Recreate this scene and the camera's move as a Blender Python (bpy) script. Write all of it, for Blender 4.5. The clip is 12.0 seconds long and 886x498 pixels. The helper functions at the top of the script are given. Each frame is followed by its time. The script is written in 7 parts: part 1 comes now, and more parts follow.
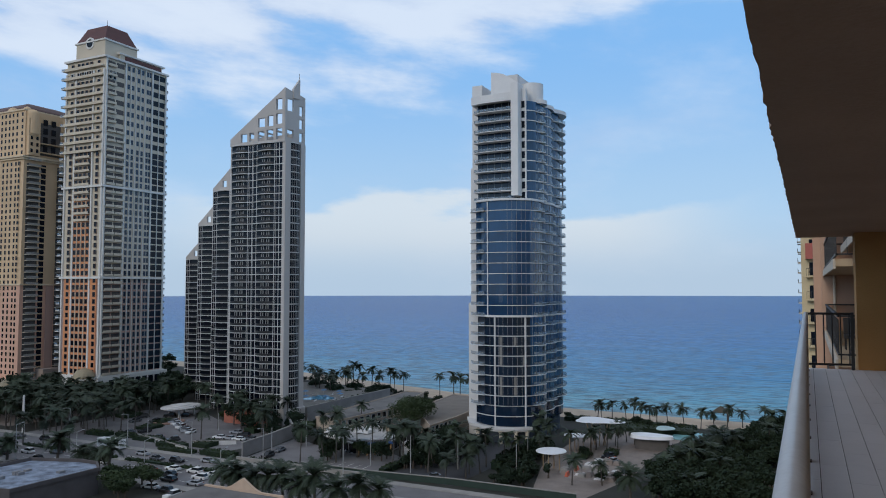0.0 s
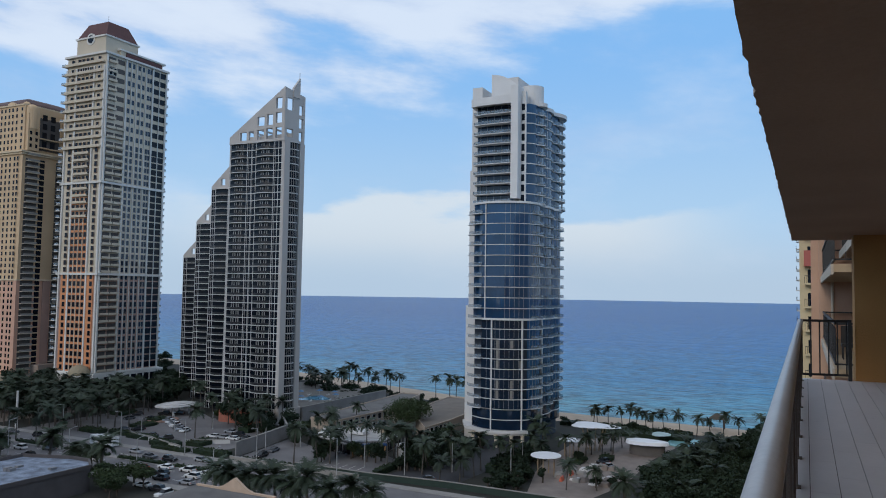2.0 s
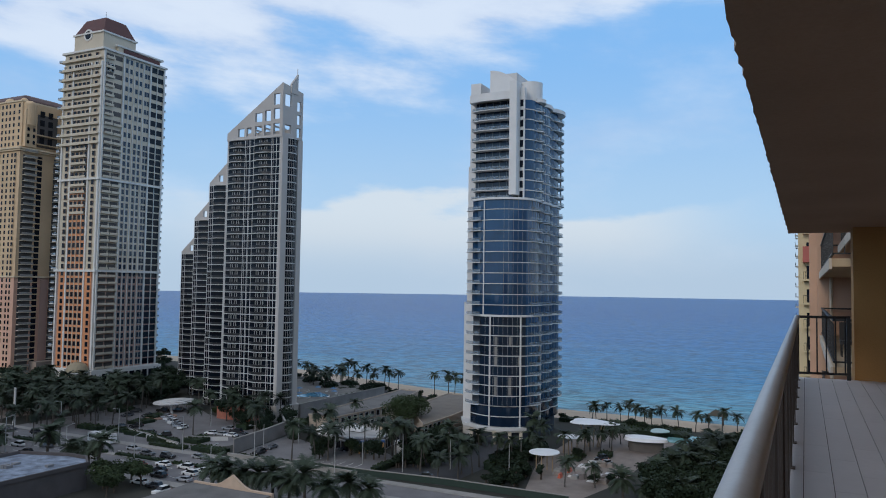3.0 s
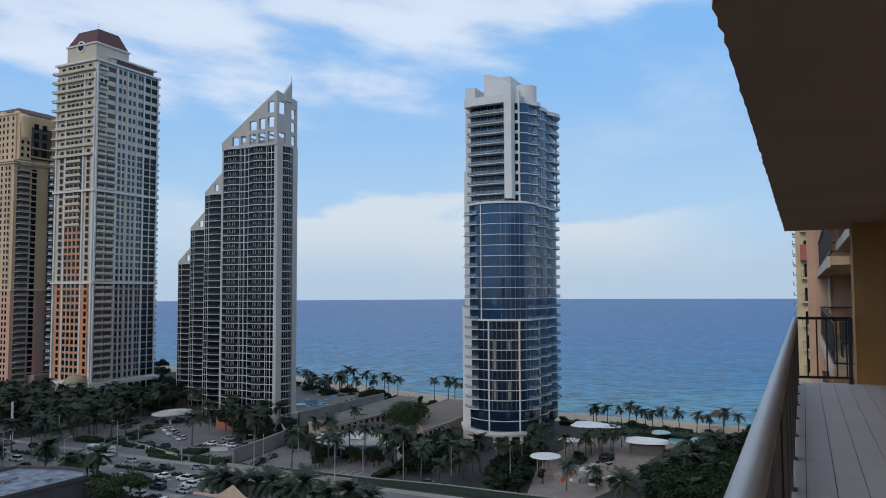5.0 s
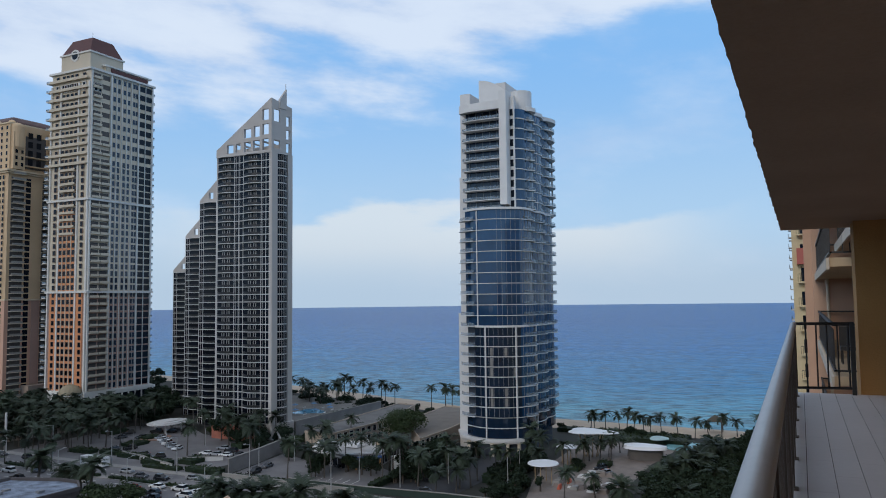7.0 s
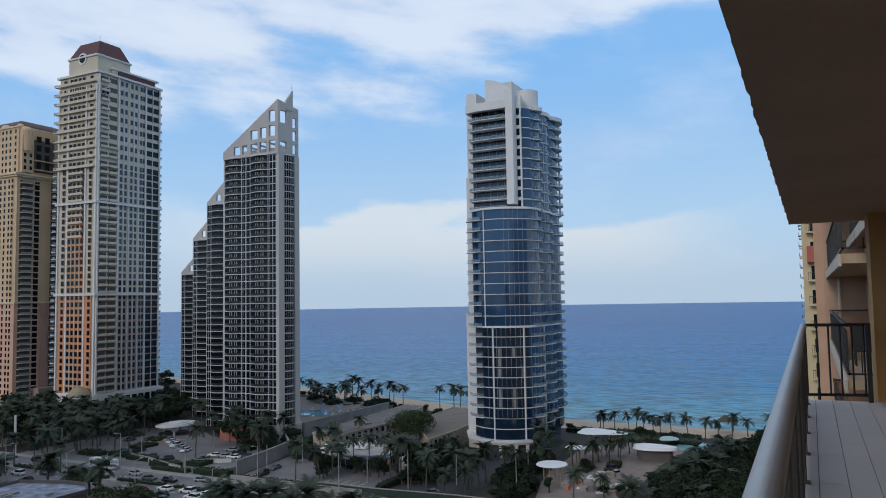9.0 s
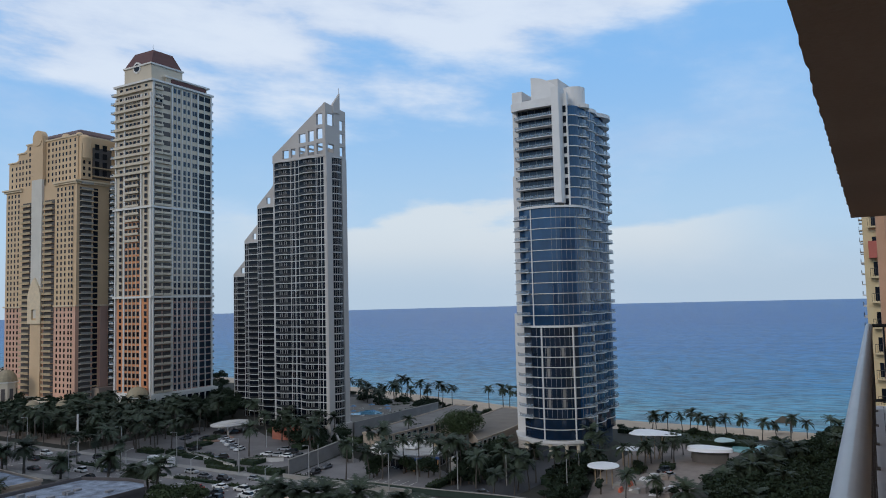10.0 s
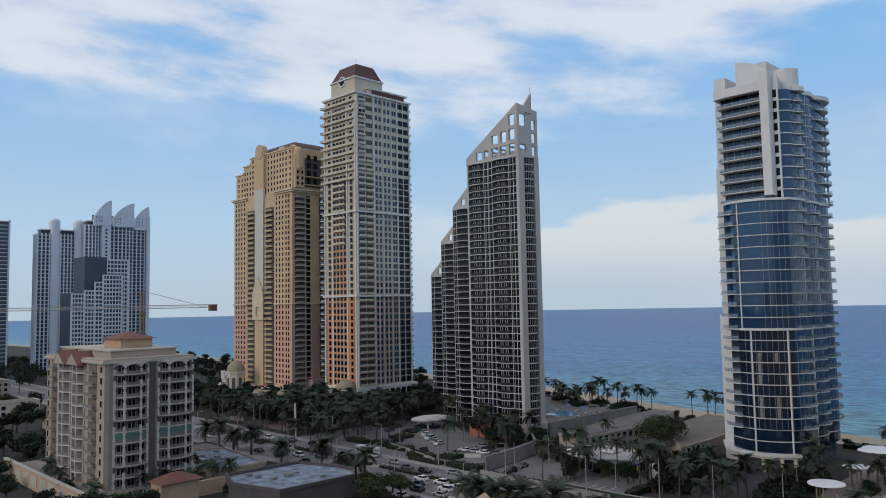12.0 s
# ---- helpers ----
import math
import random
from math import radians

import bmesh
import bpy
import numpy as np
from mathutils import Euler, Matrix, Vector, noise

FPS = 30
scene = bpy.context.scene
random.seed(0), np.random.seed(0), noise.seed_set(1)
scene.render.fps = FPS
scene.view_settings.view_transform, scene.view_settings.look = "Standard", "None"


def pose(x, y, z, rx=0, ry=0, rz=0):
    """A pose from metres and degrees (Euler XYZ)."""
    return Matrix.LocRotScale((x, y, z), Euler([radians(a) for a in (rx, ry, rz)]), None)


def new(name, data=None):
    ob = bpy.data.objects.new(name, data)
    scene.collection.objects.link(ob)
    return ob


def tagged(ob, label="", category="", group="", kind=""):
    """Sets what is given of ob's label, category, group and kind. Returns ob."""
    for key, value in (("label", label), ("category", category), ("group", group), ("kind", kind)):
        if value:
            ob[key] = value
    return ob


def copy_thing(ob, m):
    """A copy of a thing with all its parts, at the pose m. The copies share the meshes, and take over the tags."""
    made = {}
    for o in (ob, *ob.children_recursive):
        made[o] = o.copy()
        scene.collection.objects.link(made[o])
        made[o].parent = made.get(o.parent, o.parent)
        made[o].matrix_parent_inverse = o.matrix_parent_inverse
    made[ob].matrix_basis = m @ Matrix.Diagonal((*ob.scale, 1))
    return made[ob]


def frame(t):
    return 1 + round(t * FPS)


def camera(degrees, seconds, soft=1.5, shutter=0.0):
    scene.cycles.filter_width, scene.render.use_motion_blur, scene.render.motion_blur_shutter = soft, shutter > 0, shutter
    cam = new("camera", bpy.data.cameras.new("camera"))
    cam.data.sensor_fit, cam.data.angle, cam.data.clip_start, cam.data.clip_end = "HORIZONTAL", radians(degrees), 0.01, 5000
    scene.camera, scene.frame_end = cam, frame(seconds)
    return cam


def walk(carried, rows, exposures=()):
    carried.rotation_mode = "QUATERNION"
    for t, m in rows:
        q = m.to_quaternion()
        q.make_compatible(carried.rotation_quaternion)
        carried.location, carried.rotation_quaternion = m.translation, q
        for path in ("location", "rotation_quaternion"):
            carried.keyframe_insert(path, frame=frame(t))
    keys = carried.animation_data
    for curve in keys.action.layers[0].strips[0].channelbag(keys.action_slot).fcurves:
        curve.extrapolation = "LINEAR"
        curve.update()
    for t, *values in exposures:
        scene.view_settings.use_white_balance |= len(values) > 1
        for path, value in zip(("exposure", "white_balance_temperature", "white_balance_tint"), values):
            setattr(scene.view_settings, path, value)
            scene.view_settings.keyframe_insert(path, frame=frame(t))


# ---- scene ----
cam = camera(61.9, 12.0, 1.0)
PATH = [
    (0, pose(-15.933, -0.047, 50.160, 93.024, 0.037, -63.766)),
    (0.5, pose(-15.838, -0.036, 50.139, 93.058, -0.306, -63.972)),
    (1, pose(-15.511, -0.071, 50.123, 93.103, -0.225, -63.849)),
    (1.5, pose(-15.401, -0.118, 50.128, 93.125, -0.613, -64.058)),
    (2, pose(-14.994, -0.095, 50.113, 93.187, -0.879, -63.871)),
    (2.5, pose(-14.407, -0.103, 50.095, 93.220, -0.589, -63.828)),
    (3, pose(-14.266, -0.133, 50.090, 92.930, -0.848, -63.916)),
    (5, pose(-13.592, -0.132, 50.124, 93.324, 0.255, -64.029)),
    (5.5, pose(-13.646, -0.144, 50.145, 93.324, 0.369, -64.178)),
    (6, pose(-13.393, -0.101, 50.160, 93.394, 0.158, -64.261)),
    (6.5, pose(-12.807, -0.096, 50.128, 93.968, 0.730, -64.036)),
    (7, pose(-12.551, -0.116, 50.111, 93.843, 0.672, -64.226)),
    (9, pose(-11.607, -0.117, 50.115, 93.895, 0.993, -63.561)),
    (9.5, pose(-11.270, -0.087, 50.109, 93.802, 1.180, -63.518)),
    (10, pose(-11.186, -0.072, 50.134, 93.968, 1.406, -59.832)),
    (10.5, pose(-11.025, 0.203, 50.162, 94.175, 1.028, -51.442)),
    (11, pose(-10.874, 0.444, 50.190, 94.206, 1.005, -44.363)),
    (11.5, pose(-10.773, 0.521, 50.148, 94.215, 0.991, -44.692)),
    (12, pose(-10.673, 0.598, 50.017, 94.284, 1.050, -44.952)),
]
walk(cam, PATH, [(0, 0.03, 5650, 7), (9.5, 0.03, 5700, 7), (11, 0.0, 6000, 8), (12, 0.0, 6050, 8)])

# ---- world, sun, exposure ----
SUN_ELEV, SUN_AZ = 24.0, 172.0   # degrees; azimuth counted from east towards north


def build_world():
    w = bpy.data.worlds.new("sky")
    scene.world = w
    w.use_nodes = True
    nt = w.node_tree
    for n in list(nt.nodes):
        nt.nodes.remove(n)
    N, L = nt.nodes.new, nt.links.new

    def math_node(op, a, b=None, clamp=False):
        n = N("ShaderNodeMath")
        n.operation, n.use_clamp = op, clamp
        for i, s in enumerate((a, b)):
            if s is None:
                continue
            if isinstance(s, (int, float)):
                n.inputs[i].default_value = s
            else:
                L(s, n.inputs[i])
        return n.outputs[0]

    def smooth(v, lo, hi):
        n = N("ShaderNodeMapRange")
        n.interpolation_type = "SMOOTHSTEP"
        L(v, n.inputs[0])
        for i, s in ((1, lo), (2, hi)):
            if isinstance(s, (int, float)):
                n.inputs[i].default_value = s
            else:
                L(s, n.inputs[i])
        return n.outputs[0]

    def fbm(vec, scale, detail, rough):
        n = N("ShaderNodeTexNoise")
        L(vec, n.inputs["Vector"])
        n.inputs["Scale"].default_value, n.inputs["Detail"].default_value = scale, detail
        n.inputs["Roughness"].default_value = rough
        return n.outputs["Fac"]

    def mix(f, a, b):
        n = N("ShaderNodeMix")
        n.data_type = "RGBA"
        L(f, n.inputs[0])
        for i, s in ((6, a), (7, b)):
            if isinstance(s, tuple):
                n.inputs[i].default_value = (*s, 1)
            else:
                L(s, n.inputs[i])
        return n.outputs[2]

    sky = N("ShaderNodeTexSky")
    sky.sky_type, sky.sun_disc = "NISHITA", False
    sky.sun_elevation, sky.sun_rotation = radians(SUN_ELEV), radians(90 - SUN_AZ)
    sky.air_density, sky.dust_density, sky.ozone_density = 1.2, 0.2, 4.0
    coord = N("ShaderNodeTexCoord")
    sep = N("ShaderNodeSeparateXYZ")
    L(coord.outputs["Generated"], sep.inputs[0])
    dx, dy, dz = sep.outputs
    elev = math_node("MAXIMUM", dz, 0.0)
    az = math_node("ARCTAN2", dy, dx)
    # streaks of high cloud, drawn out level and sinking a little to the south
    level = math_node("SUBTRACT", elev, math_node("MULTIPLY", az, 0.07))

    def streak(along_az, up, scale, detail, rough, shift):
        c = N("ShaderNodeCombineXYZ")
        L(math_node("MULTIPLY", az, along_az), c.inputs[0])
        L(math_node("MULTIPLY", level, up), c.inputs[1])
        c.inputs[2].default_value = shift
        return fbm(c.outputs[0], scale, detail, rough)

    big = streak(1.0, 4.0, 1.9, 3.0, 0.5, 1.3)
    fine = streak(1.0, 3.4, 5.2, 9.0, 0.56, 4.1)
    wisp = streak(1.0, 2.2, 4.0, 8.0, 0.60, 7.7)
    # base of the high sheet: lifts towards the south-east, where the sky clears
    base = math_node("ADD", 0.262, math_node("MULTIPLY", smooth(az, 0.46, 0.06), 0.13))
    base = math_node("ADD", base, math_node("MULTIPLY", math_node("SUBTRACT", big, 0.5), 0.26))
    over = math_node("SUBTRACT", elev, base)
    sheet = smooth(math_node("ADD", over, math_node("MULTIPLY", math_node("SUBTRACT", fine, 0.5), 0.24)), -0.02, 0.075)
    sheet = math_node("MULTIPLY", sheet, smooth(fine, 0.22, 0.52))
    # low bank over the horizon
    az_vec = N("ShaderNodeCombineXYZ")
    L(az, az_vec.inputs[0])
    L(math_node("MULTIPLY", elev, 3.0), az_vec.inputs[1])
    puff = fbm(az_vec.outputs[0], 4.2, 8.0, 0.52)
    top = math_node("ADD", 0.104, math_node("MULTIPLY", math_node("SUBTRACT", puff, 0.47), 0.20))
    bank = math_node("MULTIPLY", smooth(math_node("SUBTRACT", top, elev), -0.010, 0.016), smooth(elev, 0.0, 0.075))
    bank = math_node("MULTIPLY", bank, math_node("MULTIPLY", smooth(az, 0.95, 0.62), smooth(az, 0.02, 0.26)))
    bank = math_node("MULTIPLY", bank, 0.80)
    veil = math_node("MULTIPLY", smooth(wisp, 0.46, 0.80), 0.40)
    clear = mix(smooth(elev, 0.04, 0.34), (5.8, 7.4, 8.7), (3.2, 5.7, 9.0))
    clear = mix(smooth(elev, 0.36, 0.80), clear, sky.outputs[0])
    cloud = mix(smooth(fine, 0.32, 0.66), (6.9, 7.4, 8.6), (9.3, 9.35, 9.6))
    out = mix(veil, clear, cloud)
    out = mix(math_node("MULTIPLY", sheet, 0.90), out, cloud)
    out = mix(bank, out, (9.1, 8.9, 8.4))
    out = mix(math_node("MULTIPLY", smooth(elev, 0.115, 0.0), 0.62), out, (6.0, 6.4, 6.8))
    bg = N("ShaderNodeBackground")
    bg.inputs["Strength"].default_value = 0.084
    L(out, bg.inputs["Color"])
    fin = N("ShaderNodeOutputWorld")
    L(bg.outputs[0], fin.inputs[0])


build_world()
sun = new("sun", bpy.data.lights.new("sun", "SUN"))
sun.data.energy, sun.data.angle, sun.data.color = 0.85, radians(16), (1.0, 0.82, 0.62)
_a, _e = radians(SUN_AZ), radians(SUN_ELEV)
sun.rotation_euler = Vector((math.cos(_a) * math.cos(_e), math.sin(_a) * math.cos(_e), math.sin(_e))).to_track_quat("Z", "Y").to_euler()


# ---- materials ----
MATS = {}


def mat(name, col, rough=0.8, var=0.12, scale=0.6, bump=0.0, metal=0.0, spec=0.5, rand=0.0, fine=9.0, col2=None):
    """Surface with stains at a large and grain at a fine scale (scale, fine: per metre)."""
    if name in MATS:
        return MATS[name]
    m = bpy.data.materials.new(name)
    m.use_nodes = True
    nt = m.node_tree
    b = nt.nodes["Principled BSDF"]
    N, L = nt.nodes.new, nt.links.new
    b.inputs["Roughness"].default_value, b.inputs["Metallic"].default_value = rough, metal
    b.inputs["Specular IOR Level"].default_value = spec
    geo = N("ShaderNodeNewGeometry")
    n1, n2 = N("ShaderNodeTexNoise"), N("ShaderNodeTexNoise")
    for n, s, d in ((n1, scale, 5), (n2, fine, 3)):
        L(geo.outputs["Position"], n.inputs["Vector"])
        n.inputs["Scale"].default_value, n.inputs["Detail"].default_value = s, d
    add = N("ShaderNodeMath")
    add.operation = "ADD"
    L(n1.outputs["Fac"], add.inputs[0])
    half = N("ShaderNodeMath")
    half.operation = "MULTIPLY"
    L(n2.outputs["Fac"], half.inputs[0])
    half.inputs[1].default_value = 0.5
    L(half.outputs[0], add.inputs[1])
    last = add.outputs[0]
    if rand:
        info = N("ShaderNodeObjectInfo")
        r = N("ShaderNodeMath")
        r.operation = "MULTIPLY_ADD"
        L(info.outputs["Random"], r.inputs[0])
        r.inputs[1].default_value = rand
        L(last, r.inputs[2])
        last = r.outputs[0]
    mr = N("ShaderNodeMapRange")
    L(last, mr.inputs[0])
    mr.inputs[1].default_value, mr.inputs[2].default_value = 0.45, 1.05 + rand
    mx = N("ShaderNodeMix")
    mx.data_type = "RGBA"
    L(mr.outputs[0], mx.inputs[0])
    mx.inputs[6].default_value = (*[c * (1 - var) for c in col], 1)
    mx.inputs[7].default_value = (*[min(1, c * (1 + var)) for c in (col2 or col)], 1)
    L(mx.outputs[2], b.inputs["Base Color"])
    if bump:
        bp = N("ShaderNodeBump")
        bp.inputs["Strength"].default_value = bump
        bp.inputs["Distance"].default_value = 0.02
        L(n2.outputs["Fac"], bp.inputs["Height"])
        L(bp.outputs[0], b.inputs["Normal"])
    MATS[name] = m
    return m


def sea_material():
    m = mat("sea_water", (0.02, 0.10, 0.26), 0.3, 0.1, 0.004, 0, 0, 0.16)
    nt = m.node_tree
    b = nt.nodes["Principled BSDF"]
    N, L = nt.nodes.new, nt.links.new
    b.inputs["IOR"].default_value = 1.33
    geo = N("ShaderNodeNewGeometry")
    sep = N("ShaderNodeSeparateXYZ")
    L(geo.outputs["Position"], sep.inputs[0])
    # long swell and short chop
    heights = []
    for sc, st, rot in ((0.024, (1.0, 0.22, 1), 6), (0.26, (1.0, 0.36, 1), -4), (0.8, (1.0, 0.6, 1), 14)):
        mp, n = N("ShaderNodeMapping"), N("ShaderNodeTexNoise")
        mp.inputs["Rotation"].default_value = (0, 0, radians(rot))
        mp.inputs["Scale"].default_value = st
        L(geo.outputs["Position"], mp.inputs[0])
        L(mp.outputs[0], n.inputs["Vector"])
        n.inputs["Scale"].default_value, n.inputs["Detail"].default_value = sc, 6
        heights.append(n.outputs["Fac"])
    prev = None
    for h, dist, s in zip(heights, (6.0, 1.6, 0.35), (0.5, 0.6, 0.6)):
        bp = N("ShaderNodeBump")
        bp.inputs["Distance"].default_value, bp.inputs["Strength"].default_value = dist, s
        L(h, bp.inputs["Height"])
        if prev:
            L(prev, bp.inputs["Normal"])
        prev = bp.outputs[0]
    L(prev, b.inputs["Normal"])
    # shallows: sand shows through the water near the beach
    ramp = N("ShaderNodeValToRGB")
    mr = N("ShaderNodeMapRange")
    mr.inputs[1].default_value, mr.inputs[2].default_value = 280, 1500
    wob = N("ShaderNodeMath")
    wob.operation = "MULTIPLY_ADD"
    L(heights[0], wob.inputs[0])
    wob.inputs[1].default_value = 160
    L(sep.outputs[0], wob.inputs[2])
    L(wob.outputs[0], mr.inputs[0])
    L(mr.outputs[0], ramp.inputs[0])
    e = ramp.color_ramp.elements
    e[0].position, e[0].color = 0.08, (0.13, 0.36, 0.46, 1)
    e[1].position, e[1].color = 1.0, (0.006, 0.105, 0.37, 1)
    k = e.new(0.20)
    k.color = (0.022, 0.21, 0.43, 1)
    k = e.new(0.42)
    k.color = (0.008, 0.150, 0.43, 1)
    # wave shading painted in: low chop darkens the water colour
    mx = N("ShaderNodeMix")
    mx.data_type, mx.blend_type = "RGBA", "MULTIPLY"
    mx.inputs[0].default_value = 0.85
    L(ramp.outputs[0], mx.inputs[6])
    mr2 = N("ShaderNodeMapRange")
    L(heights[1], mr2.inputs[0])
    mr2.inputs[1].default_value, mr2.inputs[2].default_value, mr2.inputs[3].default_value = 0.38, 0.60, 0.20
    L(mr2.outputs[0], mx.inputs[7])
    L(mx.outputs[2], b.inputs["Base Color"])
    return m


SEA = sea_material()
SAND = mat("sand", (0.46, 0.36, 0.26), 0.95, 0.15, 0.15, 0.3)
SOIL = mat("garden_soil", (0.030, 0.030, 0.023), 0.95, 0.4, 0.08, 0.3, fine=2.0)
LAWN = mat("lawn", (0.035, 0.055, 0.02), 0.95, 0.4, 0.3, 0.4, fine=6.0)
ASPHALT = mat("asphalt", (0.17, 0.16, 0.16), 0.9, 0.3, 0.12, 0.2)
ASPHALT_D = mat("dark_asphalt", (0.045, 0.045, 0.05), 0.9, 0.25, 0.12, 0.2)
CONCRETE = mat("concrete", (0.28, 0.265, 0.245), 0.9, 0.2, 0.2, 0.2)
PAVING = mat("paving", (0.24, 0.20, 0.175), 0.9, 0.2, 0.3, 0.2)
WHITE = mat("white_paint", (0.66, 0.65, 0.64), 0.6, 0.08, 0.2)
WHITE_D = mat("white_stucco", (0.58, 0.565, 0.55), 0.75, 0.10, 0.15)
LINE = mat("road_paint", (0.7, 0.68, 0.62), 0.7, 0.2, 0.8)
GLASS_D = mat("dark_glass", (0.006, 0.009, 0.016), 0.12, 0.5, 0.25, 0, 0, 0.22, 0.6)
GLASS_M = mat("smoky_glass", (0.010, 0.022, 0.046), 0.08, 0.5, 0.22, 0, 0.0, 0.60, 0.6)
GLASS_B = mat("blue_glass", (0.012, 0.046, 0.115), 0.05, 0.5, 0.22, 0, 0.0, 0.70, 0.6)
RAILGLASS = mat("rail_glass", (0.26, 0.32, 0.38), 0.12, 0.2, 0.3)
RAILGLASS.node_tree.nodes["Principled BSDF"].inputs["Alpha"].default_value = 0.38
RAILDARK = mat("dark_rail", (0.018, 0.017, 0.018), 0.5, 0.3, 0.4)
CURTAIN = mat("curtain", (0.231, 0.220, 0.209), 0.9, 0.3, 0.4, rand=0.5)
BLACK = mat("black_iron", (0.012, 0.012, 0.014), 0.45, 0.3, 2.0)


# ---- mesh helpers ----
class MB:
    """A mesh in the making: boxes, prisms, strips along a path, tubes."""

    def __init__(self):
        self.v, self.f, self.mi, self.m = [], [], [], 0

    def face(self, idx):
        self.f.append(idx)
        self.mi.append(self.m)

    def box(self, x0, x1, y0, y1, z0, z1):
        n = len(self.v)
        self.v += [(x, y, z) for z in (z0, z1) for y in (y0, y1) for x in (x0, x1)]
        for q in ((0, 2, 3, 1), (4, 5, 7, 6), (0, 1, 5, 4), (2, 6, 7, 3), (0, 4, 6, 2), (1, 3, 7, 5)):
            self.face([n + i for i in q])
        return self

    def prism(self, poly, z0, z1, top=None):
        """poly counter-clockwise from above; top: other polygon for the upper end."""
        n, k = len(self.v), len(poly)
        self.v += [(x, y, z0) for x, y in poly] + [(x, y, z1) for x, y in (top or poly)]
        self.face([n + i for i in reversed(range(k))])
        self.face([n + k + i for i in range(k)])
        for i in range(k):
            j = (i + 1) % k
            self.face([n + i, n + j, n + k + j, n + k + i])
        return self

    def strip(self, path, z0, z1, inn, out, closed=False):
        """A band along path, from inn inside to out outside (outside lies to the right of the way)."""
        k = len(path)
        a, b = [], []
        for i in range(k):
            p = Vector(path[i])
            if closed:
                d1, d2 = p - Vector(path[i - 1]), Vector(path[(i + 1) % k]) - p
            else:
                d1 = p - Vector(path[max(i - 1, 0)])
                d2 = Vector(path[min(i + 1, k - 1)]) - p
            d = (d1.normalized() if d1.length else Vector((0, 0))) + (d2.normalized() if d2.length else Vector((0, 0)))
            d.normalize()
            nr = Vector((d.y, -d.x))
            a.append(p - nr * inn)
            b.append(p + nr * out)
        n = len(self.v)
        for p, q in zip(a, b):
            self.v += [(p.x, p.y, z0), (q.x, q.y, z0), (q.x, q.y, z1), (p.x, p.y, z1)]
        for i in range(k if closed else k - 1):
            s, t = n + 4 * i, n + 4 * ((i + 1) % k)
            for c in range(4):
                e = (c + 1) % 4
                self.face([s + c, t + c, t + e, s + e])
        if not closed:
            self.face([n + 3, n + 2, n + 1, n])
            e = n + 4 * (k - 1)
            self.face([e, e + 1, e + 2, e + 3])
        return self

    def tube(self, pts, radii, sides=6, cap=True):
        pts = [Vector(p) for p in pts]
        if isinstance(radii, (int, float)):
            radii = [radii] * len(pts)
        n = len(self.v)
        for i, p in enumerate(pts):
            d = (pts[min(i + 1, len(pts) - 1)] - pts[max(i - 1, 0)]).normalized()
            u = d.cross(Vector((0, 0, 1)) if abs(d.z) < 0.9 else Vector((1, 0, 0))).normalized()
            w = d.cross(u)
            for s in range(sides):
                t = 2 * math.pi * s / sides
                self.v.append(tuple(p + (u * math.cos(t) + w * math.sin(t)) * radii[i]))
        for i in range(len(pts) - 1):
            for s in range(sides):
                r = (s + 1) % sides
                self.face([n + i * sides + s, n + i * sides + r, n + (i + 1) * sides + r, n + (i + 1) * sides + s])
        if cap:
            self.face([n + s for s in range(sides)])
            e = n + (len(pts) - 1) * sides
            self.face([e + s for s in reversed(range(sides))])
        return self

    def dome(self, cx, cy, z, r, h, seg=12, rings=5):
        n = len(self.v)
        for i in range(rings):
            a = math.pi / 2 * i / rings
            for s in range(seg):
                t = 2 * math.pi * s / seg
                self.v.append((cx + r * math.cos(a) * math.cos(t), cy + r * math.cos(a) * math.sin(t), z + h * math.sin(a)))
        self.v.append((cx, cy, z + h))
        for i in range(rings - 1):
            for s in range(seg):
                q = (s + 1) % seg
                self.face([n + i * seg + s, n + i * seg + q, n + (i + 1) * seg + q, n + (i + 1) * seg + s])
        for s in range(seg):
            self.face([n + (rings - 1) * seg + s, n + (rings - 1) * seg + (s + 1) % seg, n + rings * seg])
        self.face([n + s for s in reversed(range(seg))])
        return self

    def mesh(self, name, *mats, smooth=False):
        me = bpy.data.meshes.new(name)
        me.from_pydata(self.v, [], self.f)
        for m in mats:
            me.materials.append(m)
        if len(mats) > 1:
            me.polygons.foreach_set("material_index", self.mi)
        bm = bmesh.new()
        bm.from_mesh(me)
        bmesh.ops.recalc_face_normals(bm, faces=bm.faces)
        bm.to_mesh(me)
        bm.free()
        if smooth:
            me.polygons.foreach_set("use_smooth", [True] * len(me.polygons))
        return me


def thing(name, label, category, at=(0, 0, 0), group="", kind=""):
    ob = new(name)
    ob.location = at
    ob.empty_display_size = 0.5
    return tagged(ob, label, category, group, kind)


def part(name, me, parent, label="", at=(0, 0, 0), rz=0.0, kind=""):
    """A part given in world coordinates, under its thing or part."""
    ob = new(name, me)
    ob.parent = parent
    p = Vector((0, 0, 0))
    up = parent
    while up:
        p += Vector(up.location)
        up = up.parent
    ob.location = Vector(at) - p
    ob.rotation_euler = (0, 0, rz)
    if label:
        ob["label"] = label
    if kind:
        ob["kind"] = kind
    return ob


def solid(name, me, label="", category="", group="", kind="", at=(0, 0, 0)):
    ob = new(name, me)
    ob.location = at
    return tagged(ob, label, category, group, kind)


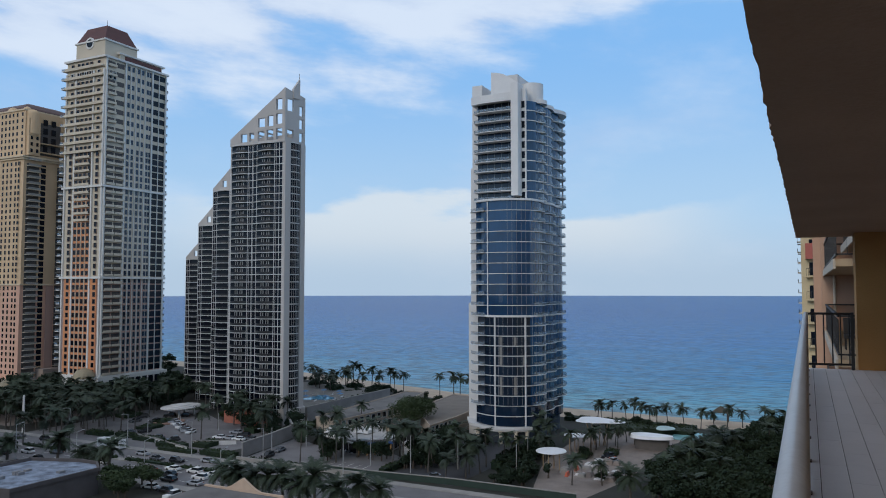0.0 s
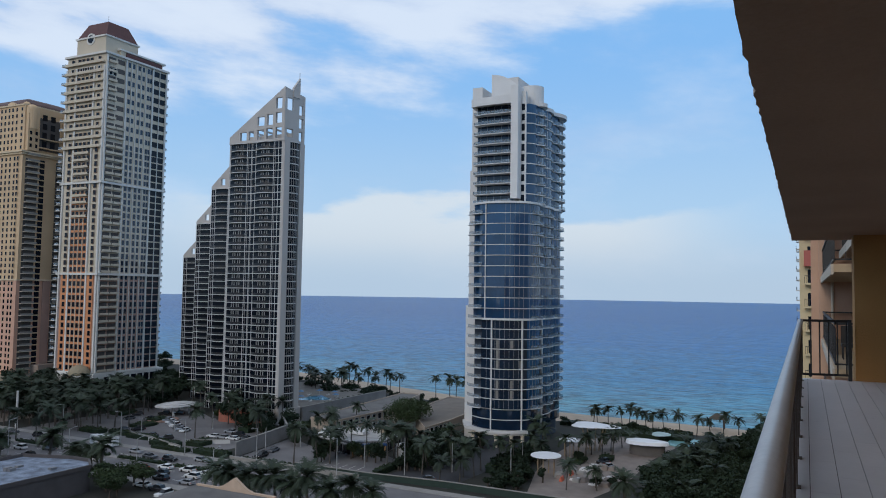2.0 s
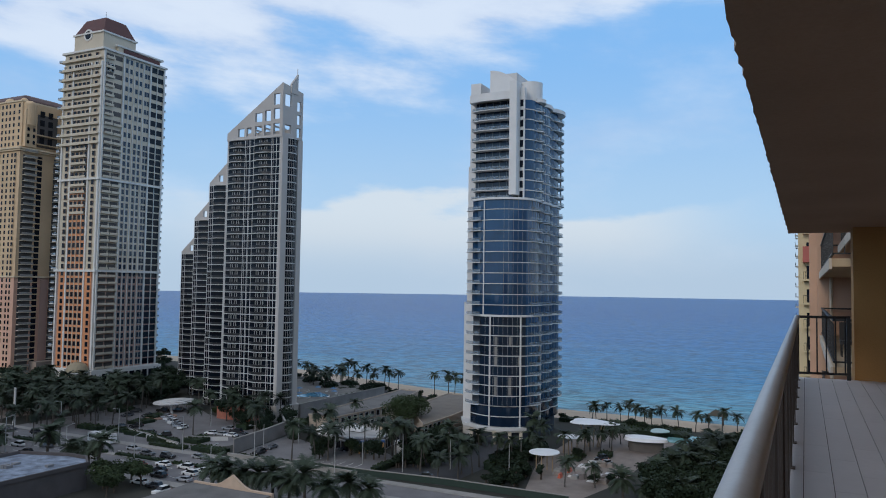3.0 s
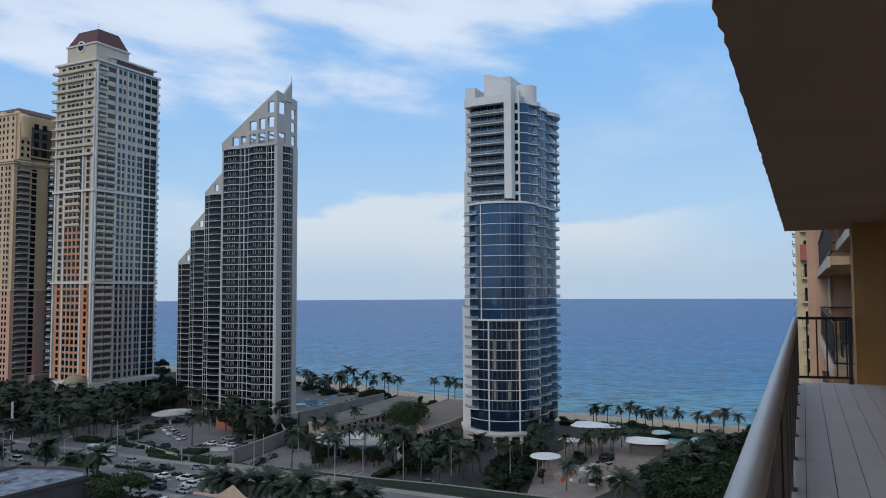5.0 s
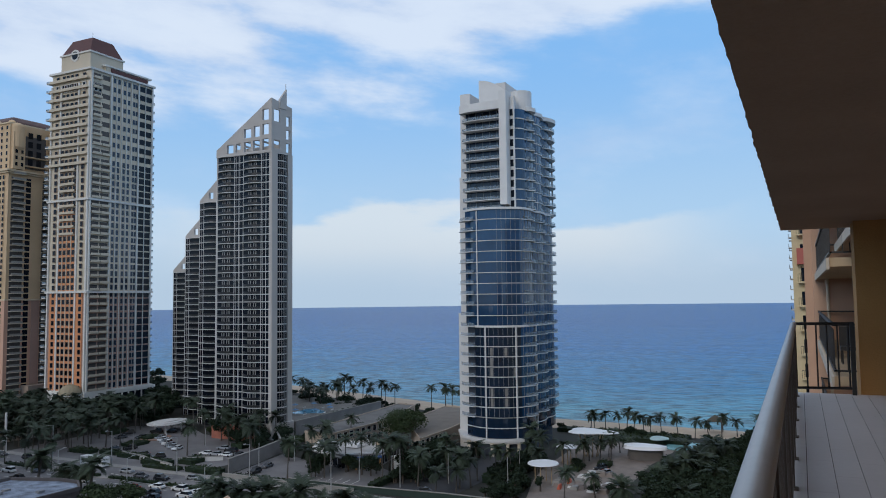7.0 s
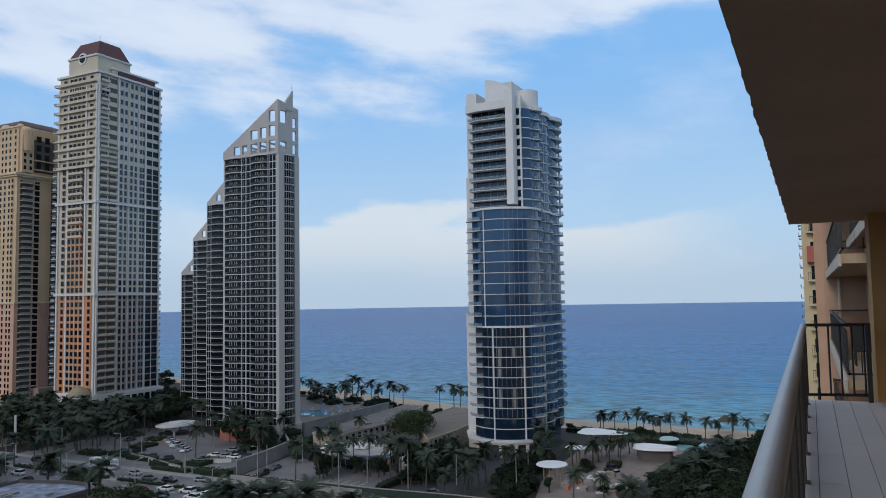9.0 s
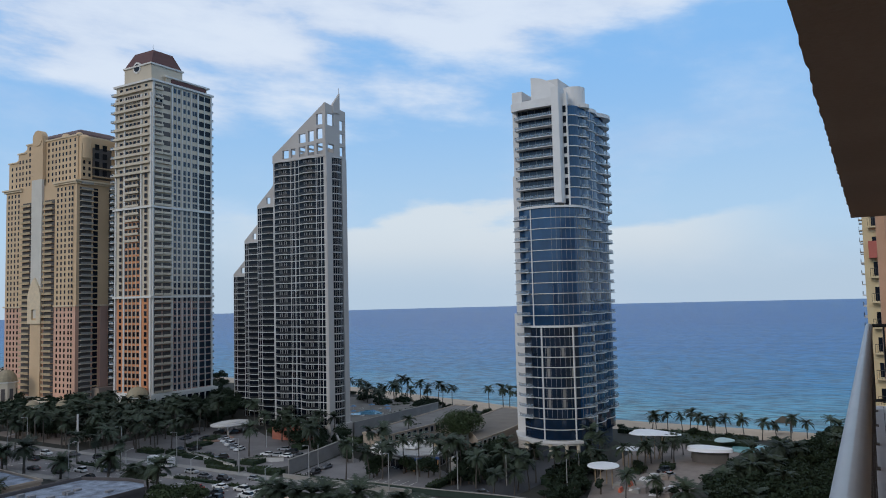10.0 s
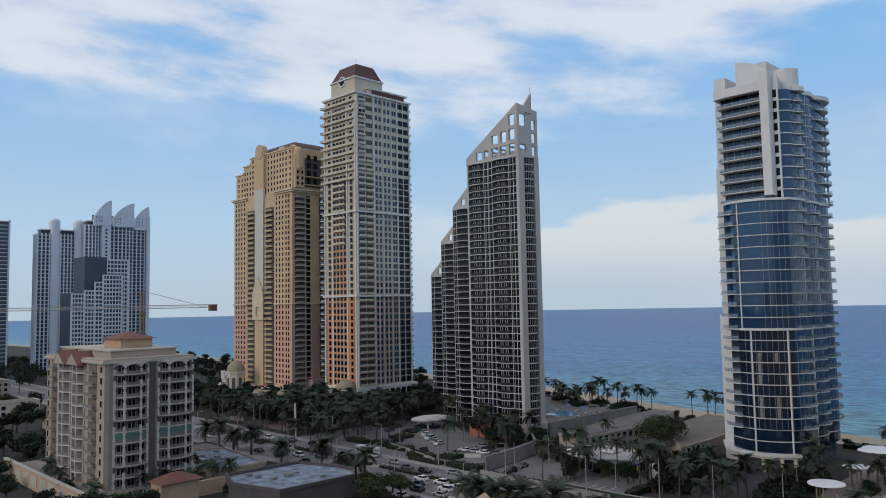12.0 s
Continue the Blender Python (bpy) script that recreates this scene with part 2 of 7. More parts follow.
def pieces(name, me, parent, places, limit=300, label=""):
    """Alike pieces as parts that share one mesh; past the limit they are joined."""
    for x, y, z, rz in places[:limit]:
        part(name, me, parent, label, (x, y, z), rz)
    rest = places[limit:]
    if rest:
        mb = MB()
        base = [tuple(v.co) for v in me.vertices]
        polys = [(tuple(p.vertices), p.material_index) for p in me.polygons]
        for x, y, z, rz in rest:
            n, c, s = len(mb.v), math.cos(rz), math.sin(rz)
            mb.v += [(x + c * a - s * b, y + s * a + c * b, z + h) for a, b, h in base]
            for vs, k in polys:
                mb.f.append([n + i for i in vs])
                mb.mi.append(k)
        ob = bpy.data.meshes.new(name)
        ob.from_pydata(mb.v, [], mb.f)
        for m in me.materials:
            ob.materials.append(m)
        ob.polygons.foreach_set("material_index", mb.mi)
        part(name, ob, parent, label, kind="stuff")


def window_mesh(name, w, h, frame_mat, glass_mat, t=0.18, bars=0, out=0.12):
    """A framed window, facing -x, centred on y, from z 0 to h."""
    mb = MB()
    mb.box(-out, 0.02, -w / 2 - t, w / 2 + t, -t, 0).box(-out, 0.02, -w / 2 - t, w / 2 + t, h, h + t)
    mb.box(-out, 0.02, -w / 2 - t, -w / 2, 0, h).box(-out, 0.02, w / 2, w / 2 + t, 0, h)
    for i in range(bars):
        y = -w / 2 + w * (i + 1) / (bars + 1)
        mb.box(-out, 0.02, y - 0.09, y + 0.09, 0, h)
    mb.m = 1
    mb.box(-0.05, 0.02, -w / 2, w / 2, 0, h)
    return mb.mesh(name, frame_mat, glass_mat)


def arc(p, q, bulge, n=8):
    """Points from p to q, bowed by bulge metres to the right of the way."""
    p, q = Vector(p), Vector(q)
    d = q - p
    nr = Vector((d.y, -d.x)).normalized()
    return [tuple(p + d * (i / n) + nr * bulge * 4 * (i / n) * (1 - i / n)) for i in range(n + 1)]


def chain(*runs):
    out = []
    for r in runs:
        out += [p for p in r if not out or (Vector(p) - Vector(out[-1])).length > 1e-4]
    return out


def along(path, step, start=0.0):
    """Points every step metres on a path, with the outward direction's angle (facing -x at 0)."""
    res, need, pos = [], start, 0.0
    for a, b in zip(path, path[1:]):
        a, b = Vector(a), Vector(b)
        ln = (b - a).length
        if ln < 1e-6:
            continue
        d = (b - a) / ln
        nr = Vector((d.y, -d.x))
        ang = math.atan2(-nr.y, -nr.x)
        while need <= pos + ln:
            p = a + d * (need - pos)
            res.append((p.x, p.y, ang))
            need += step
        pos += ln
    return res


def pierced_wall(mb, origin, du, length, z0, tops, openings, thick, step=0.5):
    """A wall from origin along du; tops(u) is its upper edge; openings are (u0, u1, z0, z1)."""
    us = sorted({0.0, length, *[round(i * step * 4, 3) for i in range(int(length / (step * 4)) + 1)], *[a for o in openings for a in o[:2]]})
    o, d = Vector(origin), Vector(du).normalized()
    nr = Vector((d.y, -d.x)) * thick
    for u0, u1 in zip(us, us[1:]):
        if u1 - u0 < 1e-4:
            continue
        cuts = sorted((q[2], q[3]) for q in openings if q[0] <= u0 + 1e-4 and q[1] >= u1 - 1e-4)
        spans, z = [], z0
        for c0, c1 in cuts:
            spans.append((z, c0))
            z = c1
        spans.append((z, None))
        for s0, s1 in spans:
            e0, e1 = (tops(u0), tops(u1)) if s1 is None else (s1, s1)
            if max(e0, e1) <= s0:
                continue
            n = len(mb.v)
            for u, e in ((u0, max(e0, s0)), (u1, max(e1, s0))):
                p = o + d * u
                q = p - nr
                mb.v += [(p.x, p.y, s0), (q.x, q.y, s0), (q.x, q.y, e), (p.x, p.y, e)]
            for c in range(4):
                k = (c + 1) % 4
                mb.face([n + c, n + 4 + c, n + 4 + k, n + k])
            mb.face([n, n + 1, n + 2, n + 3])
            mb.face([n + 7, n + 6, n + 5, n + 4])


# ---- land and sea ----
def coast(y):
    pts = ((-4000, 285), (20, 288), (94, 291), (170, 318), (270, 350), (420, 372), (900, 360), (1400, 335), (4000, 330))
    for (a, p), (b, q) in zip(pts, pts[1:]):
        if y <= b:
            return p + (q - p) * (y - a) / (b - a)
    return 330


COAST_Y = [-4000, -1000, -200, 0, 20, 50, 94, 130, 170, 220, 270, 340, 420, 600, 900, 1400, 2500, 4000]


def flat(name, poly, z, m, label="", category="", kind="structure"):
    mb = MB()
    mb.v = [(x, y, z) for x, y in poly]
    mb.face(list(range(len(poly))))
    me = bpy.data.meshes.new(name)
    me.from_pydata(mb.v, [], mb.f)
    me.materials.append(m)
    return solid(name, me, label, category, "", kind)


mb = MB()
mb.prism([(4945 * math.cos(2 * math.pi * i / 256), 4945 * math.sin(2 * math.pi * i / 256)) for i in range(256)], -3.0, -0.4)
solid("water", mb.mesh("water", SEA), "blue sea with small waves, paler over the shallows", "sea", "", "structure")
flat("ground", [(-2600, -4000)] + [(coast(y) - 24, y) for y in COAST_Y] + [(-2600, 4000)], 0.0, SOIL, "dark planted ground between the buildings", "ground")
mb = MB()
for y in COAST_Y:
    mb.v += [(coast(y) - 25, y, 0.02), (coast(y) - 9, y, 0.0), (coast(y) + 7, y, -0.9)]
for i in range(len(COAST_Y) - 1):
    for c in range(2):
        mb.face([3 * i + c, 3 * i + c + 1, 3 * i + c + 4, 3 * i + c + 3])
solid("beach", mb.mesh("beach", SAND), "pale sand beach along the water", "beach", "", "structure")

# avenue with two carriageways, kerbs, median and pavements
ROAD_W, ROAD_E, MED = 125.4, 150.0, 139.6
flat("road", [(ROAD_W, -600), (ROAD_E, -600), (ROAD_E, 1500), (ROAD_W, 1500)], 0.008, ASPHALT, "grey asphalt avenue with a planted median", "road")
for nm, x0, x1 in (("kerb", ROAD_W - 0.3, ROAD_W), ("kerb", ROAD_E, ROAD_E + 0.3)):
    solid(nm, MB().box(x0, x1, -600, 1500, 0, 0.16).mesh(nm, CONCRETE), "pale concrete kerb along the avenue", "kerb", "", "structure")
for x0, x1 in ((ROAD_W - 3.2, ROAD_W - 0.3), (ROAD_E + 0.3, ROAD_E + 3.0)):
    solid("pavement", MB().box(x0, x1, -600, 1500, 0, 0.14).mesh("pavement", CONCRETE), "concrete pavement beside the avenue", "pavement", "", "structure")
med = thing("median_strip", "kerbed median with clipped dark hedges", "median", (MED, 170, 0), "", "structure")
part("kerb", MB().box(MED - 1.3, MED + 1.3, -400, 900, 0, 0.18).mesh("kerb", CONCRETE), med)


# ---- leaves, hedges, palms, trees ----
LEAF = mat("leaf_green", (0.020, 0.034, 0.015), 0.75, 0.45, 0.5, 0, 0, 0.25, 0.5, col2=(0.036, 0.052, 0.020))
LEAF_D = mat("leaf_dark", (0.018, 0.031, 0.016), 0.75, 0.45, 0.4, 0, 0, 0.25, 0.5)
LEAF_P = mat("palm_green", (0.020, 0.031, 0.021), 0.6, 0.45, 0.5, 0, 0, 0.3, 0.5, col2=(0.040, 0.055, 0.032))
BARK = mat("palm_bark", (0.085, 0.075, 0.065), 0.9, 0.3, 1.5, 0.4)
BARK_D = mat("tree_bark", (0.075, 0.06, 0.048), 0.9, 0.3, 1.5, 0.4)


def leaf_cloud(mb, rng, cx, cy, cz, rx, ry, rz, count, size):
    """Small folded leaf clumps spread through an uneven ball."""
    for _ in range(count):
        u = Vector((rng.gauss(0, 1), rng.gauss(0, 1), rng.gauss(0, 1))).normalized()
        k = rng.uniform(0.55, 1.05)
        p = Vector((cx + u.x * rx * k, cy + u.y * ry * k, cz + u.z * rz * k))
        s = size * rng.uniform(0.6, 1.4)
        a = Vector((rng.gauss(0, 1), rng.gauss(0, 1), rng.gauss(0, 0.5))).normalized() * s
        b = a.cross(u + Vector((rng.gauss(0, .4), rng.gauss(0, .4), rng.gauss(0, .4)))).normalized() * s * 0.6
        n = len(mb.v)
        mb.v += [tuple(p - a), tuple(p - b * 0.9 + u * s * 0.15), tuple(p + a), tuple(p + b + u * s * 0.1)]
        mb.face([n, n + 1, n + 2])
        mb.face([n, n + 2, n + 3])


def leaf_mesh(mb, name, *mats):
    me = bpy.data.meshes.new(name)
    me.from_pydata(mb.v, [], mb.f)
    for m in mats:
        me.materials.append(m)
    return me


def hedge(x0, x1, y0, y1, h, seed, dense=3.0, size=0.35):
    rng = random.Random(seed)
    mb = MB()
    n = int(dense * ((x1 - x0) * (y1 - y0) + 2 * h * ((x1 - x0) + (y1 - y0))))
    for _ in range(n):
        p = Vector((rng.uniform(x0, x1), rng.uniform(y0, y1), h * rng.uniform(0.25, 1.0)))
        leaf_cloud(mb, rng, p.x, p.y, p.z, 0.25, 0.25, 0.2, 2, size)
    mb2 = MB().box(x0 + 0.2, x1 - 0.2, y0 + 0.2, y1 - 0.2, 0, h * 0.8)
    ob = thing("hedge", "clipped dark green hedge", "hedge", ((x0 + x1) / 2, (y0 + y1) / 2, 0), "hedges", "stuff")
    part("core", mb2.mesh("core", LEAF_D), ob)
    part("leaves", leaf_mesh(mb, "leaves", LEAF), ob)
    return ob


def make_palm(seed, height, spread, fronds, bushy):
    rng = random.Random(seed)
    ob = thing("palm_tree", "palm tree with a slim grey trunk and feathery crown", "palm", (0, 0, 0), "palms")
    lean = Vector((rng.uniform(-.6, .6), rng.uniform(-.6, .6), 0))
    mb = MB()
    mb.tube([Vector((0, 0, -0.1)), lean * .25 + Vector((0, 0, height * .4)), lean + Vector((0, 0, height))],
            [0.26 if not bushy else 0.36, 0.17 if not bushy else 0.3, 0.15 if not bushy else 0.3], 7)
    part("trunk", mb.mesh("trunk", BARK), ob)
    mb = MB()
    top = lean + Vector((0, 0, height))
    for i in range(fronds):
        yaw = 2 * math.pi * (i * 0.382 + rng.uniform(-.03, .03))
        rise = rng.uniform(-0.35, 1.2) if not bushy else rng.uniform(-0.35, 1.25)
        ln = spread * rng.uniform(0.8, 1.1)
        pts, p, pitch = [], top.copy(), rise
        segs = 6
        for s in range(segs + 1):
            pts.append(p.copy())
            p = p + Vector((math.cos(yaw) * math.cos(pitch), math.sin(yaw) * math.cos(pitch), math.sin(pitch))) * ln / segs
            pitch -= rng.uniform(0.13, 0.30)
        side = Vector((-math.sin(yaw), math.cos(yaw), 0))
        for s in range(segs):
            a, b = pts[s], pts[s + 1]
            for sg in (-1, 1):
                for q in (0.05, 0.38, 0.72):
                    o = a + (b - a) * q
                    w = ln * 0.33 * math.sin(math.pi * (0.14 + 0.80 * (s + q) / segs)) * rng.uniform(.85, 1.15)
                    tip = o + side * sg * w * 0.85 + (b - a) * 1.1 + Vector((0, 0, -0.22 * w))
                    n = len(mb.v)
                    mb.v += [tuple(o), tuple(o + (b - a) * 0.42), tuple(tip)]
                    mb.face([n, n + 1, n + 2])
    part("crown", leaf_mesh(mb, "crown", LEAF_P), ob)
    return ob


def make_tree(seed, height, radius, leaves=900, dark=True, size=0.42):
    rng = random.Random(seed)
    ob = thing("broadleaf_tree", "broad dark green tree with dense foliage", "tree", (0, 0, 0), "trees")
    mb = MB()
    fork = height * 0.35
    mb.tube([(0, 0, -0.1), (0.1, 0, fork)], [0.32, 0.22], 7)
    blobs = []
    for i in range(7):
        t = 2 * math.pi * i / 7 + rng.uniform(-.3, .3)
        r = radius * rng.uniform(0.35, 0.7)
        c = Vector((r * math.cos(t), r * math.sin(t), height * rng.uniform(0.5, 0.82)))
        mb.tube([(0.1, 0, fork), tuple(c * 0.6 + Vector((0, 0, fork * .4))), tuple(c)], [0.15, 0.1, 0.04], 5)
        blobs.append(c)
    blobs.append(Vector((0, 0, height * 0.82)))
    part("trunk", mb.mesh("trunk", BARK_D), ob)
    mb = MB()
    for c in blobs:
        rr = radius * rng.uniform(0.38, 0.56)
        leaf_cloud(mb, rng, c.x, c.y, c.z, rr, rr, rr * 0.72, leaves // len(blobs), size)
    part("crown", leaf_mesh(mb, "crown", LEAF_D if dark else LEAF), ob)
    return ob


def wood(name, label, spots, seed, count=75, size=0.62, green=None):
    """Far trees and palms nobody could count, joined as one thing; spots are (x, y, height, radius)."""
    r = random.Random(seed)
    ob = thing(name, label, "trees", (spots[0][0], spots[0][1], 0), "", "stuff")
    tr, cr = MB(), MB()
    for x, y, h, rad in spots:
        tr.tube([(x, y, -0.1), (x + 0.2, y, h * 0.7)], [0.3, 0.15], 5)
        for k in range(5):
            t, q = r.uniform(0, 6.28), rad * r.uniform(0.15, 0.6)
            rr = rad * r.uniform(0.4, 0.6)
            leaf_cloud(cr, r, x + q * math.cos(t), y + q * math.sin(t), h * r.uniform(0.5, 0.85), rr, rr, rr * 0.75, count, size)
    part("trunk", tr.mesh("trunk", BARK_D), ob, kind="stuff")
    part("foliage", leaf_mesh(cr, "foliage", green or LEAF_D), ob, kind="stuff")


# ---- the balcony the camera stands on ----
FLOOR_Z, SOFFIT_Z = 48.60, 51.22
ORANGE = mat("orange_stucco", (0.42, 0.225, 0.075), 0.85, 0.12, 0.9, 0.5, fine=40)
PINK = mat("peach_stucco", (0.55, 0.36, 0.25), 0.85, 0.1, 0.7, 0.4, fine=30)
SOFFIT = mat("brown_soffit_paint", (0.42, 0.29, 0.205), 0.9, 0.10, 0.8, 0.4, fine=30)
TILE = mat("plank_tile", (0.66, 0.625, 0.62), 0.42, 0.08, 1.2, 0.05, rand=0.25, fine=14)
GROUT = mat("grout", (0.10, 0.09, 0.085), 0.95, 0.2, 3.0)
TUBE = mat("painted_handrail", (0.47, 0.45, 0.44), 0.38, 0.10, 3.0, 0.15, fine=25)
PICKET = mat("bronze_pickets", (0.10, 0.075, 0.06), 0.5, 0.25, 2.0)

own = thing("apartment_building", "peach and orange stucco apartment building with balconies", "building", (-14, -12, 0))
part("wall", MB().box(-60, 1.0, -24, -0.3, 0, 48.25).mesh("wall", PINK), own)
part("wall", MB().box(-60, 1.0, -24, -2.4, 48.25, 60).mesh("wall", ORANGE), own)
part("wall", MB().box(0.25, 1.0, -2.4, -0.88, 48.4, 51.6).mesh("wall", ORANGE), own, "plain orange stucco wall at the balcony's end")
part("roof", MB().box(-60, 1.0, -24, -2.4, 60, 60.4).mesh("roof", CONCRETE), own)
slab = solid("balcony_floor", MB().box(-26, 0.25, -2.4, 0.06, 48.25, FLOOR_Z - 0.012).mesh("balcony_floor", GROUT), "grey plank-tiled balcony floor", "floor", "", "structure")
rows = [(0.055, -0.105)] + [(-0.111 - 0.212 * i, -0.317 - 0.212 * i) for i in range(9)]
for r, (y1, y0) in enumerate(rows):
    tl = MB().box(0, 1.198, y0, y1, FLOOR_Z - 0.012, FLOOR_Z).mesh("plank_tile", TILE)
    for i in range(22):
        x = -25.9 + 1.2 * i + (0.6 if r % 2 else 0.0)
        if x + 1.194 < 0.25:
            part("plank_tile", tl, slab, "", (x, 0, 0))
    end = -0.7 if r % 2 == 0 else -0.1
    part("plank_tile", MB().box(0, 0.249 - end, y0, y1, FLOOR_Z - 0.012, FLOOR_Z).mesh("plank_tile", TILE), slab, "", (end, 0, 0))
rag = random.Random(8)
lip = [(1.5 - 0.11 * i, 0.145 + rag.uniform(-0.007, 0.007) + (0.006 if i % 9 < 3 else 0.0)) for i in range(251)]
solid("ceiling", MB().prism([(-26.1, -2.4), (1.5, -2.4)] + lip, SOFFIT_Z, SOFFIT_Z + 0.22).mesh("ceiling", SOFFIT), "brown painted slab over the balcony", "ceiling", "", "structure")

rail = thing("balcony_railing", "grey tube handrail on bronze pickets along the balcony edge", "railing", (-9, 0, FLOOR_Z))
mb = MB().tube([(-26, 0, 49.655), (-0.03, 0, 49.655)], 0.042, 20)
part("handrail", mb.mesh("handrail", TUBE, smooth=True), rail, "painted grey tube handrail")
part("bottom_rail", MB().box(-26, -0.02, -0.016, 0.016, 48.68, 48.715).mesh("bottom_rail", PICKET), rail)
part("top_rail", MB().box(-26, -0.02, -0.018, 0.018, 49.57, 49.61).mesh("top_rail", PICKET), rail)
pk = MB().box(-0.009, 0.009, -0.012, 0.012, 0, 0.86).mesh("picket", PICKET)
for i in range(205):
    part("picket", pk, rail, "", (-0.11 - 0.112 * i, 0, 48.713))
po = MB().box(-0.022, 0.022, -0.022, 0.022, 0, 1.03).box(-0.05, 0.05, -0.045, 0.045, 0, 0.012)
po = po.mesh("post", PICKET)
for i in range(22):
    part("post", po, rail, "", (-0.27 - 1.165 * i, -0.0, FLOOR_Z))
    
end = thing("end_railing", "black iron picket railing across the balcony end", "railing", (0.1, -0.4, FLOOR_Z))


def bar(a, b, w):
    return MB().tube([a, b], w, 4)


A, B = Vector((0.0, -0.02, 0)), Vector((0.16, -0.79, 0))
for z, w, nm in ((49.665, 0.022, "top_rail"), (48.70, 0.02, "bottom_rail")):
    part(nm, bar((A.x, A.y, z), (B.x, B.y, z), w).mesh(nm, BLACK), end)
for i in range(6):
    p = A + (B - A) * (i / 5.0) * 0.93
    part("picket", bar((p.x, p.y, 48.70), (p.x, p.y, 49.66), 0.012).mesh("picket", BLACK), end)
part("post", MB().box(B.x - 0.03, B.x + 0.03, B.y - 0.03, B.y + 0.03, FLOOR_Z - 0.02, 49.69).mesh("post", BLACK), end)

WPK = MB().box(-0.012, 0.012, -0.012, 0.012, 0, 0.92).mesh("picket", RAILDARK)
# the next wing of the same building, with its balconies
wing = thing("neighbour_wing", "peach stucco wing with railed balconies", "building", (30, -10, 0))
part("wall", MB().box(20.6, 40, -20, -0.60, 0, 60).mesh("wall", PINK), wing)
part("wall", MB().box(1.0, 20.6, -20, -2.0, 0, 60).mesh("wall", PINK), wing)
part("column", MB().box(21.4, 22.6, -0.60, -0.30, 0, 60).mesh("column", PINK), wing)
for z in (45.48, 48.10, 50.72, 53.34):
    poly = [(6.0, -2.0), (6.0, -0.72), (20.6, -0.72), (20.6, -2.0)]
    part("balcony_slab", MB().prism(poly[::-1], z, z + 0.2).mesh("balcony_slab", mat("cream_slab", (0.50, 0.38, 0.24), 0.8, 0.1, 1.0)), wing)
    part("slab_edge", MB().box(5.94, 20.6, -0.72, -0.66, z - 0.06, z + 0.2).mesh("slab_edge", mat("pale_edge", (0.58, 0.50, 0.40), 0.8, 0.1, 1.0)), wing)
    for nm, z0, z1 in (("top_rail", z + 1.3, z + 1.36), ("bottom_rail", z + 0.3, z + 0.34)):
        part(nm, MB().box(6.0, 20.6, -0.78, -0.72, z0, z1).mesh(nm, RAILDARK), wing)
        part(nm, MB().box(6.0, 6.06, -2.0, -0.74, z0, z1).mesh(nm, RAILDARK), wing)
    for i in range(60):
        part("picket", WPK, wing, "", (6.2 + 0.24 * i, -0.75, z + 0.3))
    for i in range(7):
        part("picket", WPK, wing, "", (6.03, -1.0 - 0.14 * i, z + 0.3))
    part("privacy_screen", MB().box(11.0, 20.6, -0.80, -0.785, z + 0.3, z + 1.3).mesh("privacy_screen", mat("grey_mesh", (0.10, 0.10, 0.105), 0.8, 0.15, 2.0)), wing, "grey mesh privacy screen")
    part("back_rail", MB().box(20.3, 20.36, -2.0, -0.74, z + 1.3, z + 1.36).mesh("back_rail", RAILDARK), wing)
part("upper_slab", MB().box(1.52, 10.0, -2.4, -1.03, 51.26, 51.42).mesh("upper_slab", SOFFIT), wing)
part("upper_slab_edge", MB().box(1.52, 10.0, -1.03, -0.99, 51.22, 51.44).mesh("upper_slab_edge", MATS["pale_edge"]), wing)
for i in range(30):
    part("picket", WPK, wing, "", (1.7 + 0.28 * i, -1.08, 51.42))
chair = thing("patio_chair", "dark wicker patio chair on a balcony", "chair", (9.5, -1.3, 48.3))
part("seat", MB().box(9.2, 9.8, -1.6, -1.0, 48.65, 48.75).mesh("seat", RAILDARK), chair)
part("backrest", MB().box(9.75, 9.83, -1.6, -1.0, 48.75, 49.25).mesh("backrest", RAILDARK), chair)
for dx in (9.24, 9.76):
    for dy in (-1.56, -1.04):
        part("leg", MB().box(dx - 0.02, dx + 0.02, dy - 0.02, dy + 0.02, 48.3, 48.65).mesh("leg", RAILDARK), chair)
part("downpipe", MB().tube([(20.5, -1.1, 40), (20.5, -1.1, 60)], 0.06, 8).mesh("downpipe", mat("cream_pipe", (0.55, 0.47, 0.36), 0.6)), wing)

far = thing("apartment_slab", "long pale yellow apartment block with stacked balconies", "building", (150, -8, 0))
YEL = mat("pale_yellow_stucco", (0.62, 0.50, 0.30), 0.85, 0.12, 0.15)
part("wall", MB().box(86, 232, -18, 0.6, 0, 86).mesh("wall", YEL), far)
bal = MB().box(-2.2, 2.2, 0, 1.7, 0, 0.2)
bal = bal.mesh("balcony_slab", WHITE_D)
brl = MB().box(-2.2, 2.2, 1.62, 1.68, 0.2, 1.15).mesh("balcony_railing", RAILDARK)
for k in range(29):
    for x in (214, 226):
        s = part("balcony_slab", bal, far, "", (x, 0.6, 3 + 2.85 * k))
        part("balcony_railing", brl, s, "", (x, 0.6, 3 + 2.85 * k))
wb = MB().box(-1.1, 0, -1.0, 1.0, 0, 0.18).mesh("balcony_slab", YEL)
wr = MB()
for i in range(9):
    wr.box(-1.1, -1.06, -1.0 + i * 0.25 - 0.02, -1.0 + i * 0.25 + 0.02, 0.18, 1.1)
wr.box(-1.12, -1.05, -1.0, 1.0, 1.06, 1.12)
wr = wr.mesh("balcony_railing", RAILDARK)
ww = window_mesh("window", 1.3, 1.6, YEL, GLASS_D, 0.1)
